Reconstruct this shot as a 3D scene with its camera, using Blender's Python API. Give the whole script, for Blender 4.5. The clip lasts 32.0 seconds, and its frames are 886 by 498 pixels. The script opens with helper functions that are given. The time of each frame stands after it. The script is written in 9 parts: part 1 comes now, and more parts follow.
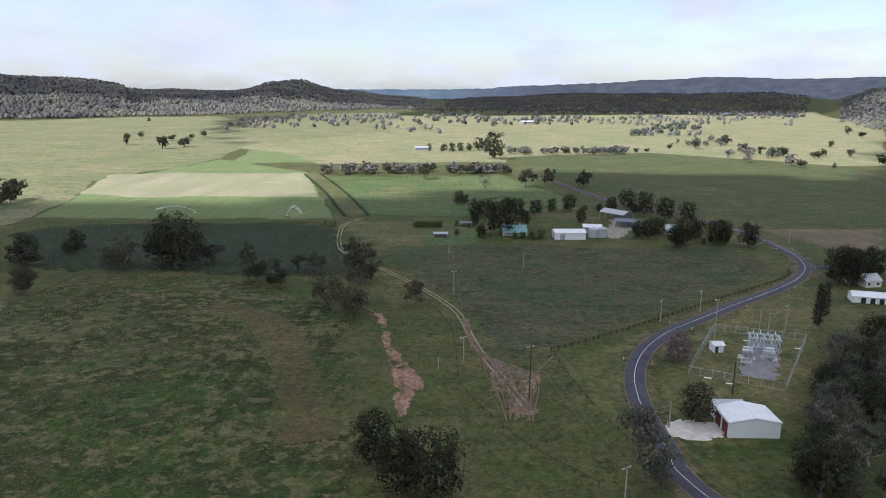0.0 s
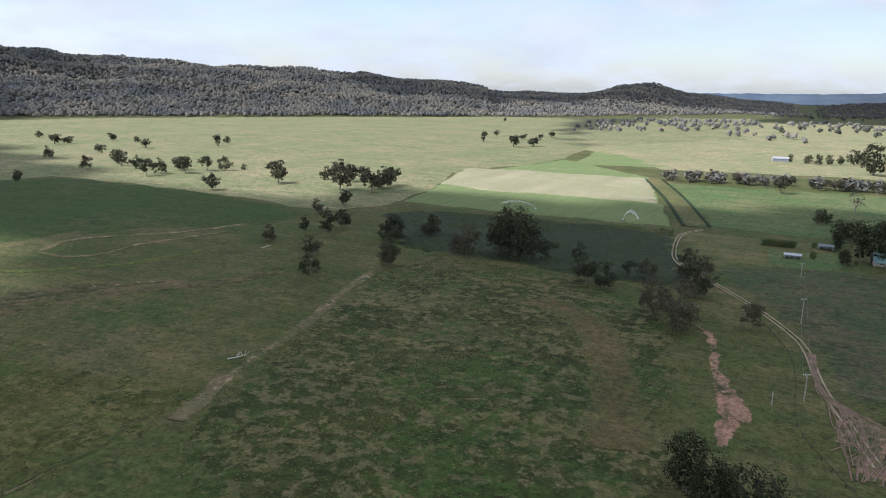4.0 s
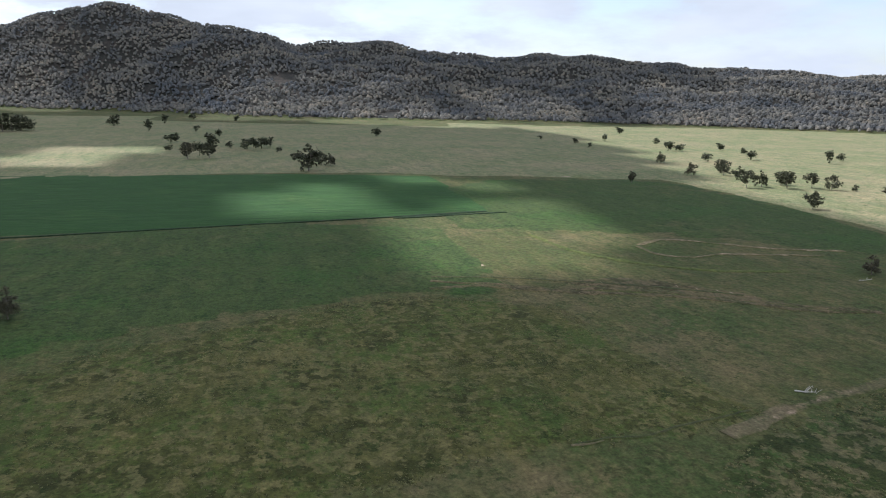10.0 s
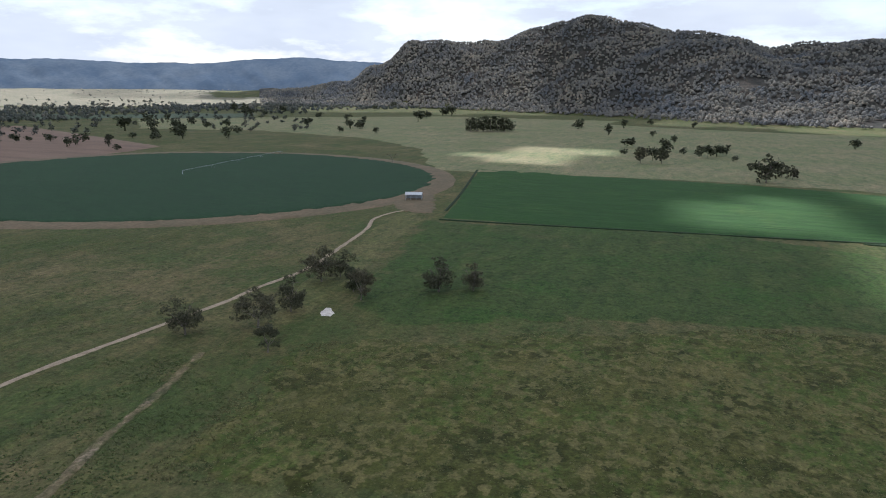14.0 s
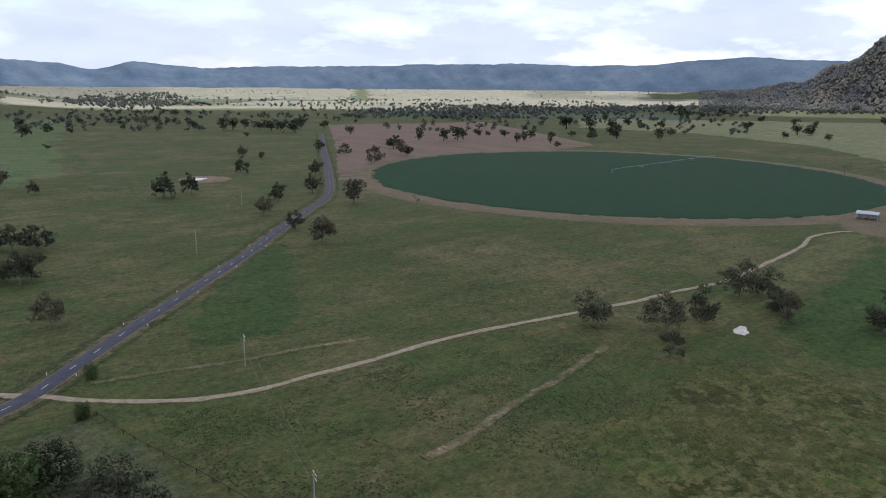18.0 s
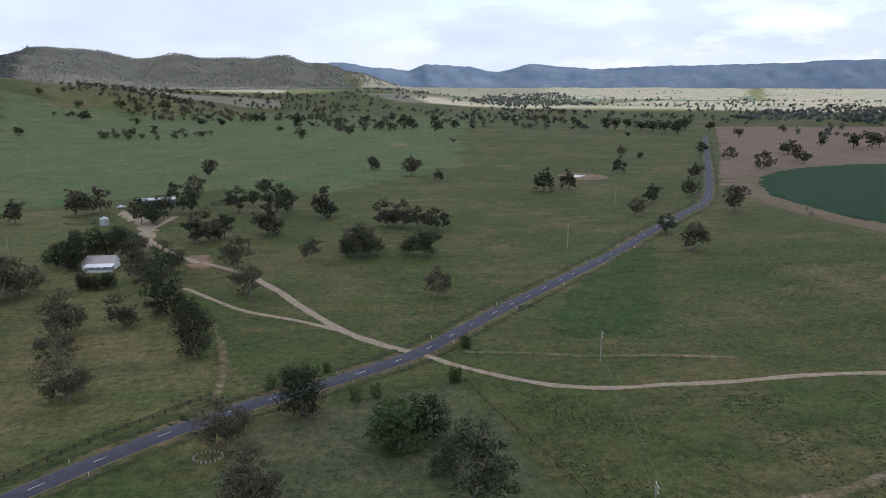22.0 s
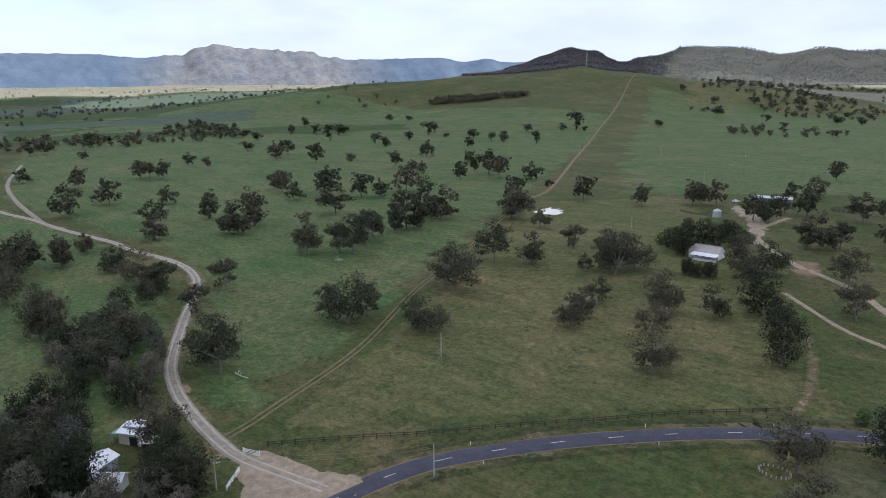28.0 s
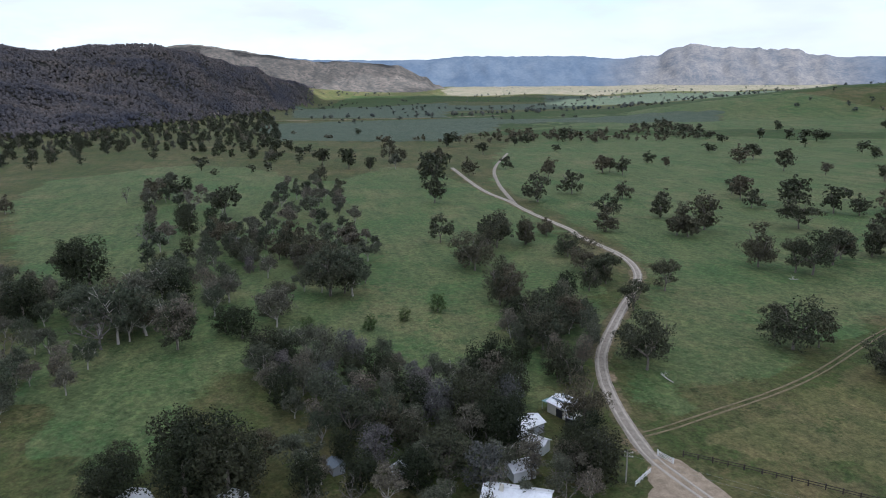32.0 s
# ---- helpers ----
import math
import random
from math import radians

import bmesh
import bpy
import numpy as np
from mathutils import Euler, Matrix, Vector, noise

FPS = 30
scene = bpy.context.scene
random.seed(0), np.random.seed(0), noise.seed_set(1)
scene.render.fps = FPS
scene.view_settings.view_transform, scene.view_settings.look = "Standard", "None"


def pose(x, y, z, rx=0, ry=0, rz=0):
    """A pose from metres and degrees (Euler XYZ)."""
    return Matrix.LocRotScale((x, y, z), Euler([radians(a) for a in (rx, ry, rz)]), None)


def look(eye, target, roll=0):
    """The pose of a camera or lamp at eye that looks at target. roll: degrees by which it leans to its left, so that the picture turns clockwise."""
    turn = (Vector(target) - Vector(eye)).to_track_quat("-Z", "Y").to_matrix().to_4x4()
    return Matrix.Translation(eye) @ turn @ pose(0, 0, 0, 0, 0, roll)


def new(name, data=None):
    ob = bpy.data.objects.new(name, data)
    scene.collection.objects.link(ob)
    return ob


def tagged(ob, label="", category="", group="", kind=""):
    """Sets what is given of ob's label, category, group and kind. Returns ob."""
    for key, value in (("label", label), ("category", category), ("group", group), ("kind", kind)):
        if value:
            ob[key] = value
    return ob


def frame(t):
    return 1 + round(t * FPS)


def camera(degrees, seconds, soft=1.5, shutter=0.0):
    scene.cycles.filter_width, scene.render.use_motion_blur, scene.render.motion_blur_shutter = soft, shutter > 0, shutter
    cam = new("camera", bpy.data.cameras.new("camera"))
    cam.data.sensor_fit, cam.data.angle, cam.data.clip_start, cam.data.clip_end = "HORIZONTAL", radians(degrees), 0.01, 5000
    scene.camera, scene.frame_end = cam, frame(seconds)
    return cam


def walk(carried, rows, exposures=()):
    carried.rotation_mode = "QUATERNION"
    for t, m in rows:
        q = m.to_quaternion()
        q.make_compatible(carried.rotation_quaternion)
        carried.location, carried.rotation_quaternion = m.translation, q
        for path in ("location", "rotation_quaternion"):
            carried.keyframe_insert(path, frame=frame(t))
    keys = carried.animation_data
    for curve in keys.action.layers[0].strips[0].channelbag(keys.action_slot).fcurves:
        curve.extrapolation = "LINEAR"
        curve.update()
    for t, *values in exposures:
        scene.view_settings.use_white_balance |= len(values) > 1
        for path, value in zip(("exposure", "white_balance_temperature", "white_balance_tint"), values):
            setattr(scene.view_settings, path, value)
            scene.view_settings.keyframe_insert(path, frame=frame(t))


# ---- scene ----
from collections import Counter

from mathutils import geometry

cam = camera(64.6, 32.0, soft=1.0)
EYE = (0, 0, 76.0)  # the drone hovers and turns where it is
# seconds, yaw to the left, pitch, roll
PATH = [
    (0, 0.01, -12.87, 0.52),
    (0.5, 3.31, -12.89, 0.64),
    (1, 6.58, -12.91, 0.74),
    (1.5, 9.91, -12.94, 0.83),
    (2, 13.35, -12.96, 0.88),
    (2.5, 16.70, -12.98, 0.90),
    (3, 20.25, -12.99, 0.92),
    (3.5, 23.83, -12.99, 0.93),
    (5.5, 37.77, -12.94, 1.20),
    (6, 41.34, -12.92, 1.26),
    (6.5, 44.95, -12.92, 1.29),
    (7, 48.54, -12.91, 1.29),
    (7.5, 52.14, -12.90, 1.27),
    (8, 55.81, -12.87, 1.22),
    (8.5, 60.05, -12.87, 1.17),
    (9, 64.67, -12.88, 1.16),
    (9.5, 69.39, -12.91, 1.15),
    (10, 73.81, -12.92, 1.10),
    (10.5, 78.09, -12.92, 1.05),
    (11, 82.75, -12.92, 1.00),
    (11.5, 87.19, -12.93, 0.95),
    (12, 91.65, -12.94, 0.92),
    (12.5, 96.31, -12.96, 0.89),
    (13, 100.76, -12.99, 0.84),
    (13.5, 105.22, -13.01, 0.78),
    (14, 109.53, -13.02, 0.72),
    (14.5, 113.82, -13.01, 0.69),
    (16.5, 131.27, -13.18, 0.84),
    (17, 135.65, -13.22, 0.77),
    (17.5, 139.83, -13.26, 0.68),
    (18, 143.54, -13.28, 0.60),
    (18.5, 147.03, -13.29, 0.53),
    (19, 150.61, -13.31, 0.47),
    (19.5, 154.49, -13.33, 0.41),
    (20, 158.29, -13.35, 0.36),
    (20.5, 162.12, -13.37, 0.30),
    (21, 165.99, -13.38, 0.22),
    (21.5, 169.83, -13.40, 0.13),
    (22, 173.75, -13.44, 0.04),
    (22.5, 177.53, -13.47, -0.06),
    (23, 181.41, -13.49, -0.15),
    (23.5, 185.33, -13.51, -0.23),
    (24, 189.26, -13.53, -0.32),
    (24.5, 193.26, -13.54, -0.40),
    (25, 197.28, -13.55, -0.45),
    (25.5, 201.35, -13.53, -0.47),
    (27.5, 217.70, -13.50, -0.67),
    (28, 221.70, -13.45, -0.74),
    (28.5, 225.63, -13.42, -0.79),
    (29, 229.58, -13.38, -0.82),
    (29.5, 233.93, -13.33, -0.80),
    (30, 238.64, -13.27, -0.75),
    (30.5, 243.39, -13.20, -0.68),
    (31, 248.19, -13.15, -0.62),
    (31.5, 253.02, -13.11, -0.55),
    (32, 257.87, -13.08, -0.45),
]


def gaze(yaw, pitch):
    a, b = radians(yaw), radians(pitch)
    return Vector(EYE) + 100 * Vector((-math.sin(a) * math.cos(b), math.cos(a) * math.cos(b), math.sin(b)))


walk(cam, [(t, look(EYE, gaze(yaw, pitch), roll)) for t, yaw, pitch, roll in PATH], [(0, 0.38, 5950, 14), (14, 0.40, 5950, 14), (25, 0.50, 5850, 15), (32, 0.62, 5800, 15)])

# ---- light: broken cloud, sun through its gaps ----
SUN_AZ, SUN_EL = 120.0, 50.0
to_sun = Vector((-math.sin(radians(SUN_AZ)) * math.cos(radians(SUN_EL)), math.cos(radians(SUN_AZ)) * math.cos(radians(SUN_EL)), math.sin(radians(SUN_EL))))
world = bpy.data.worlds.new("sky")
scene.world = world
world.use_nodes = True
wn, wl = world.node_tree.nodes, world.node_tree.links
sky = wn.new("ShaderNodeTexSky")
sky.sky_type, sky.sun_disc, sky.sun_elevation, sky.sun_rotation = "NISHITA", False, radians(SUN_EL), radians(-SUN_AZ)
sky_hsv = wn.new("ShaderNodeMix")
sky_hsv.data_type, sky_hsv.blend_type = "RGBA", "MULTIPLY"
sky_hsv.inputs[0].default_value = 1.0
sky_hsv.inputs[7].default_value = (0.14, 0.14, 0.14, 1)
wl.new(sky.outputs[0], sky_hsv.inputs[6])
co = wn.new("ShaderNodeTexCoord")
mp = wn.new("ShaderNodeMapping")
mp.inputs["Scale"].default_value = (2.2, 2.2, 7.5)
wl.new(co.outputs["Generated"], mp.inputs[0])
cn = wn.new("ShaderNodeTexNoise")
cn.inputs["Scale"].default_value, cn.inputs["Detail"].default_value, cn.inputs["Roughness"].default_value = 2.6, 8.0, 0.58
cn.inputs["Distortion"].default_value = 0.1
wl.new(mp.outputs[0], cn.inputs["Vector"])
cr = wn.new("ShaderNodeValToRGB")
cr.color_ramp.elements[0].position, cr.color_ramp.elements[1].position = 0.36, 0.55
sep, less = wn.new("ShaderNodeSeparateXYZ"), wn.new("ShaderNodeMath")  # fewer clouds to the north
less.operation = "MULTIPLY_ADD"
less.inputs[1].default_value = -0.07
wl.new(co.outputs["Generated"], sep.inputs[0])
wl.new(sep.outputs[1], less.inputs[0])
wl.new(cn.outputs[0], less.inputs[2])
wl.new(less.outputs[0], cr.inputs[0])
c2 = wn.new("ShaderNodeTexNoise")
c2.inputs["Scale"].default_value, c2.inputs["Detail"].default_value = 3.0, 4.0
wl.new(mp.outputs[0], c2.inputs["Vector"])
shade = wn.new("ShaderNodeValToRGB")
shade.color_ramp.elements[0].position, shade.color_ramp.elements[1].position = 0.34, 0.62
shade.color_ramp.elements[0].color, shade.color_ramp.elements[1].color = (0.555, 0.600, 0.648, 1), (0.632, 0.676, 0.722, 1)
wl.new(c2.outputs[0], shade.inputs[0])
cm = wn.new("ShaderNodeMix")
cm.data_type = "RGBA"
thin = wn.new("ShaderNodeMapRange")  # thin high haze whitens the blue
thin.inputs[3].default_value, thin.inputs[4].default_value = 0.35, 1.0
wl.new(cr.outputs[0], thin.inputs[0])
wl.new(thin.outputs[0], cm.inputs[0])
wl.new(sky_hsv.outputs[2], cm.inputs[6])
wl.new(shade.outputs[0], cm.inputs[7])
wl.new(cm.outputs[2], wn["Background"].inputs[0])
wn["Background"].inputs[1].default_value = 1.0
sun = new("sun", bpy.data.lights.new("sun", "SUN"))
sun.data.energy, sun.data.angle, sun.data.color = 5.0, radians(1.6), (1.0, 0.965, 0.92)
sun.matrix_world = look(to_sun * 3000, (0, 0, 0))


# ---- lie of the land ----
# hills round the valley: bearing in degrees, distance of the foot and of the crest, height of the crest
HILLS_NORTH = [(0, 2700, 3700, 18), (4, 2700, 3800, 32), (8, 2450, 3500, 62), (12, 2222, 3157, 103), (17, 2046, 2806, 56), (22, 1929, 2748, 61),
    (28, 1871, 2689, 96), (34, 1824, 2631, 110), (40, 1777, 2631, 126), (46, 1730, 2631, 136), (52, 1730, 2631, 154), (58, 1730, 2631, 166),
    (64, 1730, 2689, 196), (70, 1695, 2689, 187), (75, 1684, 2689, 206), (79, 1684, 2689, 227), (85, 1684, 2689, 213), (88, 1730, 2689, 253),
    (92, 1871, 2689, 269), (96, 1988, 2748, 313), (99, 2105, 2806, 330), (102, 2222, 2923, 292)]
HILLS_NORTH_WEST = [(106, 2338, 2923, 250), (109, 2455, 2923, 255), (112, 2572, 2923, 236), (115, 2650, 3050, 150), (117.5, 2700, 3200, 85),
    (121, 2750, 3500, 54), (126, 2800, 4000, 44), (140, 2600, 4250, 40), (160, 2600, 4250, 40), (176, 2600, 4250, 40), (181, 2900, 3500, 120),
    (183.3, 2700, 3500, 158), (186.3, 2600, 3500, 194), (188.5, 2600, 3500, 183), (191, 2600, 3500, 175), (193.8, 2550, 3500, 199),
    (196.5, 2500, 3500, 175), (200, 2400, 3500, 203), (203, 2300, 3500, 208), (205.3, 2000, 3200, 160), (207.5, 1754, 2923, 134),
    (209.9, 1754, 2900, 180)]
HILLS_WEST = [(211.7, 1695, 2865, 192), (213.6, 1720, 2890, 164), (215.6, 1754, 2923, 132), (218, 1754, 2923, 92), (220, 1754, 2923, 72),
    (225, 2000, 4250, 62), (235, 2000, 4250, 70), (246, 2600, 4250, 70), (262, 2600, 4250, 70), (267, 3040, 3742, 64), (270, 2338, 2923, 94),
    (273, 1988, 2572, 138), (277, 1695, 2338, 187), (281, 1462, 2222, 182), (286, 1345, 2163, 164), (291, 1228, 2105, 178),
    (310, 1169, 2105, 175), (324, 1462, 2338, 140), (328, 1695, 2514, 91), (332, 2222, 2923, 51), (336, 2450, 3250, 68), (342, 2500, 3300, 60)]
HILLS_SOUTH_WEST = [(350, 2500, 3300, 56), (356, 2600, 3400, 38), (360, 2700, 3700, 18)]
HILLS = HILLS_NORTH + HILLS_NORTH_WEST + HILLS_WEST + HILLS_SOUTH_WEST


# crest of the grassy rise that carries the mast: bearing and height
RISE = [(188, 0), (194, 30), (198, 56), (200, 62), (202, 68), (204, 77), (206, 88), (208, 91), (209.4, 96), (210.4, 104), (211.4, 97), (213, 94), (216.3, 87), (220, 84), (224.2, 74),
    (229, 66), (232.4, 53), (236, 40), (240, 26), (246, 0)]


def step01(a, b, v):
    k = min(1.0, max(0.0, (v - a) / (b - a)))
    return k * k * (3 - 2 * k)


def hill_at(az):
    az %= 360
    for p, q in zip(HILLS, HILLS[1:]):
        if p[0] <= az <= q[0]:
            k = step01(p[0], q[0], az)
            return [u + (v - u) * k for u, v in zip(p[1:], q[1:])]


def wave(x, y):
    """A cheap rolling noise of sines, about -1 to 1."""
    return (math.sin(x * 1.0 + 1.3 * math.sin(y * 0.7 + 0.4)) + math.sin(y * 1.1 - 0.8 + 1.1 * math.sin(x * 0.6))
            + 0.5 * math.sin(2.3 * x + 1.7 * y + 0.9) + 0.5 * math.sin(1.9 * y - 2.6 * x)) / 3


def ground(x, y):
    """Height of the land at a place."""
    r, az = math.hypot(x, y), math.degrees(math.atan2(-x, y)) % 360
    foot, crest, top = hill_at(az)
    z = 0.5 * wave(x / 70, y / 70) + 1.5 * step01(300, 900, r) * wave(x / 210 + 3, y / 210)
    k = (r - foot) / (crest - foot)
    if k > 0:
        rise = step01(0, 1, k) * 0.55 + 0.45 * min(k, 1) if k < 1 else max(0.45, 1 - 0.35 * (k - 1))
        rough = step01(0, 0.4, k) * top * 0.075
        z += top * rise + rough * (wave(x / 95, y / 95 + 2) + 0.6 * wave(x / 41 + 5, y / 41))
    if 168 < az < 209:
        z = max(z, 46 * step01(168, 180, az) * (1 - step01(205, 209, az)) * step01(1700, 2600, r) + 0.6 * wave(x / 160, y / 160))
    # the grassy rise with the mast on it, and the tussock knoll under the drone
    z += 61 * math.exp(-((az - 212) / 10) ** 2) * step01(880, 1730, r) * (1 - step01(1755, 2690, r)) + 16 * math.exp(-((az - 211.3) / 1.6) ** 2 - ((r - 1755) / 150) ** 2)
    if 188 < az < 246 and 1420 < r < 2800:
        for p, q in zip(RISE, RISE[1:]):
            if p[0] <= az <= q[0]:
                crest_ = p[1] + (q[1] - p[1]) * (az - p[0]) / (q[0] - p[0])
        have = 61 * math.exp(-((az - 212) / 10) ** 2) + 16 * math.exp(-((az - 211.3) / 1.6) ** 2) + 14 * math.exp(-((az - 232) / 16) ** 2)
        z += max(0, crest_ - have) * step01(1420, 1745, r) * (1 - step01(1765, 2700, r))
    z += 23 * math.exp(-((az - 232) / 16) ** 2) * step01(940, 2100, r) * (1 - step01(2300, 3600, r))
    return z

# ---- materials ----
def shader(name, rough=0.9, metal=0.0):
    m = bpy.data.materials.new(name)
    m.use_nodes = True
    n, l = m.node_tree.nodes, m.node_tree.links
    b = n["Principled BSDF"]
    b.inputs["Roughness"].default_value, b.inputs["Metallic"].default_value = rough, metal
    b.inputs["Specular IOR Level"].default_value = 0.25
    return m, n, l, b


def noisy(n, l, scale, detail=4.0, rough=0.55, stretch=None, kind="ShaderNodeTexNoise", out=0):
    """A noise over world metres."""
    g = n.new("ShaderNodeNewGeometry")
    vec = g.outputs["Position"]
    if stretch:
        mpn = n.new("ShaderNodeMapping")
        mpn.inputs["Rotation"].default_value = (0, 0, radians(stretch[0]))
        mpn.inputs["Scale"].default_value = (stretch[1], stretch[2], 1)
        l.new(vec, mpn.inputs[0])
        vec = mpn.outputs[0]
    t = n.new(kind)
    t.inputs["Scale"].default_value = scale
    if kind == "ShaderNodeTexNoise":
        t.inputs["Detail"].default_value, t.inputs["Roughness"].default_value = detail, rough
    l.new(vec, t.inputs["Vector"])
    return t.outputs[out]


def ramp(n, l, fac, a, b, ca=(0, 0, 0), cb=(1, 1, 1)):
    r = n.new("ShaderNodeValToRGB")
    r.color_ramp.elements[0].position, r.color_ramp.elements[1].position = a, b
    r.color_ramp.elements[0].color, r.color_ramp.elements[1].color = (*ca, 1), (*cb, 1)
    l.new(fac, r.inputs[0])
    return r.outputs[0]


def blend(n, l, fac, a, b, mode="MIX"):
    x = n.new("ShaderNodeMix")
    x.data_type, x.blend_type = "RGBA", mode
    for sock, v in ((x.inputs[0], fac), (x.inputs[6], a), (x.inputs[7], b)):
        if isinstance(v, (int, float)):
            sock.default_value = v
        elif isinstance(v, tuple):
            sock.default_value = (*v, 1)
        else:
            l.new(v, sock)
    return x.outputs[2]


def relief(n, l, b, height, strength, distance):
    bp = n.new("ShaderNodeBump")
    bp.inputs["Strength"].default_value, bp.inputs["Distance"].default_value = strength, distance
    l.new(height, bp.inputs["Height"])
    l.new(bp.outputs[0], b.inputs["Normal"])


# the common pasture of the valley, into which the sheets laid on it thin out
PASTURE = dict(green=(0.064, 0.071, 0.027), lush=(0.053, 0.076, 0.024), dry=(0.108, 0.102, 0.050), tuft=0.18, dry_at=0.54, fresh=(0.047, 0.074, 0.022))


def pasture(n, l, green, lush, dry, tuft=0.22, dry_at=0.56, patches=0.0, rows=None, bare=None, row_depth=0.7, bare_at=0.62, fresh=None):
    """Colour and relief of pasture: tufts and patches of green, drier growth at a larger scale, pale tussocks, crop rows, bare soil."""
    big, mid, fine = noisy(n, l, 0.013, 5), noisy(n, l, tuft, 7, 0.68), noisy(n, l, 1.3, 4, 0.7)
    col = blend(n, l, ramp(n, l, mid, 0.38, 0.62), green, lush)
    dryness = blend(n, l, 0.5, big, noisy(n, l, 0.075, 6, 0.7))
    col = blend(n, l, ramp(n, l, dryness, dry_at - 0.08, dry_at + 0.08), col, dry)
    clump = noisy(n, l, 0.42, 5, 0.7)
    if patches:
        # darker growth in broad drifts, and crisp pale tussocks that gather in others
        dark = blend(n, l, 0.5, noisy(n, l, 0.16, 5, 0.65), noisy(n, l, 0.035, 4, 0.6))
        col = blend(n, l, ramp(n, l, dark, 0.50, 0.57), col, tuple(c * 0.70 for c in green))
        k = blend(n, l, 0.36, noisy(n, l, 0.24, 3, 0.6), noisy(n, l, 0.045, 4, 0.65))
        col = blend(n, l, ramp(n, l, k, 0.495, 0.53), col, tuple(min(1, c * 1.12 * patches + 0.006) for c in dry))
    if fresh:
        k = blend(n, l, 0.4, noisy(n, l, 0.022, 5, 0.65), noisy(n, l, 0.3, 4, 0.7))
        col = blend(n, l, ramp(n, l, k, 0.50, 0.585), col, fresh)
    if bare:
        col = blend(n, l, ramp(n, l, noisy(n, l, 0.085, 7, 0.75), bare_at - 0.04, bare_at + 0.04), col, bare)
    if rows:
        col = blend(n, l, ramp(n, l, noisy(n, l, 1.0, 3, 0.6, rows), 0.38, 0.64), col, tuple(c * row_depth for c in green))
    else:
        # clumps of broad-leaved weeds, darker than the grass
        weed = blend(n, l, 0.45, noisy(n, l, 0.10, 5, 0.7), noisy(n, l, 0.62, 4, 0.7))
        col = blend(n, l, ramp(n, l, weed, 0.54, 0.60), col, tuple(c * k for c, k in zip(green, (0.58, 0.74, 0.62))))
        # grazed streaks and straw among the green; the ramps also warm the overall tone
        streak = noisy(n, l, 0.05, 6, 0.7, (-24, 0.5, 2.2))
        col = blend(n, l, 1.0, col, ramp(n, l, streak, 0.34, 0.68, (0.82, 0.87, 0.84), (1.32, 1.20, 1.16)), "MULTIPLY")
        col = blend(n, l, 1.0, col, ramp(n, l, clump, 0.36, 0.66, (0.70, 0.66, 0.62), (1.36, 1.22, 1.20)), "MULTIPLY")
    col = blend(n, l, 1.0, col, ramp(n, l, fine, 0.3, 0.7, (0.66, 0.66, 0.66), (1.3, 1.3, 1.3)), "MULTIPLY")
    return col, clump, fine


def thinning(n, l, col):
    """Give way raggedly to the common pasture towards the rim of a sheet, where the mesh carries the value "fade"."""
    at, k = n.new("ShaderNodeAttribute"), n.new("ShaderNodeMath")
    at.attribute_name = "fade"
    k.operation = "ADD"
    l.new(at.outputs["Fac"], k.inputs[0])
    l.new(ramp(n, l, blend(n, l, 0.5, noisy(n, l, 0.35, 5, 0.7), noisy(n, l, 0.05, 4, 0.65)), 0.3, 0.7, (0, 0, 0), (0.85, 0.85, 0.85)), k.inputs[1])
    return blend(n, l, ramp(n, l, k.outputs[0], 0.74, 0.98), col, pasture(n, l, **PASTURE)[0])


def grass(name, *tones, **more):
    m, n, l, b = shader(name, 0.95)
    b.inputs["Specular IOR Level"].default_value = 0.15
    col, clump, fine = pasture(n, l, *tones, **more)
    if not more.get("rows") and name != "pasture":
        col = thinning(n, l, col)
    l.new(col, b.inputs["Base Color"])
    relief(n, l, b, blend(n, l, 0.5, clump, fine), 0.8, 0.6)
    return m


def earth(name, colour, dark, scale=0.35, rough=0.95, streak=None):
    """Soil, gravel, bitumen: two tones at two scales with a gritty relief."""
    m, n, l, b = shader(name, rough)
    a = noisy(n, l, scale, 6, 0.65, streak)
    c = noisy(n, l, scale * 9, 4)
    col = blend(n, l, ramp(n, l, a, 0.35, 0.68), dark, colour)
    col = blend(n, l, 1.0, col, ramp(n, l, c, 0.2, 0.8, (0.7, 0.7, 0.7), (1.25, 1.25, 1.25)), "MULTIPLY")
    l.new(thinning(n, l, col), b.inputs["Base Color"])
    relief(n, l, b, c, 0.5, 0.06)
    return m


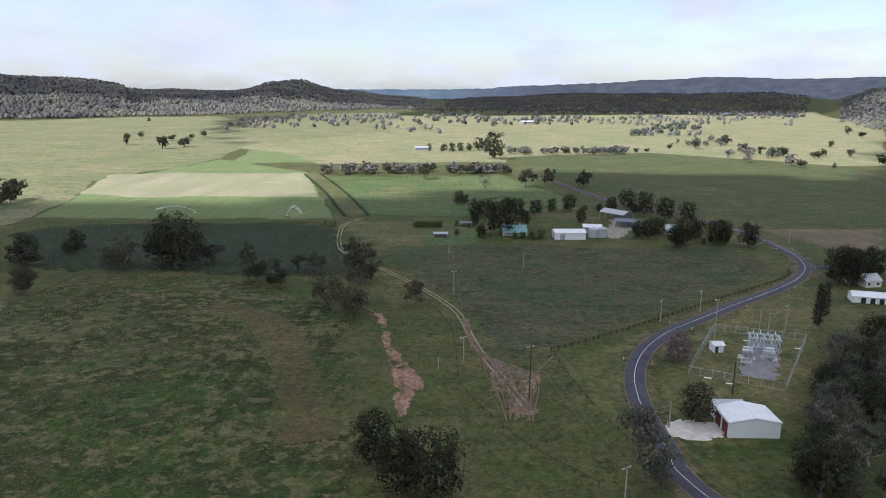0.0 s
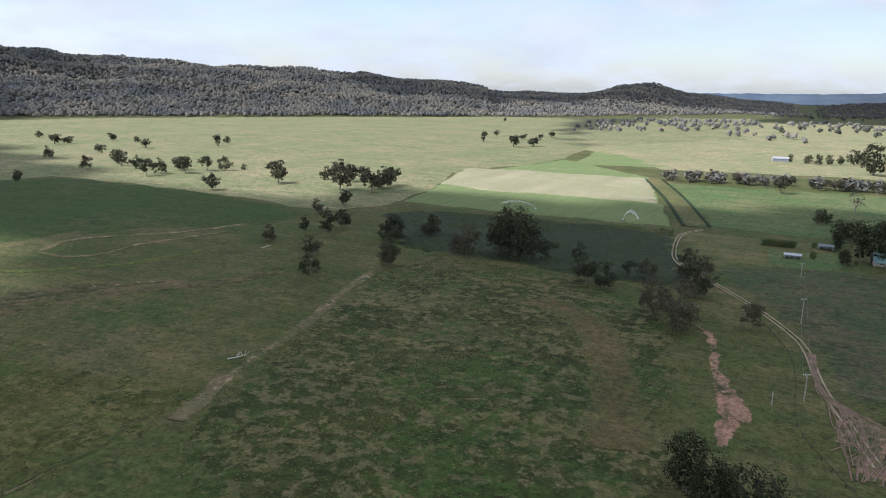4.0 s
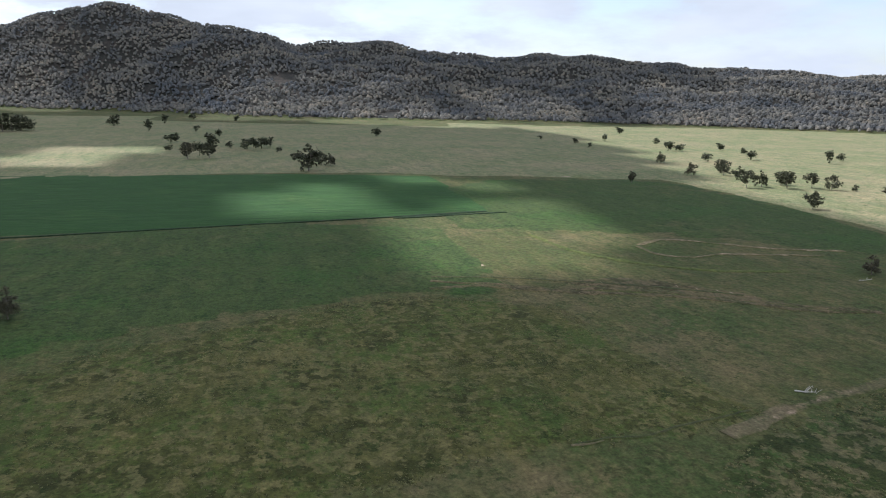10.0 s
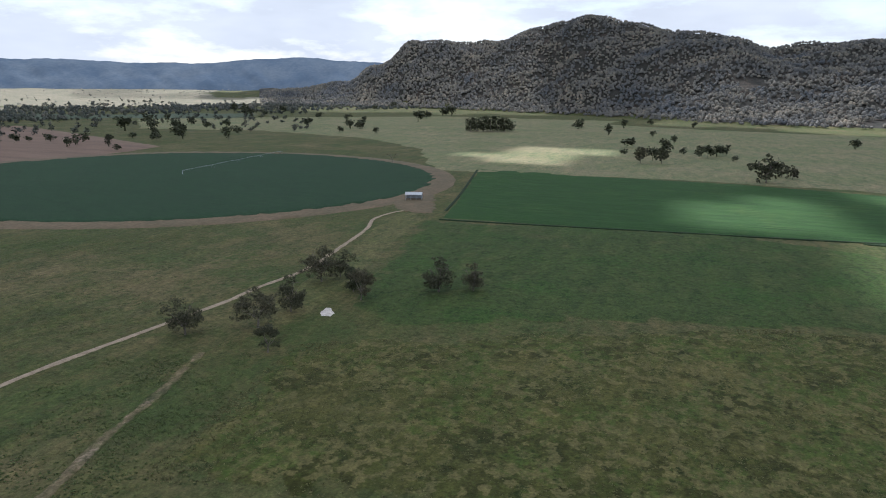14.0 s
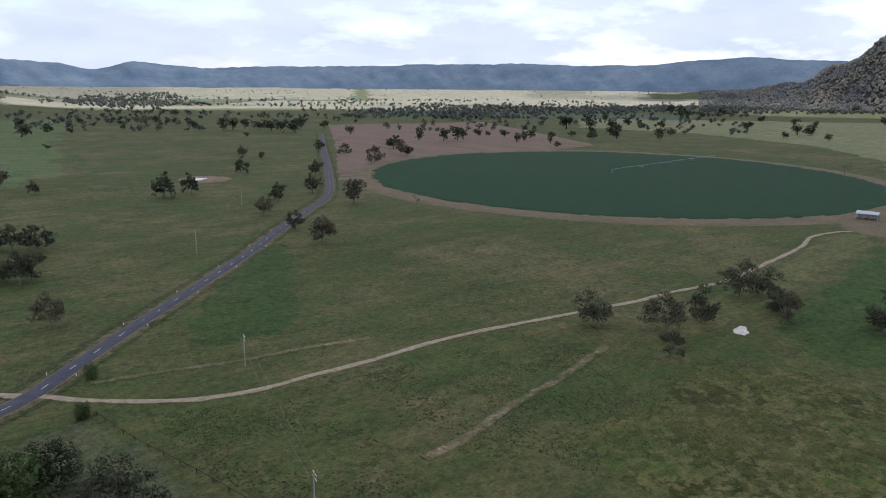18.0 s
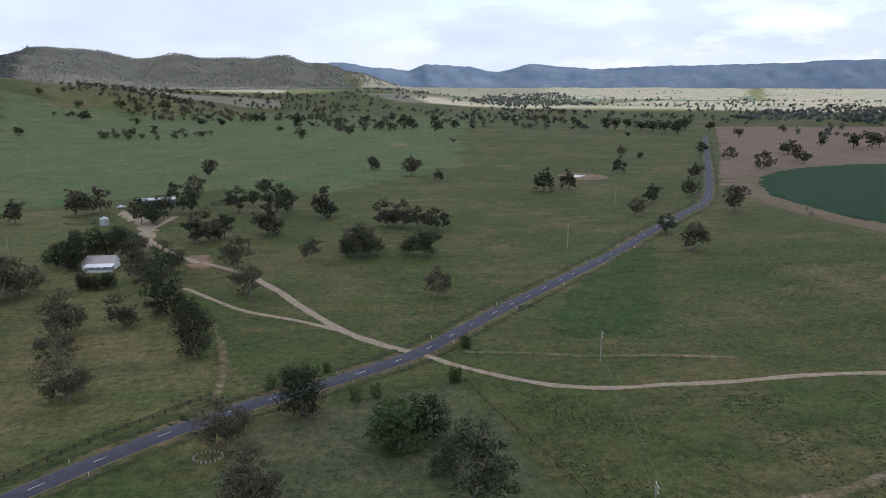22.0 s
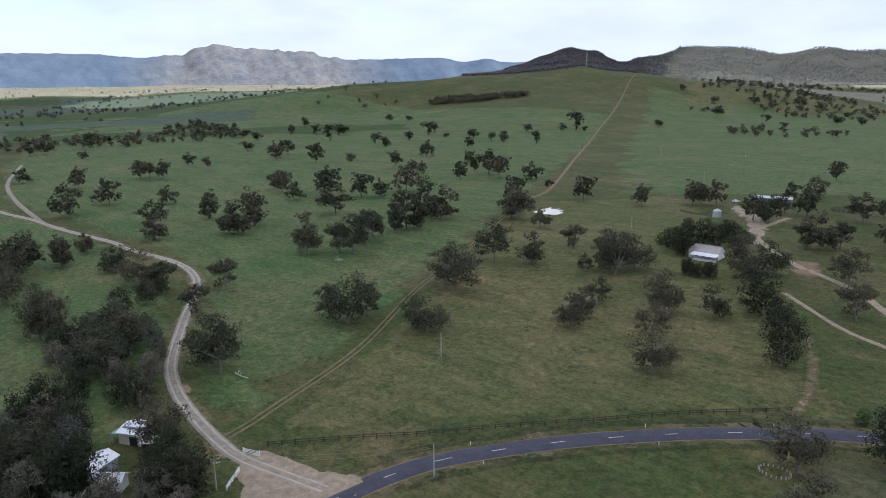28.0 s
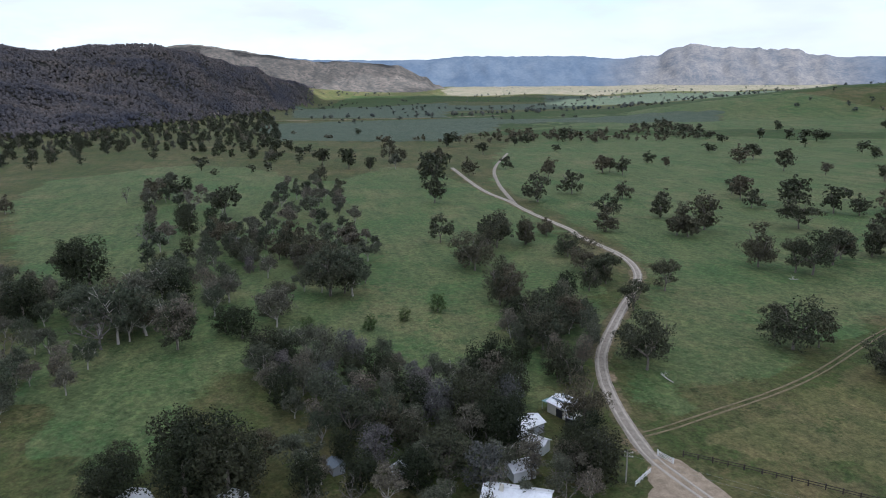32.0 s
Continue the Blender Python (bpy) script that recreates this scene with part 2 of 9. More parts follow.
def leaf(name, a, b_, c, trans=0.28):
    """Foliage: its tone differs from plant to plant and from spray to spray."""
    m, n, l, b = shader(name, 0.6)
    oi, ge = n.new("ShaderNodeObjectInfo"), n.new("ShaderNodeNewGeometry")
    r = n.new("ShaderNodeValToRGB")
    r.color_ramp.elements[0].color, r.color_ramp.elements[1].color = (*a, 1), (*c, 1)
    e = r.color_ramp.elements.new(0.55)
    e.color = (*b_, 1)
    l.new(oi.outputs["Random"], r.inputs[0])
    k = ramp(n, l, ge.outputs["Random Per Island"], 0.0, 1.0, (0.55, 0.57, 0.57), (1.5, 1.48, 1.42))
    col = blend(n, l, 1.0, r.outputs[0], k, "MULTIPLY")
    l.new(col, b.inputs["Base Color"])
    b.inputs["Specular IOR Level"].default_value = 0.12
    tr, mx = n.new("ShaderNodeBsdfTranslucent"), n.new("ShaderNodeMixShader")
    l.new(col, tr.inputs[0])
    mx.inputs[0].default_value = trans
    l.new(b.outputs[0], mx.inputs[1])
    l.new(tr.outputs[0], mx.inputs[2])
    l.new(mx.outputs[0], n["Material Output"].inputs[0])
    return m


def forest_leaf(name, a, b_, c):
    """Mixed far foliage: each crown takes its own tone, over broad drifts from darker bluish to brighter brown."""
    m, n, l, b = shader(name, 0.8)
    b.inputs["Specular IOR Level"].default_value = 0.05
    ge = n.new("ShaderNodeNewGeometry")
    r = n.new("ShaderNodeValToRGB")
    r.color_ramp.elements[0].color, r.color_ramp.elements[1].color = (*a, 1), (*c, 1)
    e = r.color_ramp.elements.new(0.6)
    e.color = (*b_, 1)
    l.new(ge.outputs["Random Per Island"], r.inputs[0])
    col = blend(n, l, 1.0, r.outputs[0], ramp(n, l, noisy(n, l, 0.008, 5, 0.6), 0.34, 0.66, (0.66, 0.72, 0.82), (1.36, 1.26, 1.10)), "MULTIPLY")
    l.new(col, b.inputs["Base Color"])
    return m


def plain(name, colour, rough=0.6, metal=0.0, wear=0.25, scale=0.8):
    """Paint, timber, sheet metal: one colour with stains and a little grime."""
    m, n, l, b = shader(name, rough, metal)
    k = blend(n, l, 0.5, noisy(n, l, scale, 5), noisy(n, l, scale * 7, 3))
    col = blend(n, l, ramp(n, l, k, 0.35, 0.7), tuple(c * (1 - wear) for c in colour), colour)
    l.new(col, b.inputs["Base Color"])
    return m


def corrugated(name, colour, rough=0.45, metal=0.3):
    """Ribbed roof sheeting; the ribs run down the slope in the object's own x."""
    m, n, l, b = shader(name, rough, metal)
    tc, w = n.new("ShaderNodeTexCoord"), n.new("ShaderNodeTexWave")
    w.inputs["Scale"].default_value = 1.6
    l.new(tc.outputs["Object"], w.inputs["Vector"])
    k = blend(n, l, 0.5, noisy(n, l, 0.5, 5), noisy(n, l, 2.5, 4))
    col = blend(n, l, ramp(n, l, k, 0.3, 0.72), tuple(c * 0.7 for c in colour), colour)
    l.new(col, b.inputs["Base Color"])
    relief(n, l, b, w.outputs[0], 0.35, 0.05)
    return m


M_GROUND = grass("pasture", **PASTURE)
M_TUSSOCK = grass("tussock pasture", (0.032, 0.044, 0.013), (0.036, 0.054, 0.015), (0.084, 0.085, 0.038), 0.20, 0.58, 0.95, fresh=(0.034, 0.068, 0.016))
M_TUSSOCK_B = grass("dry tussock pasture", (0.044, 0.054, 0.015), (0.053, 0.067, 0.017), (0.084, 0.088, 0.031), 0.17, 0.53, 0.92, fresh=(0.048, 0.078, 0.017))
M_GREEN = grass("green pasture", (0.034, 0.060, 0.018), (0.044, 0.074, 0.020), (0.074, 0.080, 0.034), 0.15, 0.60, fresh=(0.032, 0.072, 0.016))
M_BLUEGREEN = grass("blue-green weedy pasture", (0.044, 0.063, 0.029), (0.049, 0.071, 0.031), (0.092, 0.088, 0.048), 0.24, 0.54, 0.6, fresh=(0.037, 0.066, 0.026))
M_LUSH = grass("lush grazed pasture", (0.072, 0.106, 0.043), (0.082, 0.119, 0.047), (0.123, 0.131, 0.063), 0.15, 0.57, fresh=(0.056, 0.107, 0.037))
M_PADDOCK = grass("grazed paddock", (0.058, 0.074, 0.032), (0.064, 0.086, 0.034), (0.100, 0.100, 0.052), 0.12, 0.56, fresh=(0.052, 0.080, 0.028))
M_OLIVE = grass("olive pasture", (0.082, 0.092, 0.037), (0.074, 0.096, 0.034), (0.132, 0.122, 0.060), 0.15, 0.55)
M_LAWN = grass("mown paddock", (0.066, 0.080, 0.040), (0.060, 0.080, 0.036), (0.096, 0.094, 0.056), 0.08, 0.55)
# dark creek weeds, deepened further for the cloud shadow over them
M_SCRUB = grass("rank creek weeds", (0.017, 0.032, 0.016), (0.031, 0.048, 0.023), (0.053, 0.058, 0.037), 0.28, 0.60)
M_CROP = grass("irrigated crop", (0.018, 0.048, 0.020), (0.021, 0.056, 0.022), (0.028, 0.062, 0.025), 0.05, 0.62, rows=(76, 1.2, 0.05))
M_CROP_RECT = grass("lucerne crop", (0.025, 0.072, 0.016), (0.032, 0.085, 0.018), (0.060, 0.106, 0.025), 0.06, 0.60, rows=(12, 0.9, 0.03), row_depth=0.55)
# crop, stubble and the two pastures below: base tones raised to carry sunlight
M_SUN_CROP = grass("sunlit young crop", (0.125, 0.164, 0.062), (0.140, 0.182, 0.068), (0.210, 0.215, 0.105), 0.05, 0.58, rows=(10, 0.5, 0.02), row_depth=0.9)
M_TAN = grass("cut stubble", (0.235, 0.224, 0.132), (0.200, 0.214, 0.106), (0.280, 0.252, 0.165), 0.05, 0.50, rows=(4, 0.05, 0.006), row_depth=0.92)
M_DRYPASTURE = grass("dry pasture brightened as sunlit", (0.160, 0.184, 0.098), (0.142, 0.180, 0.088), (0.215, 0.210, 0.128), 0.06, 0.50)
M_HILLPASTURE = grass("olive hill pasture", (0.136, 0.158, 0.082), (0.120, 0.156, 0.074), (0.184, 0.182, 0.108), 0.06, 0.52)
M_SCAR = grass("worn reddish ground", (0.052, 0.070, 0.030), (0.060, 0.080, 0.034), (0.110, 0.095, 0.055), 0.2, 0.5, bare=(0.25, 0.17, 0.125), bare_at=0.50)
# ground under hill forest, darkened for the shade between crowns
M_FOREST_FLOOR = grass("shade-dark forest floor", (0.036, 0.038, 0.034), (0.032, 0.036, 0.032), (0.070, 0.062, 0.052), 0.06, 0.58)
# far grass and crop tones, greyed or blued to take in distance haze
M_HILLGRASS = grass("haze-grey hill grass", (0.058, 0.066, 0.058), (0.052, 0.062, 0.052), (0.086, 0.090, 0.074), 0.06, 0.54)
M_FARPLAIN = grass("haze-pale dry plain grass", (0.150, 0.158, 0.118), (0.128, 0.146, 0.104), (0.200, 0.196, 0.150), 0.03, 0.52)
M_FLAT = grass("haze-blue flat crop", (0.056, 0.084, 0.058), (0.064, 0.096, 0.064), (0.084, 0.104, 0.068), 0.05, 0.6)
M_SOIL = earth("ploughed soil", (0.170, 0.112, 0.078), (0.120, 0.080, 0.055), 0.06, 0.95, (60, 1.0, 0.15))
M_BROWN = earth("bare brown field", (0.150, 0.105, 0.062), (0.095, 0.080, 0.044), 0.05)
M_RED = earth("red earth", (0.235, 0.140, 0.095), (0.120, 0.092, 0.056), 0.12)
M_GULLY = grass("bare gully earth", (0.080, 0.078, 0.042), (0.090, 0.082, 0.046), (0.130, 0.100, 0.066), 0.25, 0.5, bare=(0.22, 0.150, 0.110), bare_at=0.44)
M_RED_MARK = earth("reddish wheel marks", (0.225, 0.140, 0.105), (0.120, 0.085, 0.062), 0.4)
M_DIRT = earth("pale dirt", (0.340, 0.270, 0.190), (0.205, 0.160, 0.110), 0.5)
M_GRAVEL = earth("grey-brown gravel", (0.33, 0.285, 0.228), (0.185, 0.160, 0.126), 0.6)
M_PALE = earth("pale crushed rock", (0.62, 0.58, 0.53), (0.42, 0.38, 0.33), 0.6)
M_DAM = earth("white clay", (0.80, 0.77, 0.72), (0.62, 0.58, 0.52), 0.3)
M_BITUMEN = earth("worn bitumen", (0.064, 0.062, 0.078), (0.044, 0.043, 0.056), 0.30, 0.85)
M_VERGE = grass("dry road verge", (0.068, 0.068, 0.030), (0.056, 0.070, 0.024), (0.108, 0.096, 0.052), 0.35, 0.52, 0.8)
M_FAINT = grass("worn thin grass", (0.100, 0.096, 0.052), (0.092, 0.098, 0.048), (0.136, 0.120, 0.074), 0.4, 0.5, bare=(0.26, 0.215, 0.155), bare_at=0.57)
M_STRIP = grass("dry reddish grass strip", (0.074, 0.066, 0.030), (0.066, 0.066, 0.026), (0.104, 0.088, 0.046), 0.25, 0.52)
M_SWALE = grass("bright green swale", (0.070, 0.098, 0.026), (0.078, 0.108, 0.028), (0.092, 0.104, 0.034), 0.3, 0.6)
M_WEEDSTRIP = grass("rank roadside weeds", (0.036, 0.050, 0.020), (0.046, 0.060, 0.024), (0.078, 0.078, 0.040), 0.5, 0.56)
M_WHEELPATH = plain("packed pale gravel", (0.44, 0.39, 0.32), 0.95, 0, 0.35, 0.4)
M_WHEEL = earth("worn wheel ruts", (0.215, 0.165, 0.100), (0.110, 0.098, 0.050), 0.35)
M_YARD = earth("switchyard gravel", (0.24, 0.23, 0.23), (0.17, 0.16, 0.165), 0.5)
M_DITCH = grass("dark ditch reeds", (0.013, 0.030, 0.013), (0.020, 0.040, 0.018), (0.032, 0.046, 0.023), 0.4, 0.62)
M_LINE = plain("white road paint", (0.72, 0.72, 0.70), 0.7, 0, 0.35)
M_WATER = plain("muddy dam water", (0.50, 0.47, 0.42), 0.12, 0, 0.1)
M_LEAF = leaf("eucalypt leaves", (0.050, 0.058, 0.034), (0.072, 0.074, 0.046), (0.106, 0.092, 0.062))
M_LEAF_DARK = leaf("dense dark leaves", (0.026, 0.033, 0.017), (0.035, 0.041, 0.022), (0.050, 0.052, 0.030))
# the next three far leaf tones are greyed and lifted to carry distance haze
M_LEAF_FOREST = forest_leaf("hazed forest leaves", (0.118, 0.121, 0.114), (0.150, 0.149, 0.136), (0.205, 0.188, 0.160))
M_LEAF_FAR = forest_leaf("hazed dark hill leaves", (0.072, 0.070, 0.076), (0.086, 0.082, 0.086), (0.106, 0.096, 0.096))
M_LEAF_MID = forest_leaf("hazed gum leaves", (0.060, 0.070, 0.060), (0.080, 0.088, 0.076), (0.108, 0.108, 0.094))
M_LEAF_PURPLE = leaf("purple-grey foliage", (0.120, 0.085, 0.105), (0.140, 0.100, 0.120), (0.150, 0.105, 0.125))
M_LEAF_OAK = leaf("river oak needles", (0.070, 0.084, 0.054), (0.104, 0.110, 0.078), (0.165, 0.142, 0.112))
M_LEAF_GREY = leaf("silver-grey leaves", (0.094, 0.098, 0.090), (0.112, 0.108, 0.106), (0.140, 0.122, 0.118))
M_BARK_WHITE = plain("white gum bark", (0.46, 0.42, 0.37), 0.85, 0, 0.4, 1.5)
M_LEAF_SHRUB = leaf("shrub leaves", (0.056, 0.086, 0.030), (0.066, 0.098, 0.034), (0.086, 0.108, 0.042))
M_BARK = plain("pale gum bark", (0.22, 0.19, 0.16), 0.9, 0, 0.5, 1.5)
M_TWIG = plain("bare grey branches", (0.20, 0.175, 0.16), 0.9, 0, 0.4, 1.5)


# ---- builders ----
def part(name, bm, material, parent=None, label=""):
    """Link a bmesh as one mesh object under a thing or a part."""
    me = bpy.data.meshes.new(name)
    bm.to_mesh(me)
    bm.free()
    me.materials.append(material)
    ob = new(name, me)
    if parent is not None:
        ob.parent = parent
    return tagged(ob, label) if label else ob


def thing(name, label, category, place=(0, 0, 0), turn=0.0, group="", kind=""):
    ob = new(name)
    ob.matrix_world = pose(*place, 0, 0, turn)
    ob.empty_display_size = 0.2
    return tagged(ob, label, category, group, kind)


def fading(me, values):
    """Store how far each point is faded out at the rim of a sheet."""
    me.attributes.new("fade", "FLOAT", "POINT").data.foreach_set("value", values)
    return me


def mesh_of(name, verts, faces, material, smooth=False):
    me = bpy.data.meshes.new(name)
    me.from_pydata(verts, [], faces)
    me.materials.append(material)
    if smooth:
        me.polygons.foreach_set("use_smooth", [True] * len(me.polygons))
    me.update()
    return me


def lift(x, y, extra=0.0):
    return ground(x, y) + 0.05 + 0.00035 * math.hypot(x, y) + extra


def spline(pts, step):
    """A Catmull-Rom curve through points of the plan, in even steps."""
    p = [Vector((*q, 0)) for q in pts]
    p = [2 * p[0] - p[1]] + p + [2 * p[-1] - p[-2]]
    out = []
    for i in range(1, len(p) - 2):
        a, b, c, d = p[i - 1:i + 3]
        n = max(2, int((c - b).length / step))
        for k in range(n):
            t = k / n
            out.append(0.5 * (2 * b + (c - a) * t + (2 * a - 5 * b + 4 * c - d) * t * t + (3 * b - a - 3 * c + d) * t ** 3))
    out.append(p[-2])
    return out


def across(line):
    """Unit normals to the left of a plan line."""
    out = []
    for i in range(len(line)):
        d = line[min(i + 1, len(line) - 1)] - line[max(i - 1, 0)]
        out.append(Vector((-d.y, d.x, 0)).normalized())
    return out


def ribbon(name, pts, width, material, extra=0.0, step=5.0, ragged=0.0, label="", offset=0.0, camber=0.0, kind="structure", parent=None):
    """A strip that lies on the land along a curve, with worn edges."""
    line = spline(pts, step)
    nor = across(line)
    verts, faces = [], []
    cols = (-1, -0.75, 0, 0.75, 1) if ragged >= 0.1 else (-1, -0.86, 0, 0.86, 1)
    rnd = random.Random(name + str(offset))
    for i, (p, s) in enumerate(zip(line, nor)):
        wob = [1 + ragged * rnd.uniform(-1, 1) for _ in range(2)]
        for c in cols:
            q = p + s * (offset + c * width / 2 * (wob[0] if c < 0 else wob[1]))
            z = lift(q.x, q.y, extra + camber * (1 - c * c)) if abs(c) < 1 else ground(q.x, q.y) - 0.04
            verts.append((q.x, q.y, z))
        if i:
            for c in range(4):
                a = (i - 1) * 5 + c
                faces.append((a, a + 1, a + 6, a + 5))
    faces = [f[::-1] for f in faces]
    me = mesh_of(name, verts, faces, material, True)
    if ragged >= 0.1:
        worn = material in (M_FAINT, M_STRIP, M_SWALE, M_RED_MARK) or name in ("erosion_crack", "erosion_head", "creek_line")
        fading(me, ([1, 0.5, 0.22, 0.5, 1] if material == M_RED_MARK else [1, 0.5, 0.2, 0.5, 1] if worn else [0.9, 0.25, 0.0, 0.25, 0.9]) * len(line))
    ob = new(name, me)
    if parent is not None:
        ob.parent = parent
        return ob
    return tagged(ob, label, kind=kind)


def inside(x, y, poly):
    hit_, j = False, len(poly) - 1
    for i in range(len(poly)):
        (xi, yi), (xj, yj) = poly[i], poly[j]
        if (yi > y) != (yj > y) and x < (xj - xi) * (y - yi) / (yj - yi) + xi:
            hit_ = not hit_
        j = i
    return hit_


def rounded(poly, rounds=2):
    for _ in range(rounds):
        out = []
        for i, a in enumerate(poly):
            b = poly[(i + 1) % len(poly)]
            out += [(a[0] * 0.8 + b[0] * 0.2, a[1] * 0.8 + b[1] * 0.2), (a[0] * 0.2 + b[0] * 0.8, a[1] * 0.2 + b[1] * 0.8)]
        poly = out
    return poly


def sheet(poly, grid, ragged=0.0, seed=1):
    """Points and triangles that fill a polygon of the plan."""
    rnd = random.Random(seed)
    edge = []
    for i, a in enumerate(poly):
        b = poly[(i + 1) % len(poly)]
        n = max(1, int(math.dist(a, b) / grid))
        for k in range(n):
            t = k / n
            edge.append((a[0] + (b[0] - a[0]) * t + ragged * rnd.uniform(-1, 1), a[1] + (b[1] - a[1]) * t + ragged * rnd.uniform(-1, 1)))
    xs, ys = [p[0] for p in edge], [p[1] for p in edge]
    pts = [Vector(p) for p in edge]
    x = min(xs) + grid / 2
    while x < max(xs):
        y = min(ys) + grid / 2
        while y < max(ys):
            if inside(x, y, edge):
                pts.append(Vector((x + rnd.uniform(-0.2, 0.2) * grid, y + rnd.uniform(-0.2, 0.2) * grid)))
            y += grid
        x += grid
    n = len(edge)
    v, _, f, *_ = geometry.delaunay_2d_cdt(pts, [], [list(range(n))], 1, 1e-4)
    return v, f


def field(name, poly, material, label, extra=0.0, grid=12.0, ragged=0.0, smooth_rounds=0):
    poly = rounded(poly, smooth_rounds) if smooth_rounds else poly
    v, f = sheet(poly, grid, ragged, name)
    uses = Counter(tuple(sorted(e)) for t in f for e in zip(t, list(t[1:]) + [t[0]]))
    rim = {i for e, k in uses.items() if k == 1 for i in e}
    verts = [(p.x, p.y, ground(p.x, p.y) - 0.06 if i in rim else lift(p.x, p.y, extra)) for i, p in enumerate(v)]
    faces = []
    for t in f:
        a, b, c = (Vector(verts[i]) for i in t[:3])
        faces.append(tuple(t) if (b - a).cross(c - a).z > 0 else tuple(reversed(t)))
    me = mesh_of(name, verts, faces, material, True)
    if name not in ("crop_circle", "switchyard_pad", "dam_water", "pivot_margin", "ploughed_field", "farm_dam", "pasture", "bare_patch", "gravel_apron", "shed_apron"):
        inner = 1 - len(rim) / len(verts)
        fading(me, [(0.95 if inner > 0.25 else 0.45) if i in rim else 0.0 for i in range(len(verts))])
    return tagged(new(name, me), label, kind="structure")


# ---- the land ----
def land():
    rings = [0.0]
    r = 8.0
    while r < 4900:
        rings.append(r)
        r += min(5 + r * 0.022, 42)
    rings.append(4900)
    na = 720
    verts, faces, where = [(0, 0, ground(0.01, 0))], [], []
    for r in rings[1:]:
        for k in range(na):
            a = 2 * math.pi * k / na
            x, y = -r * math.sin(a), r * math.cos(a)
            verts.append((x, y, ground(x, y)))
    for k in range(na):
        faces.append((0, 1 + k, 1 + (k + 1) % na))
        where.append(0)
    for i in range(1, len(rings) - 1):
        for k in range(na):
            a, b = 1 + (i - 1) * na + k, 1 + (i - 1) * na + (k + 1) % na
            faces.append((a, a + na, b + na, b))
            foot, crest, top = HILL_AT[k]
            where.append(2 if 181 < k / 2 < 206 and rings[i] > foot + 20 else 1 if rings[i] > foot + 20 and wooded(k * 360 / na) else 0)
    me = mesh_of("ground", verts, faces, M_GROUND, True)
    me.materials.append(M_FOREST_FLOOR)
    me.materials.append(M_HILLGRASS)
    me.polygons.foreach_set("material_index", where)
    return tagged(new("ground", me), "olive green pasture land running up to wooded hills", kind="structure")


def wooded(az):
    """Bearings whose hills carry forest."""
    az %= 360
    return 1 < az < 124 or 206 <= az < 219 or 268 < az < 331


HILL_AT = [hill_at(k / 2) for k in range(720)]
land()

# ---- far ranges: a backdrop beyond the valley ----
# bearing and height of the skyline in degrees
RANGE_NORTH = [(0, -0.05), (8, -0.1), (18, -0.25), (24, -0.2), (40, 0.3), (100, 1), (113, 1.75), (117, 1.85), (120.7, 2.08), (124, 1.88), (128.3, 1.48),
    (130.5, 1.5), (132.4, 1.43), (137.8, 1.58), (140.4, 1.5), (146.6, 1.44), (147.4, 1.3), (156.5, 1.16), (162, 0.95), (164, 1.1),
    (166.6, 1.33), (169.6, 0.75), (172.2, 1.18), (175.1, 1.31), (176.5, 0.86), (179.1, 1.06), (181.7, 1.42), (183.6, 1.4), (190, 1.2),
    (205, 1.3), (216.7, 1.4), (218, 1.68)]
RANGE_NORTH_WEST = [(219.8, 1.48), (222, 1.82), (226.4, 1.75), (228.6, 1.7), (230.5, 1.95), (232.3, 2.37), (236.1, 2.55), (238.8, 2.86), (240.1, 2.66),
    (241.3, 2.15), (244, 1.95), (248, 2.2), (252.9, 2.22), (255.7, 2.28), (259, 2.05), (261.5, 2), (267.7, 2.05), (272.3, 2.45), (275.2, 2.93),
    (282, 2.6), (300, 2), (326, 1.1), (328.6, 1.05), (334, 0.92), (339, 1.04), (344, 0.8), (348, 0.52), (352.7, 0.33), (358, 0.02),
    (360, -0.05)]
RANGE = RANGE_NORTH + RANGE_NORTH_WEST


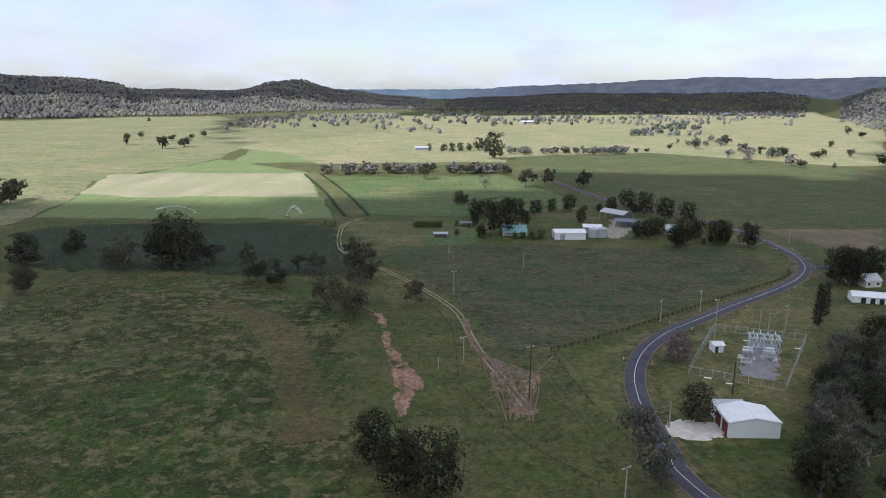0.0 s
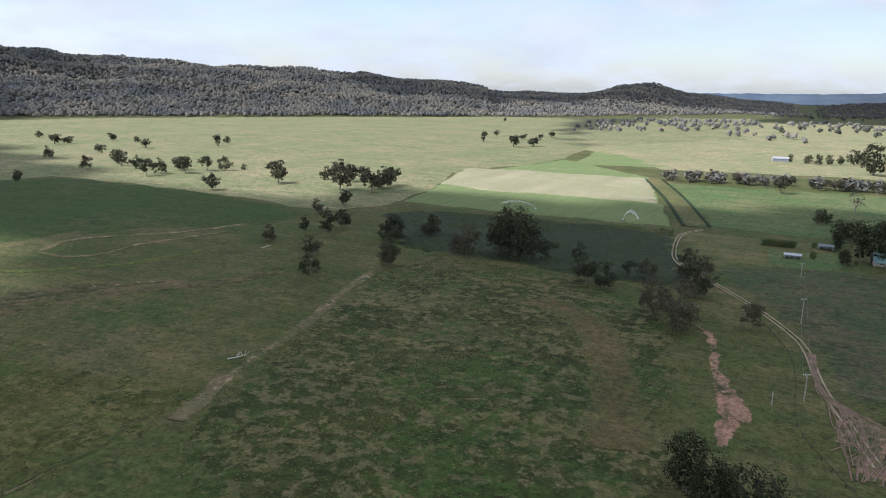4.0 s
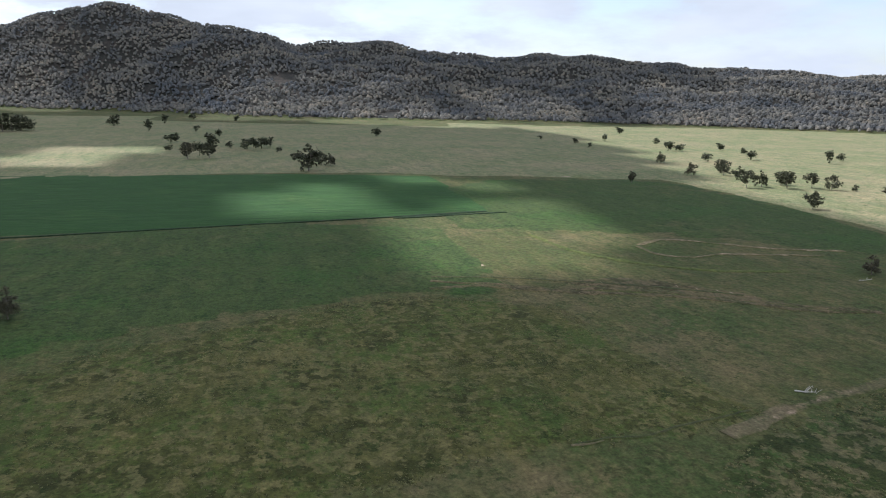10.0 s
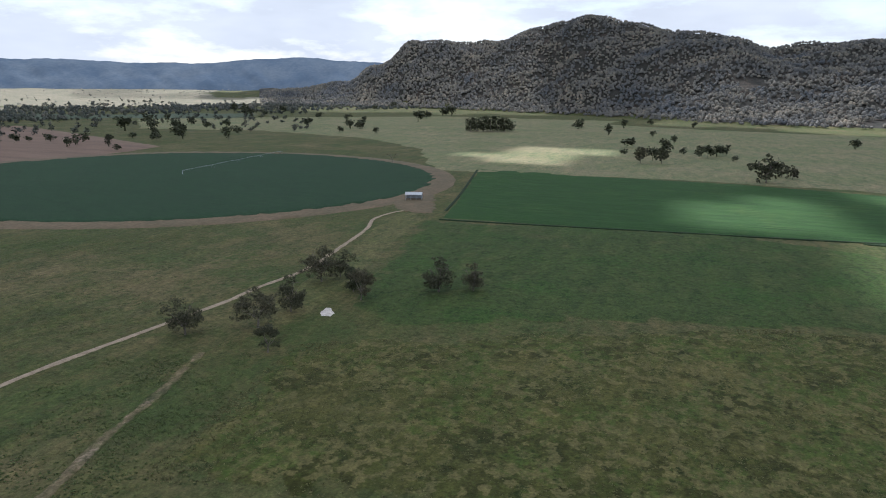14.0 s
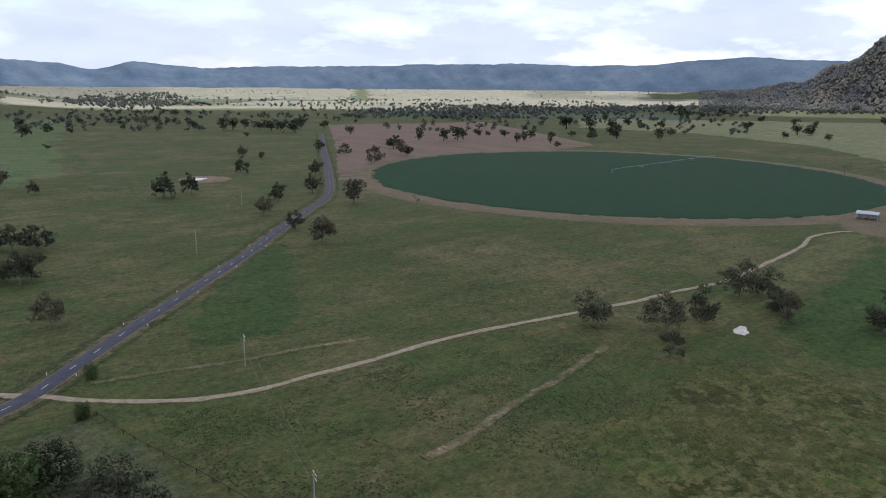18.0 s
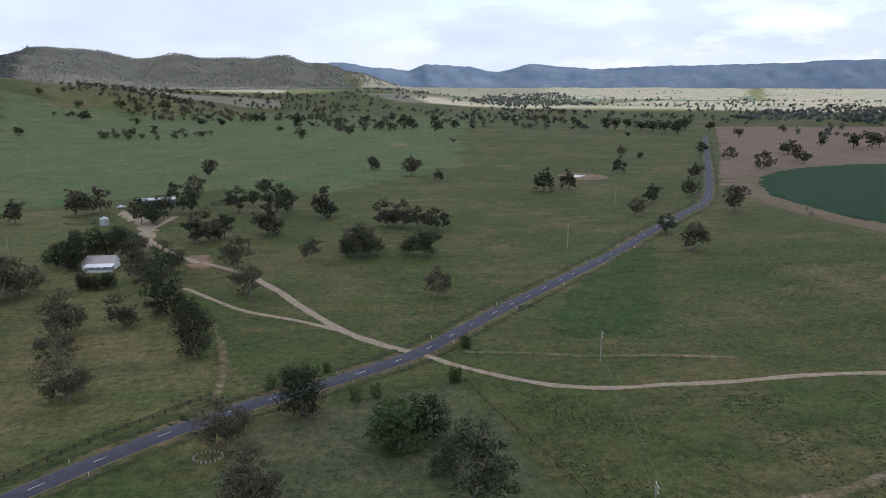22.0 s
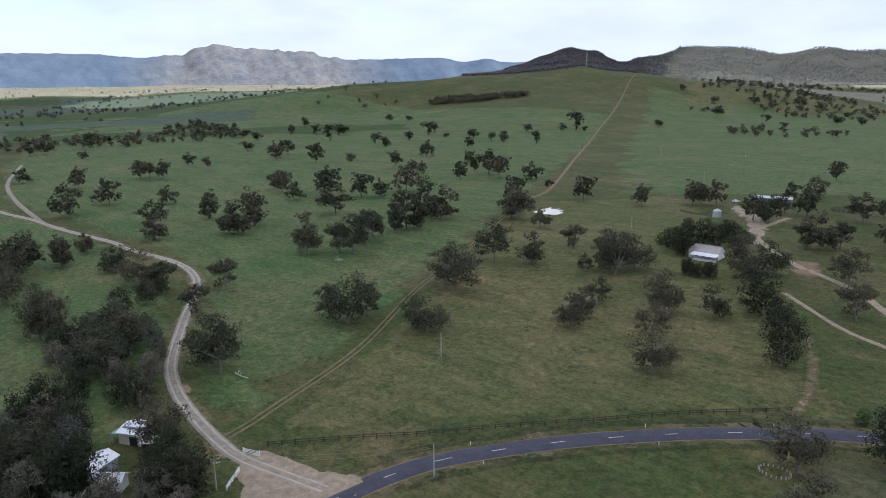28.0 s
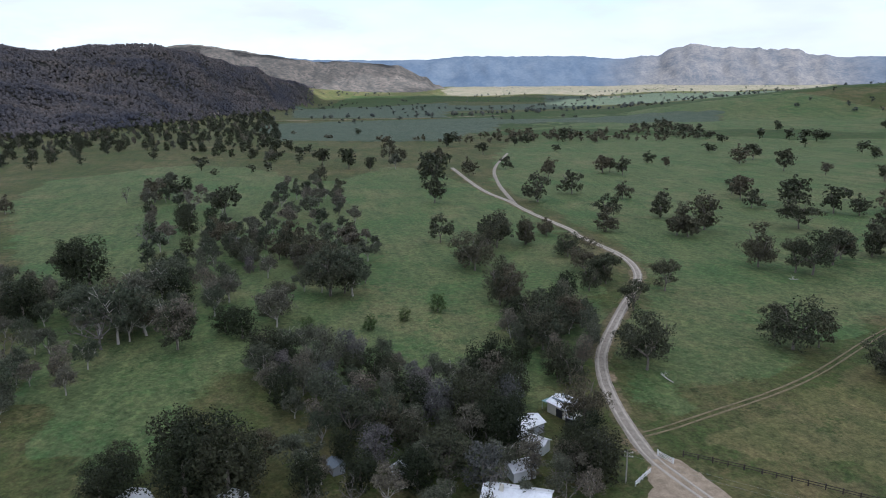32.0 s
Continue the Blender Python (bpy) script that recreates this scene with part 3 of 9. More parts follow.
def far_range():
    m, n, l, b = shader("haze-tinted far forest", 1.0)
    # distance haze is mixed into these blue base tones
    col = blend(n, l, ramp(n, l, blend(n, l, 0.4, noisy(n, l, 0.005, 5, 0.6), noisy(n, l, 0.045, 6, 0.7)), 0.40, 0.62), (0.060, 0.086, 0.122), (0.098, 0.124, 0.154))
    # the nearer massif is barer, browner and coloured pale as sunlit beside the blue ranges
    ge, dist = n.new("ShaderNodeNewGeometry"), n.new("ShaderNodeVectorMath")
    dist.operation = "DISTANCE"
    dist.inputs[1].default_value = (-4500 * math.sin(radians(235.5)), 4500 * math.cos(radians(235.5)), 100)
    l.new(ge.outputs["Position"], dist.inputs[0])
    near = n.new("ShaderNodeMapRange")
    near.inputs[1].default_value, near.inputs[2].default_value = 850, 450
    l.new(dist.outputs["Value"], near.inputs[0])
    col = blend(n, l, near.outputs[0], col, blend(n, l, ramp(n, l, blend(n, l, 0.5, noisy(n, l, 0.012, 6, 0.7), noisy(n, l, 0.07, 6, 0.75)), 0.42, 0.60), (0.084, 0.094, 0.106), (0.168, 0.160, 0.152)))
    # the range beyond the homestead lies closer, forested, its cloud shadow put into dark tones
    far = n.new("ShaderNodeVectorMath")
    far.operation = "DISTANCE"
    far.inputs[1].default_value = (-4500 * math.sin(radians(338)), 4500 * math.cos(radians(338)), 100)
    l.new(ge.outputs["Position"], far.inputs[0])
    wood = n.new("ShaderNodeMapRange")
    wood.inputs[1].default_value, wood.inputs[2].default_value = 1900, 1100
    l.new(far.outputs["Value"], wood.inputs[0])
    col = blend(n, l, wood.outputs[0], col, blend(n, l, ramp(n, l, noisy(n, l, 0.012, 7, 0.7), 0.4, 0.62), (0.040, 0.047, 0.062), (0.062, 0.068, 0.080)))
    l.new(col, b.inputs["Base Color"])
    b.inputs["Specular IOR Level"].default_value = 0.0
    verts, faces, na, rows = [], [], 1440, 14
    for k in range(na + 1):
        az = k * 360 / na
        for p, q in zip(RANGE, RANGE[1:]):
            if p[0] <= az <= q[0]:
                el = p[1] + (q[1] - p[1]) * step01(p[0], q[0], az)
        a = radians(az)
        for j in range(rows):
            t = j / (rows - 1)
            spur = math.sin(math.pi * t) * (1 - 0.4 * t)
            r = 4250 + 500 * t + spur * (55 * noise.noise((az * 0.45 + 1.6 * t, 1.2 * t, 2.0)) + 26 * noise.noise((az * 1.3 - 2.2 * t, 2.5 * t, 7.0)))
            crag = (0.035 * wave(az * 2.9, 1.0) + 0.03 * wave(az * 7.0, 3.0)) * (2.6 if 227 < az < 243 else 1)
            top = 76 + 4770 * math.tan(radians(el + crag))
            bench = t ** 0.8 + 0.05 * wave(az * 3.1, t * 9) * math.sin(math.pi * t)
            verts.append((-r * math.sin(a), r * math.cos(a), 4 + (top - 4) * bench))
    for k in range(na):
        for j in range(rows - 1):
            a = k * rows + j
            faces.append((a, a + 1, a + rows + 1, a + rows))
    tagged(new("backdrop", mesh_of("backdrop", verts, faces, m, True)), "forested ranges far beyond the valley, tinted blue for haze", kind="structure")


far_range()

# bearing and height in degrees of the pale ridge beyond the dark hill
RIDGE = [(256.5, -0.6), (258.3, 0.1), (259.2, 0.75), (261.4, 1.6), (263.5, 1.8), (265.9, 1.95), (267.5, 1.9), (269.1, 2.1), (271.5, 2.45), (273.5, 2.75), (275.5, 3.05), (277, 3.2), (280, 2.8), (284, 2.0)]


def pale_ridge():
    m, n, l, b = shader("stony slopes toned sunlit", 1.0)
    # the sunlit paleness of the ridge is part of this base colour
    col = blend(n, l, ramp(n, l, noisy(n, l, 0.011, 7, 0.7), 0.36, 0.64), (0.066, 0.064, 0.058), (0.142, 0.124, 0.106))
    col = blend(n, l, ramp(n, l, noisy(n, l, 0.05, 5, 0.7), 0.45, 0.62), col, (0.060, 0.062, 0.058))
    l.new(col, b.inputs["Base Color"])
    b.inputs["Specular IOR Level"].default_value = 0.0
    verts, faces, na, rows = [], [], 150, 16
    for k in range(na + 1):
        az = 256.5 + 27.5 * k / na
        el = RIDGE[-1][1]
        for p, q in zip(RIDGE, RIDGE[1:]):
            if p[0] <= az <= q[0]:
                el = p[1] + (q[1] - p[1]) * step01(p[0], q[0], az)
        a = radians(az)
        top = 76 + 4100 * math.tan(radians(el)) + 5 * noise.noise((az * 1.7, 0.3, 1.0))
        for j in range(rows):
            t = j / (rows - 1)
            r = 3550 + 550 * t + math.sin(math.pi * t) * (60 * noise.noise((az * 0.6 + t, 1.1 * t, 4.0)) + 30 * noise.noise((az * 1.9, 2.4 * t, 9.0)))
            verts.append((-r * math.sin(a), r * math.cos(a), max(0, top * (t ** 0.85)) + 10 * math.sin(math.pi * t) * noise.noise((az * 2.3, t * 6, 2.0))))
    for k in range(na):
        for j in range(rows - 1):
            a = k * rows + j
            faces.append((a, a + 1, a + rows + 1, a + rows))
    tagged(new("ridge", mesh_of("ridge", verts, faces, m, True)), "stony ridge across the valley, coloured pale as sunlit", kind="structure")


pale_ridge()

# ---- cloud deck: its gaps let the sun onto the northern paddocks ----
def sector(a0, a1, r0, r1, n=8):
    """A ring sector of the plan between two bearings and two distances."""
    turn_ = [a0 + (a1 - a0) * k / n for k in range(n + 1)]
    return [(-r0 * math.sin(radians(a)), r0 * math.cos(radians(a))) for a in turn_] + [(-r1 * math.sin(radians(a)), r1 * math.cos(radians(a))) for a in reversed(turn_)]


# the deck stays out of view; gap outlines are set over ground to be sunlit
GAPS = [sector(137, 166, 2600, 4240, 12), sector(184, 204, 2350, 2900), sector(228, 259, 3350, 4240), sector(3, 12, 1900, 2300)]
# thin cloud, added out of view, that lets part of the sun through onto the hills
THIN = [sector(128, 182, 2500, 4240, 12), sector(24, 58, 1650, 2250), sector(33, 50, 2200, 3000), sector(76, 93, 1600, 2080), sector(62, 71, 1650, 2000), sector(101, 121, 2100, 3100),
        sector(182, 206, 2350, 3700), sector(322, 331, 1500, 2500), sector(258, 278, 3300, 4240)]
GAPS.append([(-374.9, 466.6), (-258.6, 476.9), (-182.5, 492.4), (-74.8, 496.7), (-65.6, 557.2), (58.5, 631.4), (66.4, 689.1), (-50.5, 732.6),
     (-135.5, 746), (-250.5, 808.3), (-625.6, 1939.7), (-818.1, 1756.7), (-1179.3, 1336.3), (-1372.9, 1060.3), (-1553.7, 460.6),
     (-1469.2, 552.6), (-1044, 539.7), (-748.3, 471.4), (-535.8, 383.6), (-354.7, 373.8), (-303.6, 390), (-251.7, 411.8)])
GAPS.append([(-89.9, 490.4), (-34.5, 498), (6.2, 512.5), (48.1, 514.8), (103.2, 593.5), (66.4, 689.1), (201.2, 683.9), (390.4, 616.6), (985.8, 1589.1),
     (1202.8, 2257.4), (783.1, 2389.1), (189.5, 2101.5), (-350, 1948.4), (-400.6, 1373.5), (-228.5, 776.8), (-129.7, 713.4)])
GAPS.append([(-414.9, 66.4), (-469.1, 124.8), (-451.4, 184.8), (-342.3, 196), (-289.4, 172.5), (-278.1, 108.7), (-338, 78.1)])
GAPS.append([(-441.5, -5.5), (-526.2, 12.4), (-540.4, 58.9), (-448.7, 89.7), (-414.5, 41.1)])
GAPS.append([(-542.8, 104.8), (-598.8, 92.6), (-592, 158), (-519.9, 179.2)])
GAPS.append([(-770.9, -242.7), (-941.6, -231.6), (-928.3, -113), (-784.3, -107.9), (-717.1, -176.4)])
GAPS.append([(-1572.9, 123.5), (-1778.6, 293.6), (-1597.5, 616), (-1292.9, 500.9), (-1408.3, 335.4)])
GAPS.append([(1690.4, -1632.4), (1950.5, -1218.8), (2208.3, -803.7), (3059.7, -1236.2), (2452.4, -2208.1)])
GAPS.append([(-1334.2, -1647.5), (-111, -2117.1), (-129.8, -2476.6), (-1560.7, -1927.3)])
GAPS.append([(-2222.5, -1443.3), (-1520, -2170.8), (-1864.1, -2662.2), (-2725.7, -1770.1)])
GAPS.append([(-80.3, 2298.6), (-752.5, 1690.1), (-935.5, 2101.2), (-104.7, 2998.2)])
GAPS.append([(-805.4, -2424.6), (-1054.3, -2620.9), (-2259.5, -2328), (-1943.2, -2000.1), (-1010.2, -2118.6)])
GAPS.append([(3606.1, -1086.9), (3529.3, -1555.6), (3124.8, -2728.4), (3052.6, -2584.9), (3541.9, -1858.7), (3828.5, -1158.7)])
GAPS.append([(-2520.8, -2322.4), (-2906.1, -2198.6), (-3327.1, -2220.4), (-2944.9, -2707)])
GAPS.append([(3149.3, -74.7), (3924.6, -773.1), (3898.3, -896.2), (3996.9, -157.1)])


def cloud_deck():
    m = bpy.data.materials.new("cloud vapour")
    m.use_nodes = True
    n, l = m.node_tree.nodes, m.node_tree.links
    n.remove(n["Principled BSDF"])
    tr = n.new("ShaderNodeBsdfTranslucent")
    tr.inputs[0].default_value = (0.445, 0.462, 0.490, 1)
    l.new(tr.outputs[0], n["Material Output"].inputs[0])
    veil = m.copy()
    veil.name = "thin cloud vapour"
    n, l = veil.node_tree.nodes, veil.node_tree.links
    clear, mix = n.new("ShaderNodeBsdfTransparent"), n.new("ShaderNodeMixShader")
    mix.inputs[0].default_value = 0.58
    l.new(n["Translucent BSDF"].outputs[0], mix.inputs[1])
    l.new(clear.outputs[0], mix.inputs[2])
    l.new(mix.outputs[0], n["Material Output"].inputs[0])
    high = 950.0
    shift = to_sun * (high / to_sun.z)
    step, span = 42.0, 4900
    verts, faces, index = [], [], {}
    gaps = [[(x + shift.x, y + shift.y) for x, y in rounded(g, 2)] for g in GAPS]
    thin = [[(x + shift.x, y + shift.y) for x, y in rounded(g, 2)] for g in THIN]
    n_side = int(2 * span / step)
    solid = {}
    for i in range(n_side):
        for j in range(n_side):
            x, y = -span + (i + 0.5) * step, -span + (j + 0.5) * step
            e = 30 * noise.noise((x / 130, y / 130, 0.0)) + 14 * noise.noise((x / 50, y / 50, 4.0))
            f_ = 30 * noise.noise((x / 130, y / 130, 9.0))
            cx, cy = x - shift.x, y - shift.y
            if math.hypot(x, y) < 4800 and math.hypot(cx, cy) < 4300 and not any(inside(x + e, y + f_, g) for g in gaps):
                solid[i, j] = int(any(inside(x + 3 * e, y + 3 * f_, g) for g in thin))
    for (i, j) in solid:
        quad = []
        for di, dj in ((0, 0), (1, 0), (1, 1), (0, 1)):
            key = (i + di, j + dj)
            if key not in index:
                x, y = -span + key[0] * step, -span + key[1] * step
                index[key] = len(verts)
                verts.append((x, y, high + 45 * noise.noise((x / 210, y / 210, 2.0)) + 20 * noise.noise((x / 70, y / 70, 5.0))))
            quad.append(index[key])
        faces.append(quad)
    me = mesh_of("cloud", verts, faces, m, True)
    me.materials.append(veil)
    me.polygons.foreach_set("material_index", list(solid.values()))
    ob = new("cloud", me)
    tagged(ob, "broken grey-white cloud layer high over the valley", "cloud", kind="stuff")


cloud_deck()

# ---- fields and paddocks, each a sheet on the land ----
field("pasture", [(-805.4, -2424.6), (-1054.3, -2620.9), (-2259.5, -2328), (-1943.2, -2000.1), (-1010.2, -2118.6)],
      M_FARPLAIN, "pale strip of dry pasture on the far flats", 0.6, 60, 4, 0)
field("pasture", [(-955.2, -1780.7), (-1359.5, -1975.1), (-2079, -1904.7), (-1791.2, -1737.6), (-1171.4, -1701.2)],
      M_FARPLAIN, "pale strip of dry pasture on the far flats", 0.6, 60, 4, 0)
field("pasture", [(20.9, -2324.8), (-397.5, -2703.4), (-642.8, -2729.6), (-504.4, -2462), (-97.6, -2120.9)],
      M_FARPLAIN, "pale strip of dry pasture on the far flats", 0.6, 60, 4, 0)
field("pasture", [(3470.1, -1044.9), (3465.1, -1526.4), (2877, -2511.5), (3053.1, -2584.3), (3543, -1856.7), (3829.1, -1156.7)],
      M_FARPLAIN, "pale strip of dry pasture on the far flats", 0.6, 60, 4, 0)
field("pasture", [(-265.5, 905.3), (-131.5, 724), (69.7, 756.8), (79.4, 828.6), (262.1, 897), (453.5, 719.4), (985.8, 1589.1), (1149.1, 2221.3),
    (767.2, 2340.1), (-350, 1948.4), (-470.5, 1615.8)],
      M_DRYPASTURE, "pasture coloured pale as sunlit across the open valley", 0.25, 34, 6, 0)
PIVOT, PIVOT_R = (-483.5, -404.4), 212.9


def disc(r, n=160):
    return [(PIVOT[0] + r * math.cos(2 * math.pi * k / n), PIVOT[1] + r * math.sin(2 * math.pi * k / n)) for k in range(n)]


field("pivot_margin", disc(PIVOT_R + 17), M_BROWN, "bare brown margin round the irrigated circle", 0.2, 10, 0.3)
field("crop_circle", disc(PIVOT_R), M_CROP, "round dark green crop under centre-pivot irrigation", 0.55, 8, 0.3)
field("pasture", [(-597.6, 200.7), (-1387.6, 418.9), (-1571.7, -187.7), (-1791.1, -177.3), (-1769.9, -617.2), (-1480.3, -922.7), (-1250.1, -1159),
    (-981.4, -912.3), (-1028, -692.6), (-948.4, -459.3), (-837.1, -337.4), (-626.1, -233.3), (-627.6, -197.7), (-635.3, 42.5)],
      M_HILLPASTURE, "dry olive pasture below the wooded hill", 0.0, 26, 6, 0)
field("pasture", [(-596, 171.7), (-544.5, 359.3), (-345, 363.7), (-264.8, 346.6), (-237, 388.1), (-242.2, 407.5), (-279.4, 569.6), (-261, 666),
    (-246.8, 775.6), (-253.6, 942.4), (-86.2, 1255.5), (-157.4, 2298.6), (-513, 1921.7), (-805.7, 1729.5), (-1154.2, 1307.6),
    (-1337.7, 1032.8), (-1425.2, 620.7), (-1511.7, 448)],
      M_HILLPASTURE, "open pasture coloured pale as sunlit below the wooded hills", 0.5, 26, 6, 0)
field("paddock", [(-14.6, 115.6), (-31.1, 227.8), (-52.9, 258.6), (-79, 274.8), (-149.7, 282.9), (-155.5, 237.9), (-133.7, 157.1), (-122.2, 111.1),
    (-113.5, 94.6), (-88.4, 76.1)],
      M_TUSSOCK, "rough pasture dotted with pale tussocks", 0.0, 7, 2.5, 0)
field("paddock", [(-123.7, 121.9), (-149.3, 118.4), (-185, 111.6), (-224.8, 108.2), (-245.2, 62.4), (-242.8, 31.7), (-229, -4.2), (-215.7, -32.6),
    (-173.5, -108.2), (-127.2, -101.6), (-97.1, -98), (-124.6, 51.8)],
      M_TUSSOCK_B, "dry olive pasture dotted with tussocks", 0.02, 9, 2, 1)
field("paddock", [(-207.4, -109.5), (-375.6, -145.8), (-389.5, -69), (-399.4, 26.3), (-368.1, 107.1), (-234.7, 99.8), (-248, 56.7), (-229.2, -20.3),
    (-214.4, -56.4), (-196.6, -88.6)],
      M_GREEN, "fresh green pasture below the knoll", 0.04, 10, 1.5, 0)
field("paddock", [(-571.1, 164.2), (-551.5, 363.9), (-351.5, 364.5), (-257.5, 331.5), (-267.1, 281.9), (-319.1, 235), (-348.8, 147.1), (-371, 103.8)],
      M_GREEN, "green paddock in cloud shadow", 0.0, 16, 2, 1)
field("crop_field", [(-385.4, -138.4), (-648.8, -194.2), (-627.4, 41.9), (-595.7, 159), (-409.5, 161.9)],
      M_CROP_RECT, "dark green lucerne field with fine rows", 0.06, 16, 0.5, 0)
field("ploughed_field", [(-393.3, -750.2), (-603, -1172.7), (-942.6, -1143.6), (-826.4, -872.1), (-698.2, -611.4), (-450.7, -589.7), (-308.8, -533.2),
    (-229.7, -438.1)],
      M_SOIL, "reddish brown ploughed field", 0.0, 22, 1.5, 0)
field("crop_field", [(-240.2, 403.9), (-63.6, 411.2), (-126.2, 649.7), (-242.9, 763), (-257.2, 656.2), (-276.3, 563)],
      M_SUN_CROP, "young green crop under spray irrigation", 0.0, 14, 1.0, 0)
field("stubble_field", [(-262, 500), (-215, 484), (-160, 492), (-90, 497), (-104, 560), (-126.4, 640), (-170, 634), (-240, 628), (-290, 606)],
      M_TAN, "pale tan cut stubble with sunlight in its colour", 0.5, 8, 1.0, 0)
field("creek_flat", [(-242.2, 382.7), (-62.8, 403.9), (-45.8, 321.2), (-34.7, 289.4), (-52.3, 279.8), (-80.2, 279.2), (-115.8, 286.9), (-180.5, 283)],
      M_SCRUB, "rank weeds along the creek, darkened as in cloud shadow", 0.02, 7, 4.0, 1)
field("paddock", [(-33.7, 327.5), (10.3, 348.5), (144.8, 339.6), (148.8, 297.4), (110.5, 260), (33.5, 198.3), (19, 188.2), (11.9, 206.7), (3.4, 245.1),
    (-14.9, 280.4)],
      M_BLUEGREEN, "dark blue-green weedy paddock beside the road", 0.0, 9, 1.0, 0)
field("paddock", [(78.8, 821.7), (259.8, 889.1), (446.9, 708.6), (257, 399.7), (182.5, 400.3), (143.9, 445.4), (101.3, 582.4)],
      M_PADDOCK, "broad dull green paddock", 0.0, 18, 1.0, 0)
field("bare_field", [(177.1, 391.6), (254.9, 396.3), (220.6, 340.4), (184.4, 334.6), (183.3, 361.1)],
      M_BROWN, "bare brown field beside the road", 0.05, 12, 1.0, 0)
field("paddock", [(-56.3, 404.4), (18.7, 412.6), (15.9, 346), (-33.7, 327.5), (-50.3, 360)],
      M_OLIVE, "weedy house paddock", 0.0, 10, 1.0, 0)
field("paddock", [(-108, 620.2), (53.4, 631.2), (79.9, 563.6), (97.4, 449.3), (5.3, 421.5), (-50, 421.8)],
      M_LUSH, "green paddock behind the homestead", 0.0, 14, 1.0, 0)
field("house_yard", [(85.9, 376.6), (97.9, 404.3), (96.7, 417.1), (105.3, 421.3), (106.4, 396.1), (109, 390), (97.9, 365), (93.4, 359.2), (86, 359.2)],
      M_GRAVEL, "bare gravel yard between the homestead sheds", 0.08, 4, 0.6, 1)
field("house_paddock", [(-13.5, 385.3), (4.9, 384.4), (20.9, 388.1), (19.4, 346.2), (4.4, 338.9), (-13.1, 343.8)],
      M_LUSH, "bright green house paddock", 0.06, 6, 1.0, 1)
field("crop_field", [(-244, 906.4), (93.2, 1020.3), (65, 774.2), (-133.5, 734.8), (-222.3, 715.4)],
      M_SUN_CROP, "pale green distant field", 0.0, 22, 1.0, 0)
field("paddock", [(-23.8, -168.4), (-41.1, -112.3), (-39.5, -108.1), (-17.6, -101.7), (39.6, -103.2), (32.1, -143.1), (13.1, -160.8), (-21.4, -167.9)],
      M_LAWN, "smooth mown paddock inside the fence", 0.0, 8, 0.3, 0)
field("paddock", [(130.6, -77.7), (183.5, -197.6), (266.9, -383.1), (567.9, -1072), (780.6, -1062.3), (1466.3, -1056.7), (1598.6, -578.8), (756.8, -217.9),
    (533.1, -150.3), (344.6, -148.4), (267, -142.9), (214.6, -110.1), (176.5, -85.8), (144.7, -73.1)],
      M_LUSH, "green grazed paddock with scattered trees", 0.0, 18, 1.0, 0)
field("paddock", [(124.4, -79.5), (180, -200.4), (253.2, -370), (192.3, -454.9), (75.9, -294.8), (37.3, -171.4), (77.3, -128.1)],
      M_OLIVE, "olive grazed paddock round the farmhouse", 0.02, 12, 1.0, 0)
field("crop_field", [(1053.1, 58.8), (1645.7, -137.6), (1740.9, -826.8), (1333.4, -721.4), (1214.7, -489.8), (1146.1, -263.1)],
      M_GREEN, "dark green river flat crop", 0.0, 30, 1.0, 0)
field("crop_field", [(2310.6, 52.8), (2919.8, -670.9), (2496.6, -1230.2), (2341.7, -1486.1), (3106.2, -976.2), (3457.5, -293.6)],
      M_GREEN, "distant dark green crop", 0.0, 40, 1.0, 0)
field("paddock", [(134.9, 57.9), (623.6, 230.5), (766.2, 106.4), (692.1, 19.4), (559.4, -18.2), (704.1, -102.8), (522.7, -146.9), (315.3, -143.9),
    (207.3, -106), (158.3, -73.9), (137.7, -52.3), (145, -19.8), (195, 16.6), (127.7, 26.2)],
      M_LUSH, "green creek-side pasture under scattered trees", 0.01, 14, 2, 1)
field("eroded_bank", [(-254, 119.4), (-251.6, 156.1), (-223.8, 185.9), (-203, 200.2), (-214.5, 175.6), (-240.5, 130.8)],
      M_VERGE, "low eroded creek bank", 0.04, 6, 1.0, 1)
field("bare_patch", [(-596.6, 271.4), (-582.9, 318.1), (-564.9, 303.6), (-575.4, 265.7)],
      M_DIRT, "bare pale strip of earth", 0.05, 6, 1.0, 1)
field("switchyard_pad", [(79, 177.9), (90.5, 175.2), (104.9, 203.1), (96.8, 210.9)],
      M_YARD, "grey gravel pad of the switchyard", 0.1, 3, 0.0, 0)
field("shed_apron", [(51.6, 150.2), (54, 152), (59.4, 152.6), (66.8, 150.2), (65.0, 144.3), (62, 142.6), (57.8, 141.8), (53, 142.6), (50.9, 144.6)],
      M_PALE, "pale crushed rock apron before the shed", 0.12, 1.6, 0.3, 1)
field("gully_bed", [(-24.6, 234.8), (-19.7, 230.2), (-15.7, 206.7), (-12.1, 192.2), (-6.6, 181.1), (-4, 172.5), (-7.1, 164.2), (-8.7, 153.4), (-10.5, 149), (-12.1, 157.9), (-12.5, 170.8), (-15.1, 185.4), (-19, 206.4), (-21.8, 220.9)],
      M_GULLY, "bare reddish eroded gully bed", 0.06, 2.2, 0.7, 2)
field("worn_patch", [(12.4, 191), (17.9, 189.4), (25.7, 181.5), (28.6, 177.1), (25.2, 172.8), (23.4, 163.3), (23.6, 152.7), (21.1, 149.4), (17, 153.9), (13.4, 160.8), (13, 171.1), (12.5, 181.4)],
      M_SCAR, "reddish worn ground where tracks meet", 0.03, 4, 1.5, 1)
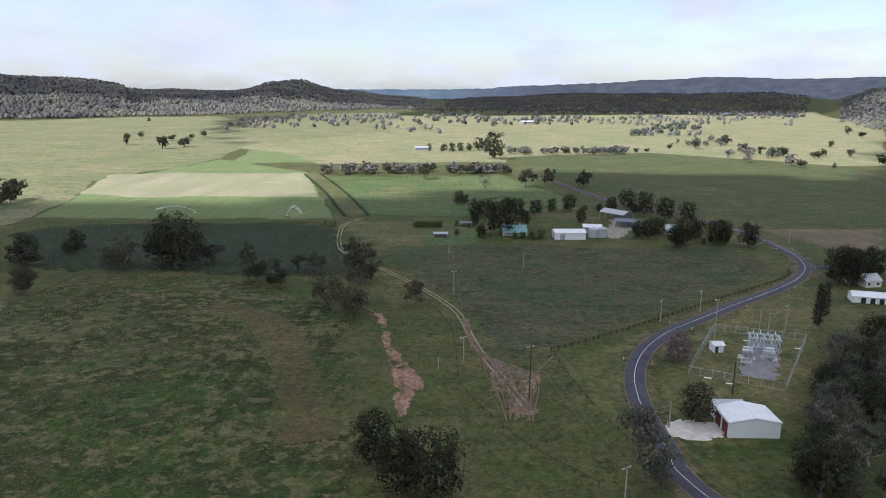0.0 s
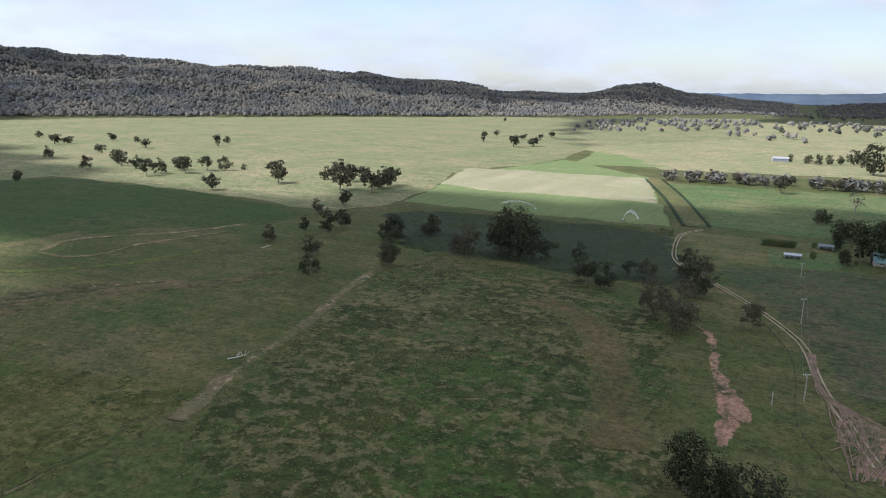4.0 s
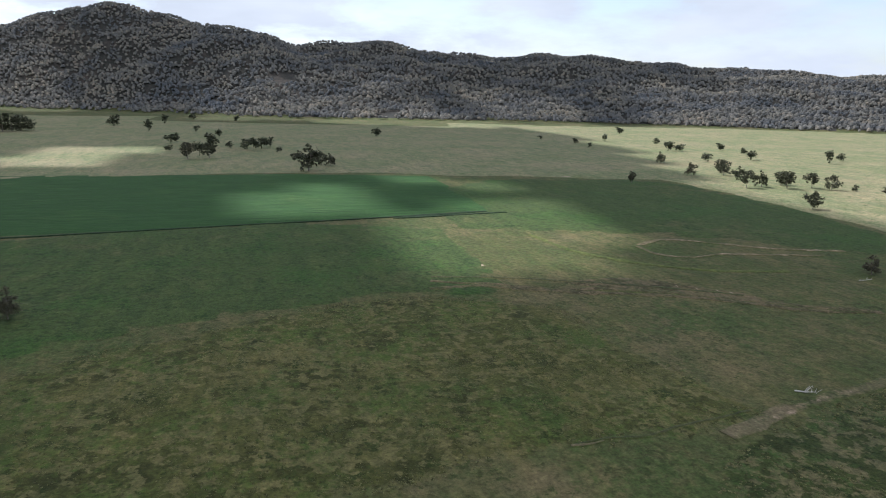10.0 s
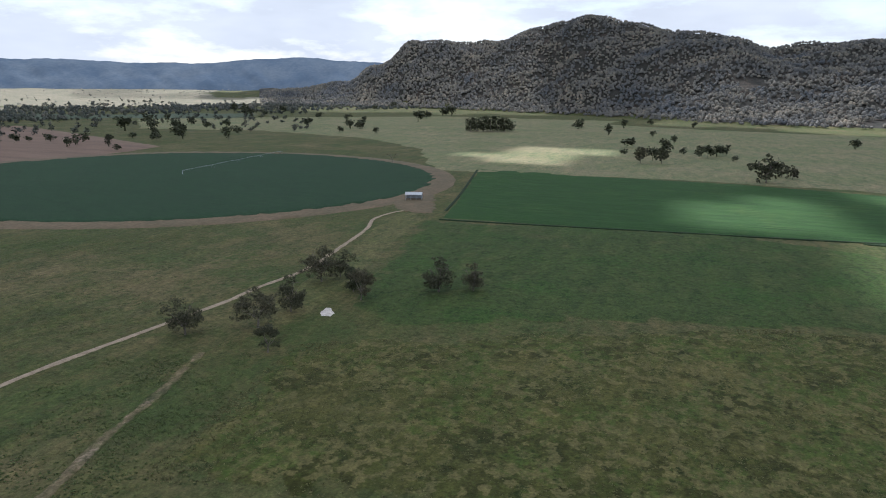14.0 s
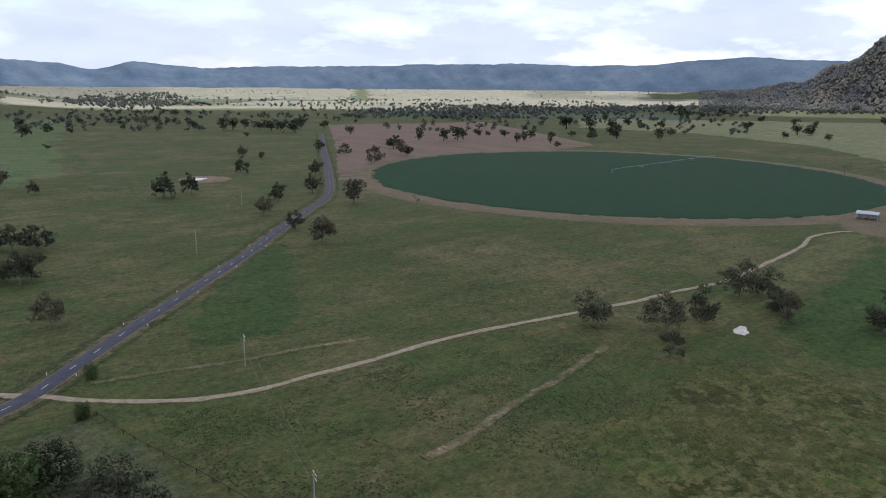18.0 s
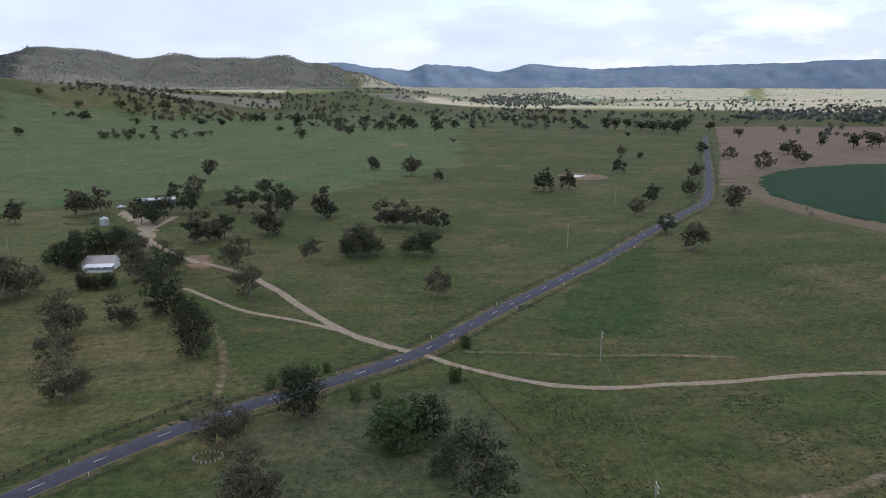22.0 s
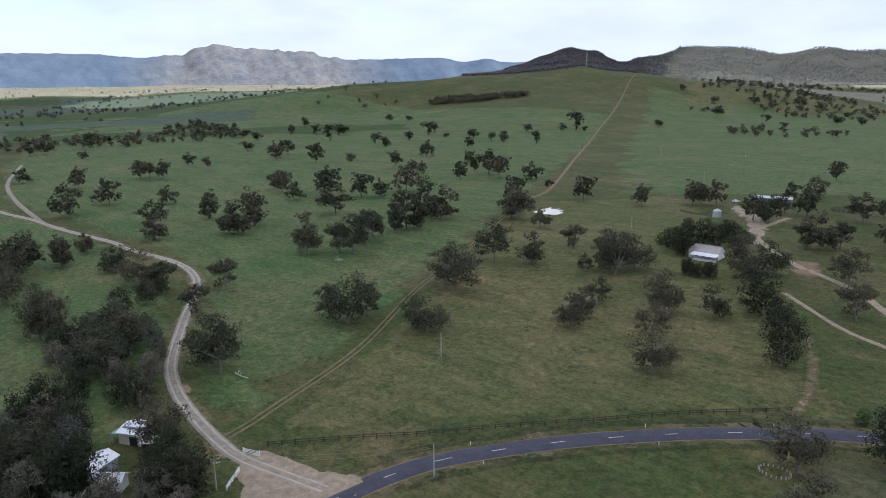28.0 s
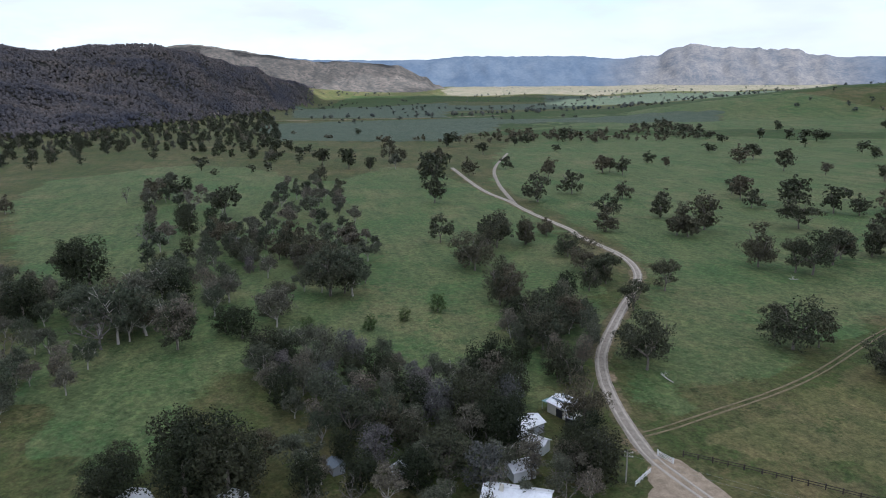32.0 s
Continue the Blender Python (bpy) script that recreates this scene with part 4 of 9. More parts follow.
field("gravel_apron", [(123, -68.6), (118.5, -76), (104, -78), (92.2, -84), (89.4, -71), (95, -64.5), (100, -61), (104, -60), (111, -64.5)],
      M_DIRT, "tan gravel apron at the lane entrance", 0.17, 2.2, 0.5)
field("grass_lane", [(-188.6, -137.9), (-268.5, -144.1), (-336, -161.1), (-361.5, -168.6), (-390.7, -168), (-401.2, -155.3), (-372.8, -145), (-299.7, -133.3),
    (-243.9, -123.4), (-196.6, -118.8), (-173.2, -118.8)],
      M_OLIVE, "pale olive grass lane beside the track", 0.06, 5, 0.6, 0)
field("shed_yard", [(-428.4, -190.4), (-482.5, -201.4), (-482.9, -179), (-426.3, -156.3), (-392.4, -146.4), (-399.2, -173.6)],
      M_BROWN, "bare worn earth round the hay shed", 0.3, 4, 1.0, 1)
field("bare_patch", [(-197.6, -116), (-209.8, -117.4), (-200.6, -108.4)],
      M_PALE, "small pale heap of bare rock", 0.08, 3, 0.8, 1)
field("farm_dam", [(231, -336), (238, -352), (230, -362), (217, -356), (212, -343), (217, -333)],
      M_DAM, "pale farm dam with bare banks", 0.1, 5, 0.6, 2)
field("dam_bank", [(-151.6, -559.5), (-171.4, -582.4), (-196.3, -567.9), (-196.5, -543.8), (-177.4, -533.8), (-156.3, -539.6)],
      M_RED, "bare red earth round a farm dam", 0.05, 6, 1.2, 2)
field("dam_water", [(-163, -562.1), (-175.7, -572.5), (-182.1, -557.9), (-169.3, -544.6)],
      M_WATER, "small pool of pale muddy water", 0.16, 5, 0.3, 2)
field("bare_patch", [(-24.5, -868.8), (-42.4, -889.6), (-63.3, -860.4), (-42, -835.8)],
      M_RED, "bare red earth patch", 0.05, 8, 1.0, 2)
field("bare_patch", [(74.5, -206.5), (70.3, -211.3), (68.6, -207.6), (72.3, -203.9)],
      M_RED, "bare red earth patch", 0.05, 2, 0.5, 2)
field("farm_yard", [(81.2, -315.2), (70.7, -315.3), (63.5, -299.5), (67.8, -284.9), (75.6, -292.3)],
      M_RED, "bare reddish earth of the farm yard", 0.06, 5, 1.0, 2)
field("farm_yard", [(150.2, -440.7), (123.2, -410.3), (107, -375.8), (99.1, -326.9), (107.9, -333.1), (119.5, -375.7), (143.8, -415.8)],
      M_DIRT, "bare pale earth of the farm yard", 0.06, 6, 1.0, 2)
field("paddock", [(840.5, -870.4), (1008.7, -788), (1047.9, -605), (1186.8, -479.5), (1174.1, -292.7), (1273, -133.8), (1054.2, -110.8), (1072.2, -267.3),
    (982.8, -397.1), (957, -552.5), (835.3, -652.6), (767.6, -794.9)],
      M_GREEN, "dark green river flat", 0.4, 45, 5, 0)
field("paddock", [(1301.6, -877.9), (1453.4, -759.8), (1463.7, -567.8), (1585.6, -418.9), (1553.2, -229.4), (1639, -57.2), (1359.2, -47.5), (1389.9, -205.2),
    (1314.9, -347.4), (1309.9, -508.1), (1205.2, -630.1), (1164.8, -785.7)],
      M_FLAT, "dull green pasture on the far flats", 0.4, 45, 5, 0)
field("paddock", [(1368.5, -1417.1), (1580.9, -1289.3), (1663.3, -1055.6), (1839.7, -881.5), (1864.9, -634.9), (1995.4, -424.1), (1643.3, -349.3),
    (1633, -555.9), (1515.1, -725.9), (1456.5, -924.3), (1301.9, -1061.8), (1198.3, -1240.9)],
      M_GREEN, "green crop on the far flats", 0.4, 45, 5, 0)
field("paddock", [(2352.2, -2271.5), (2588.3, -2111), (2698.1, -1847.4), (2904.1, -1649.8), (2968.4, -1371.6), (3138.6, -1142.3), (2142.5, -779.8),
    (2110.6, -975.2), (1982.4, -1126.2), (1918.4, -1313.5), (1766.9, -1441), (1672.5, -1615.1)],
      M_FLAT, "grey-green plain below the ranges", 0.4, 45, 5, 0)
field("paddock", [(2457.7, -1043.3), (2587.6, -901.1), (2574.1, -709), (2684, -551), (2645.3, -362.4), (2733.3, -191.1), (2124.8, -148.6), (2154.9, -295.2),
    (2086.5, -428.3), (2096.9, -577.6), (2011.5, -700.5), (2002.1, -849.8)],
      M_FLAT, "dull green pasture on the far flats", 0.4, 45, 5, 0)
field("paddock", [(-1616.6, -1090.4), (-1565.4, -1276.7), (-1393.2, -1364.3), (-1309.2, -1538.3), (-1124, -1593.4), (-1010, -1749.4), (-840, -1454.9),
    (-994.3, -1409.6), (-1088.8, -1279.4), (-1232.5, -1206.9), (-1301.9, -1061.8), (-1430.1, -964.6)],
      M_FLAT, "dull green pasture on the far flats", 0.4, 45, 5, 0)
field("paddock", [(-1587.7, -1892.1), (-1361, -2144.6), (-1036, -2242.2), (-751.1, -2426.4), (-411.9, -2435.4), (-88.6, -2538.5), (-72.6, -2078.7),
    (-354.4, -2095.2), (-615.1, -1987), (-891.3, -1929), (-1114.5, -1756.2), (-1365.9, -1627.8)],
      M_FARPLAIN, "pale stubble on the far flats", 0.4, 45, 5, 0)
field("paddock", [(-2773.1, -1732.8), (-2674.4, -2000.7), (-2445.3, -2171), (-2303.3, -2418.7), (-2049, -2548.4), (-1867.7, -2769), (-1442.7, -2138.9),
    (-1644.8, -2045.8), (-1779.2, -1868.4), (-1963, -1742.8), (-2065.9, -1545.5), (-2226.1, -1391)],
      M_FARPLAIN, "pale stubble on the far flats", 0.4, 45, 5, 0)
field("paddock", [(-1635, -2831.9), (-1401, -3032), (-1096.9, -3080.5), (-830.6, -3235.1), (-522.8, -3227.9), (-233, -3331.9), (-193.9, -2773.2),
    (-451.7, -2788.7), (-691.4, -2692.7), (-947.7, -2661.3), (-1166.1, -2523.6), (-1412.5, -2446.5)],
      M_FLAT, "dull green pasture on the far flats", 0.4, 45, 5, 0)
field("paddock", [(117.9, -1685.9), (238.9, -1743.7), (339.8, -1655.5), (467.4, -1696.8), (555.8, -1596), (687.7, -1620.1), (578.3, -1362.3),
    (501.5, -1440.2), (393, -1426.9), (306.6, -1493.9), (200.9, -1466.3), (106.4, -1521.3)],
      M_OLIVE, "olive pasture below the low hills", 0.4, 45, 5, 0)
field("paddock", [(224.7, -2138.2), (370.2, -2188.9), (491, -2093.2), (641.7, -2125.2), (749.4, -2015.2), (903, -2028.1), (764.7, -1717.5), (671, -1804.3),
    (543.4, -1799.8), (439.6, -1874.1), (313.5, -1853.7), (201.2, -1914.5)],
      M_FARPLAIN, "pale pasture below the low hills", 0.4, 45, 5, 0)

field("paddock", sector(229, 258, 3360, 4240, 12), M_FARPLAIN, "bright dry plain below the far ranges", 0.6, 70, 12)
field("paddock", sector(127, 150, 2650, 4240, 12), M_FARPLAIN, "plain across the far valley, paled for haze", 0.8, 70, 12)
field("paddock", sector(150.5, 181, 2900, 4240, 12), M_FARPLAIN, "plain under the blue ranges, paled for haze", 0.8, 70, 12)
field("paddock", sector(186, 192, 2370, 2610, 4), M_FARPLAIN, "patch of pale pasture at the foot of the low hills", 0.8, 40, 8)
field("paddock", sector(196, 203, 2390, 2600, 4), M_FARPLAIN, "patch of pale pasture below the low hills", 0.8, 40, 8)

# ---- roads and tracks ----
MAIN_ROAD = [(-480.6, -959.1), (-380.9, -755.7), (-288, -563.6), (-225, -440.3), (-185.2, -389.6), (-146.4, -343.6), (-114.8, -303.7), (-73.8, -257.3),
    (-45.2, -225.2), (-24, -200.3), (-10.8, -185.7), (16.5, -167.1), (29.8, -159.6), (41.5, -149.8), (41.1, -151), (55, -138.5), (72, -119.6),
    (86.1, -98.6), (90.7, -86.7), (92.9, -74), (96.8, -35.2), (86, 23), (68.9, 76.5), (49.4, 124), (48.9, 136.5), (48.4, 149.7), (49.8, 165.8),
    (53, 180.4), (60.2, 196.9), (72.1, 213.3), (88.3, 228.2), (109.7, 247.4), (130, 264.4), (147.3, 281.5), (160.1, 300.6), (166.6, 322.1),
    (167.8, 346.7), (164.2, 379.7), (154.1, 413), (121.6, 473.4), (98.4, 564.8), (87, 615.8)]
GRAVEL_LANE = [(97.1, -74), (104.9, -72.6), (113.2, -71), (122.9, -70.2), (142.4, -73.2), (162.4, -78.6), (181.1, -87.2), (209.9, -106.6),
    (236.7, -125.7), (258.8, -138.2), (287.1, -144.7), (332.3, -142.8), (346.8, -144.9), (402.6, -142), (449.8, -142.3), (509.4, -138.7),
    (648.6, -148.7)]
LANE_FORK = [(437.7, -143.2), (535.6, -160.8), (637.5, -187.9), (775.8, -243.4)]
FENCE_TRACK = [(130.1, -73), (131.5, -79.8), (135.3, -91.9), (142.9, -116.3), (151.8, -137.4), (169.6, -170.5), (182.6, -198.3), (202, -244.9),
    (235.1, -315.5), (262.6, -380.4)]
RED_TRACK = [(262.6, -380.4), (274.8, -424.3), (361.3, -602.2), (490.8, -869.5), (590.1, -1102.2), (682.2, -1312), (730.5, -1434.7), (754.5, -1509.3)]
DRIVE = [(-14.7, -186.6), (-9.3, -190.8), (-2.8, -196.6), (7.7, -208.2), (22.4, -232.7), (35.6, -258.2), (53.1, -283.5), (71, -299.3)]
DRIVE_FORK = [(9.5, -209.8), (25.2, -221.8), (42.1, -232.5), (57.6, -248.9), (69.3, -262.1)]
YARD_TRACK = [(72.3, -299.3), (93.6, -326.8), (111.8, -360.4), (111.7, -387.3), (109.7, -410.7)]
WHEEL_TRACK = [(-15.6, -186.3), (-21, -180.3), (-30.6, -172.1), (-45.6, -163.4), (-59.5, -159.9), (-75.8, -160.2), (-93.4, -160.2), (-113.7, -161.6),
    (-134.7, -161.1), (-155.4, -158.2), (-178.1, -155.5), (-202.6, -152.6), (-217, -152.9), (-249.2, -149.8), (-290.4, -155.7),
    (-339.6, -164.5), (-367.1, -173.4), (-393.6, -171.1), (-412, -161.4)]
FAINT_TRACK = [(-75.7, -108.3), (-87.1, -109.9), (-104.6, -115.4), (-118.1, -118.5), (-133.2, -121.9), (-156.6, -129.4)]
EDGE_TRACK = [(-122.6, 104), (-124.7, 113.4), (-130.7, 129.5), (-136.4, 160.3), (-141.5, 180.9), (-150, 208.8), (-157.5, 241)]
DIRT_TRACK = [(-48.9, 412.4), (-56.7, 390.5), (-52.7, 346), (-46.2, 323.6), (-30.9, 299.5), (-14.5, 273.3), (-2.8, 252), (5.3, 231.9), (9.2, 206.6),
    (12, 192.4), (15.8, 178), (20.6, 158.9)]
GULLY = [(-47.8, 254.8), (-33.1, 240.7), (-22.4, 230.5), (-17.7, 205.9), (-14.2, 183.3), (-10.2, 168.3), (-8.8, 153.9)]
FIELD_LANE = [(-120.1, 636.6), (-84.2, 530.9), (-52.7, 421.6)]
WEST_TRACK = [(-252.8, 366.4), (-276.4, 355.5), (-319.8, 371.9), (-357.2, 379.6), (-382.5, 419.7), (-378.1, 461.3)]
SIDE_TRACK = [(38.5, -163.8), (39.2, -178.2), (43.5, -199.7), (50.5, -220.5)]
DITCH = [(-381.8, -137.8), (-389.4, -62.4), (-394.7, -5), (-400.9, 57), (-413.5, 148.2), (-400.5, 86.3), (-408.1, 159.4)]
ROW_DITCH = [(-638.9, -192.9), (-478.9, -157.4), (-409.6, -144)]
CREEK_BANK = [(-263.5, 71.4), (-252.1, 96.6), (-238, 119), (-228.6, 143.8), (-216.2, 169.5), (-197.2, 195.1), (-188.1, 219.9)]
SIDE_TURN = [(156.3, 297.5), (167.2, 301.8), (177.2, 306.2), (204.9, 318.3)]
FENCE_A = [(119.7, -76.9), (109.9, -88.4), (96.5, -103), (85.2, -117.1), (72.1, -131.8), (58.9, -147.5), (39.5, -166.1)]
FENCE_AB = [(39.2, -163.8), (51.2, -155.6), (63, -146.6), (73.2, -132.3), (81.3, -121.3)]
FENCE_B = [(32.4, 196.4), (47, 206.4), (67.1, 221.6), (82.5, 234.3), (109, 256.2), (128.4, 270.9), (145.9, 286), (149.9, 295.4)]
FENCE_C = [(32.4, 196.4), (34.3, 178.2), (37.2, 159.1), (41.2, 142.1)]
FENCE_D = [(-24.4, -168), (-28.7, -150.5), (-35.6, -130.2), (-41.4, -110.1)]
FENCE_E = [(-8.1, 251.9), (1.3, 222.7), (3.9, 201.5), (4.9, 172.2), (11.8, 152.7), (19.4, 138.1), (31, 123.8)]
ribbon("road_verge", MAIN_ROAD, 12, M_VERGE, 0.05, 5, 0.3, "dry grassy verge of the sealed road", 0, 0.0)
ribbon("road_shoulder", MAIN_ROAD, 6.6, M_WHEEL, 0.09, 5, 0.05, "narrow gravel shoulder of the sealed road", 0, 0.0)
ribbon("road", MAIN_ROAD, 6.0, M_BITUMEN, 0.12, 4, 0.012, "worn dark bitumen road with white lines", 0, 0.08)
ribbon("side_road", SIDE_TURN, 5.0, M_BITUMEN, 0.1, 5, 0.03, "short sealed turn-off", 0, 0.0)
ribbon("lane_verge", GRAVEL_LANE, 8, M_FAINT, 0.05, 4, 0.3, "worn thin grass beside the gravel lane", 0, 0.0)
ribbon("gravel_lane", GRAVEL_LANE, 4.0, M_GRAVEL, 0.10, 4, 0.06, "pale grey gravel lane", 0, 0.05)
for side in (-0.95, 0.95):
    ribbon("wheel_path", GRAVEL_LANE, 0.8, M_WHEELPATH, 0.19, 4, 0.3, "paler wheel path on the gravel lane", side, 0.0)
ribbon("gravel_lane", LANE_FORK, 3.2, M_GRAVEL, 0.09, 5, 0.06, "fork of the gravel lane", 0, 0.0)
ribbon("dirt_track", RED_TRACK, 3.2, M_RED, 0.07, 5, 0.2, "red dirt track along a fence line", 0, 0.0)
ribbon("drive", DRIVE, 3.8, M_DIRT, 0.07, 5, 0.15, "pale dirt farm drive", 0, 0.0)
ribbon("drive", DRIVE_FORK, 2.4, M_DIRT, 0.07, 5, 0.2, "narrow fork of the farm drive", 0, 0.0)
ribbon("drive", YARD_TRACK, 4.0, M_DIRT, 0.08, 5, 0.2, "worn dirt track into the farm yard", 0, 0.0)
ribbon("dirt_track", WHEEL_TRACK, 2.7, M_DIRT, 0.08, 5, 0.22, "pale sandy farm track", 0, 0.0)
ribbon("gully", GULLY, 1.6, M_SCAR, 0.05, 5, 0.6, "eroded reddish gully bed", 0, 0.0)
ribbon("dirt_track", EDGE_TRACK, 6.0, M_FAINT, 0.08, 5, 0.2, "dry worn track along the paddock edge", 0, 0.0)
ribbon("field_lane", FIELD_LANE, 15, M_OLIVE, 0.1, 5, 0.02, "fenced grass lane between fields", 0, 0.0)
for side in (-7.2, 7.2):
    ribbon("lane_hedge", FIELD_LANE, 2.2, M_DITCH, 0.35, 5, 0.09, "dark line of rank growth along the lane fence", side, 0.0)
ribbon("dirt_track", WEST_TRACK, 5.0, M_DIRT, 0.07, 5, 0.2, "pale curved paddock track", 0, 0.0)
ribbon("ditch", DITCH, 3.0, M_DITCH, 0.25, 5, 0.08, "dark reedy ditch along the crop", 0, 0.0)
ribbon("ditch", ROW_DITCH, 2.0, M_DITCH, 0.2, 5, 0.08, "dark reedy ditch across the crop", 0, 0.0)
ribbon("creek_bank", CREEK_BANK, 5, M_VERGE, 0.05, 5, 0.5, "low bare creek bank", 0, 0.0)
ribbon("wheel_rut", FENCE_TRACK, 0.72, M_WHEEL, 0.08, 4, 0.35, "worn twin wheel ruts beside a fence", -0.85, 0.0)
ribbon("wheel_rut", FENCE_TRACK, 0.72, M_WHEEL, 0.08, 4, 0.35, "worn twin wheel ruts beside a fence", 0.85, 0.0)
ribbon("faint_track", FAINT_TRACK, 3.4, M_FAINT, 0.08, 3, 0.3, "faint worn track through grass", 0, 0.0)
ribbon("faint_track", SIDE_TRACK, 4.0, M_FAINT, 0.08, 3, 0.3, "faint worn track up from the road", 0, 0.0)
ribbon("wheel_rut", DIRT_TRACK, 0.7, M_DIRT, 0.08, 4, 0.35, "reddish twin wheel ruts", -0.85, 0.0)
ribbon("wheel_rut", DIRT_TRACK, 0.7, M_DIRT, 0.08, 4, 0.35, "reddish twin wheel ruts", 0.85, 0.0)

ribbon("erosion_crack", [(-127.4, 68.3), (-128.1, 76.8), (-126.9, 85.9), (-129.1, 95.9), (-130.6, 107.6), (-132, 117.5)], 1.3, M_WEEDSTRIP, 0.1, 2, 0.5, "narrow dark erosion crack in the pasture", 0, 0.0)
ribbon("erosion_head", [(-127.1, 67.1), (-126.7, 70.9), (-127.3, 75.3)], 1.3, M_FAINT, 0.12, 1.5, 0.5, "bare pale head of the erosion crack", 0, 0.0)
ribbon("creek_line", [(-253.1, 68.4), (-253.1, 87.8), (-242.3, 109.3), (-238.6, 132), (-228.8, 155.4), (-215.4, 178.3), (-198.6, 200.2), (-190.9, 217.7)], 6, M_VERGE, 0.06, 3, 0.4, "dry worn creek line across the paddock", 0, 0.0)
ribbon("creek_line", [(-270.4, 73.6), (-263.2, 98.8), (-250.5, 128.2), (-236.1, 156.4), (-218, 185)], 3, M_WEEDSTRIP, 0.08, 3, 0.5, "dark reedy creek line across the paddock", 0, 0.0)
ribbon("eroded_bank", [(-306.6, 191.7), (-314.6, 214.8), (-299.8, 236.9), (-283.7, 259.3), (-273.6, 289.1)], 5, M_FAINT, 0.06, 3, 0.5, "worn bank of an old creek loop", 0, 0.0)
ribbon("eroded_bank", [(-304.2, 190.2), (-285.9, 190.1), (-276.8, 203.1), (-280.1, 221.3), (-274, 244.4), (-267.1, 268.9)], 4, M_FAINT, 0.07, 3, 0.5, "lower worn bank of an old creek loop", 0, 0.0)
ribbon("swale", [(-340.8, 147.9), (-309.7, 151.4), (-290.8, 157.7), (-269.5, 174.6), (-252.6, 199.3), (-245.7, 230)], 5, M_SWALE, 0.05, 3, 0.4, "bright green swale in the pasture", 0, 0.0)
ribbon("grass_strip", [(-83.1, 236), (-63.2, 226.2), (-45.4, 194), (-36, 167.2), (-28.7, 140.5)], 17, M_STRIP, 0.05, 5, 0.2, "dry reddish strip of mown grass", 0, 0.0)
ribbon("faint_track", [(-26.5, -187.7), (-44.1, -185), (-60.8, -181.2), (-74.3, -180), (-88.2, -178.3), (-102.4, -175.7)], 3, M_FAINT, 0.08, 3, 0.35, "faint second track beside the farm track", 0, 0.0)
ribbon("hill_lane", [(1436.3, 205.8), (1598.1, 220.1), (1695.8, 215.8), (1848.8, 177.1), (2093, 112.4)], 9, M_GRAVEL, 0.5, 20, 0.12, "pale lane at the foot of the dark hill", 0, 0.0)
ribbon("far_track", [(1641.8, 113.8), (1692.8, -65.7), (1704.7, -263), (1714.3, -526.8)], 7, M_DIRT, 0.9, 20, 0.12, "pale track between river flat crops", 0, 0.0)
# a fan of crossing wheel marks where the farm track meets the power pole
marks = random.Random(31)
for k in range(26):
    (x0, y0), (x1, y1), (x2, y2) = [(marks.uniform(6, 9), 226), (9, 205), (12, 192)] if k % 3 else [(11, 194), (13, 190), (15, 187)]
    end = marks.choice([(15.4, 158.6), (20.8, 150.4), (23.5, 156), (18.1, 153.7), (28.8, 178.6), (32.2, 192.9), (12.5, 163.3), (16.3, 151.5), (28.3, 183.2), (20.6, 153.7)])
    mid = marks.choice([(14, 186.1), (17.4, 183.1), (19.4, 178.3), (14.3, 172.5), (16.7, 167.2), (21.7, 178.4), (24.5, 177.1)])
    j = [marks.uniform(-1.2, 1.2) for _ in range(6)]
    ribbon("wheel_mark", [(x0, y0), (x1 + j[0] * 0.5, y1), (x2 + j[1], y2 + j[2]), (mid[0] + j[3], mid[1] + j[4]), (end[0] + j[5], end[1] + j[2] * 2)],
           marks.uniform(0.35, 0.7), M_RED_MARK, 0.075 + 0.002 * k, 2, 0.4, "reddish wheel mark on worn ground", 0, 0.0)
ribbon("roadside_weeds", MAIN_ROAD[:19], 3.6, M_WEEDSTRIP, 0.07, 4, 0.45, "strip of rank weeds along the sealed road", -6.2, 0.0)
ribbon("roadside_weeds", MAIN_ROAD[:19], 2.2, M_WEEDSTRIP, 0.07, 4, 0.45, "strip of rank weeds along the sealed road", 5.6, 0.0)
field("bare_patch", [(-285.5, 99.5), (-281.9, 99.1), (-281.5, 102.1), (-284.9, 102.3)], M_DIRT, "small bare cut in the creek bank", 0.1, 2, 0.4, 1)
field("bare_patch", [(-248.3, 137.9), (-244.7, 137.5), (-244.3, 140.5), (-247.7, 140.7)], M_DIRT, "small bare cut in the creek bank", 0.1, 2, 0.4, 1)
field("bare_patch", [(-237.1, 165.7), (-233.5, 165.3), (-233.1, 168.3), (-236.5, 168.5)], M_DIRT, "small bare cut in the creek bank", 0.1, 2, 0.4, 1)
field("bare_patch", [(-231.9, 171.3), (-228.3, 170.9), (-227.9, 173.9), (-231.3, 174.1)], M_DIRT, "small bare cut in the creek bank", 0.1, 2, 0.4, 1)
field("bare_patch", [(-227.6, 177.8), (-224, 177.4), (-223.6, 180.4), (-227, 180.6)], M_DIRT, "small bare cut in the creek bank", 0.1, 2, 0.4, 1)
field("bare_patch", [(-223.9, 181.4), (-220.3, 181), (-219.9, 184), (-223.3, 184.2)], M_DIRT, "small bare cut in the creek bank", 0.1, 2, 0.4, 1)
field("crop_field", [(2496.7, -9.4), (2830.7, -645.6), (1678.5, -381.8), (1815.1, 9.1)],
      M_FLAT, "dark blue-green river flat crop", 1.2, 40, 1, 0)
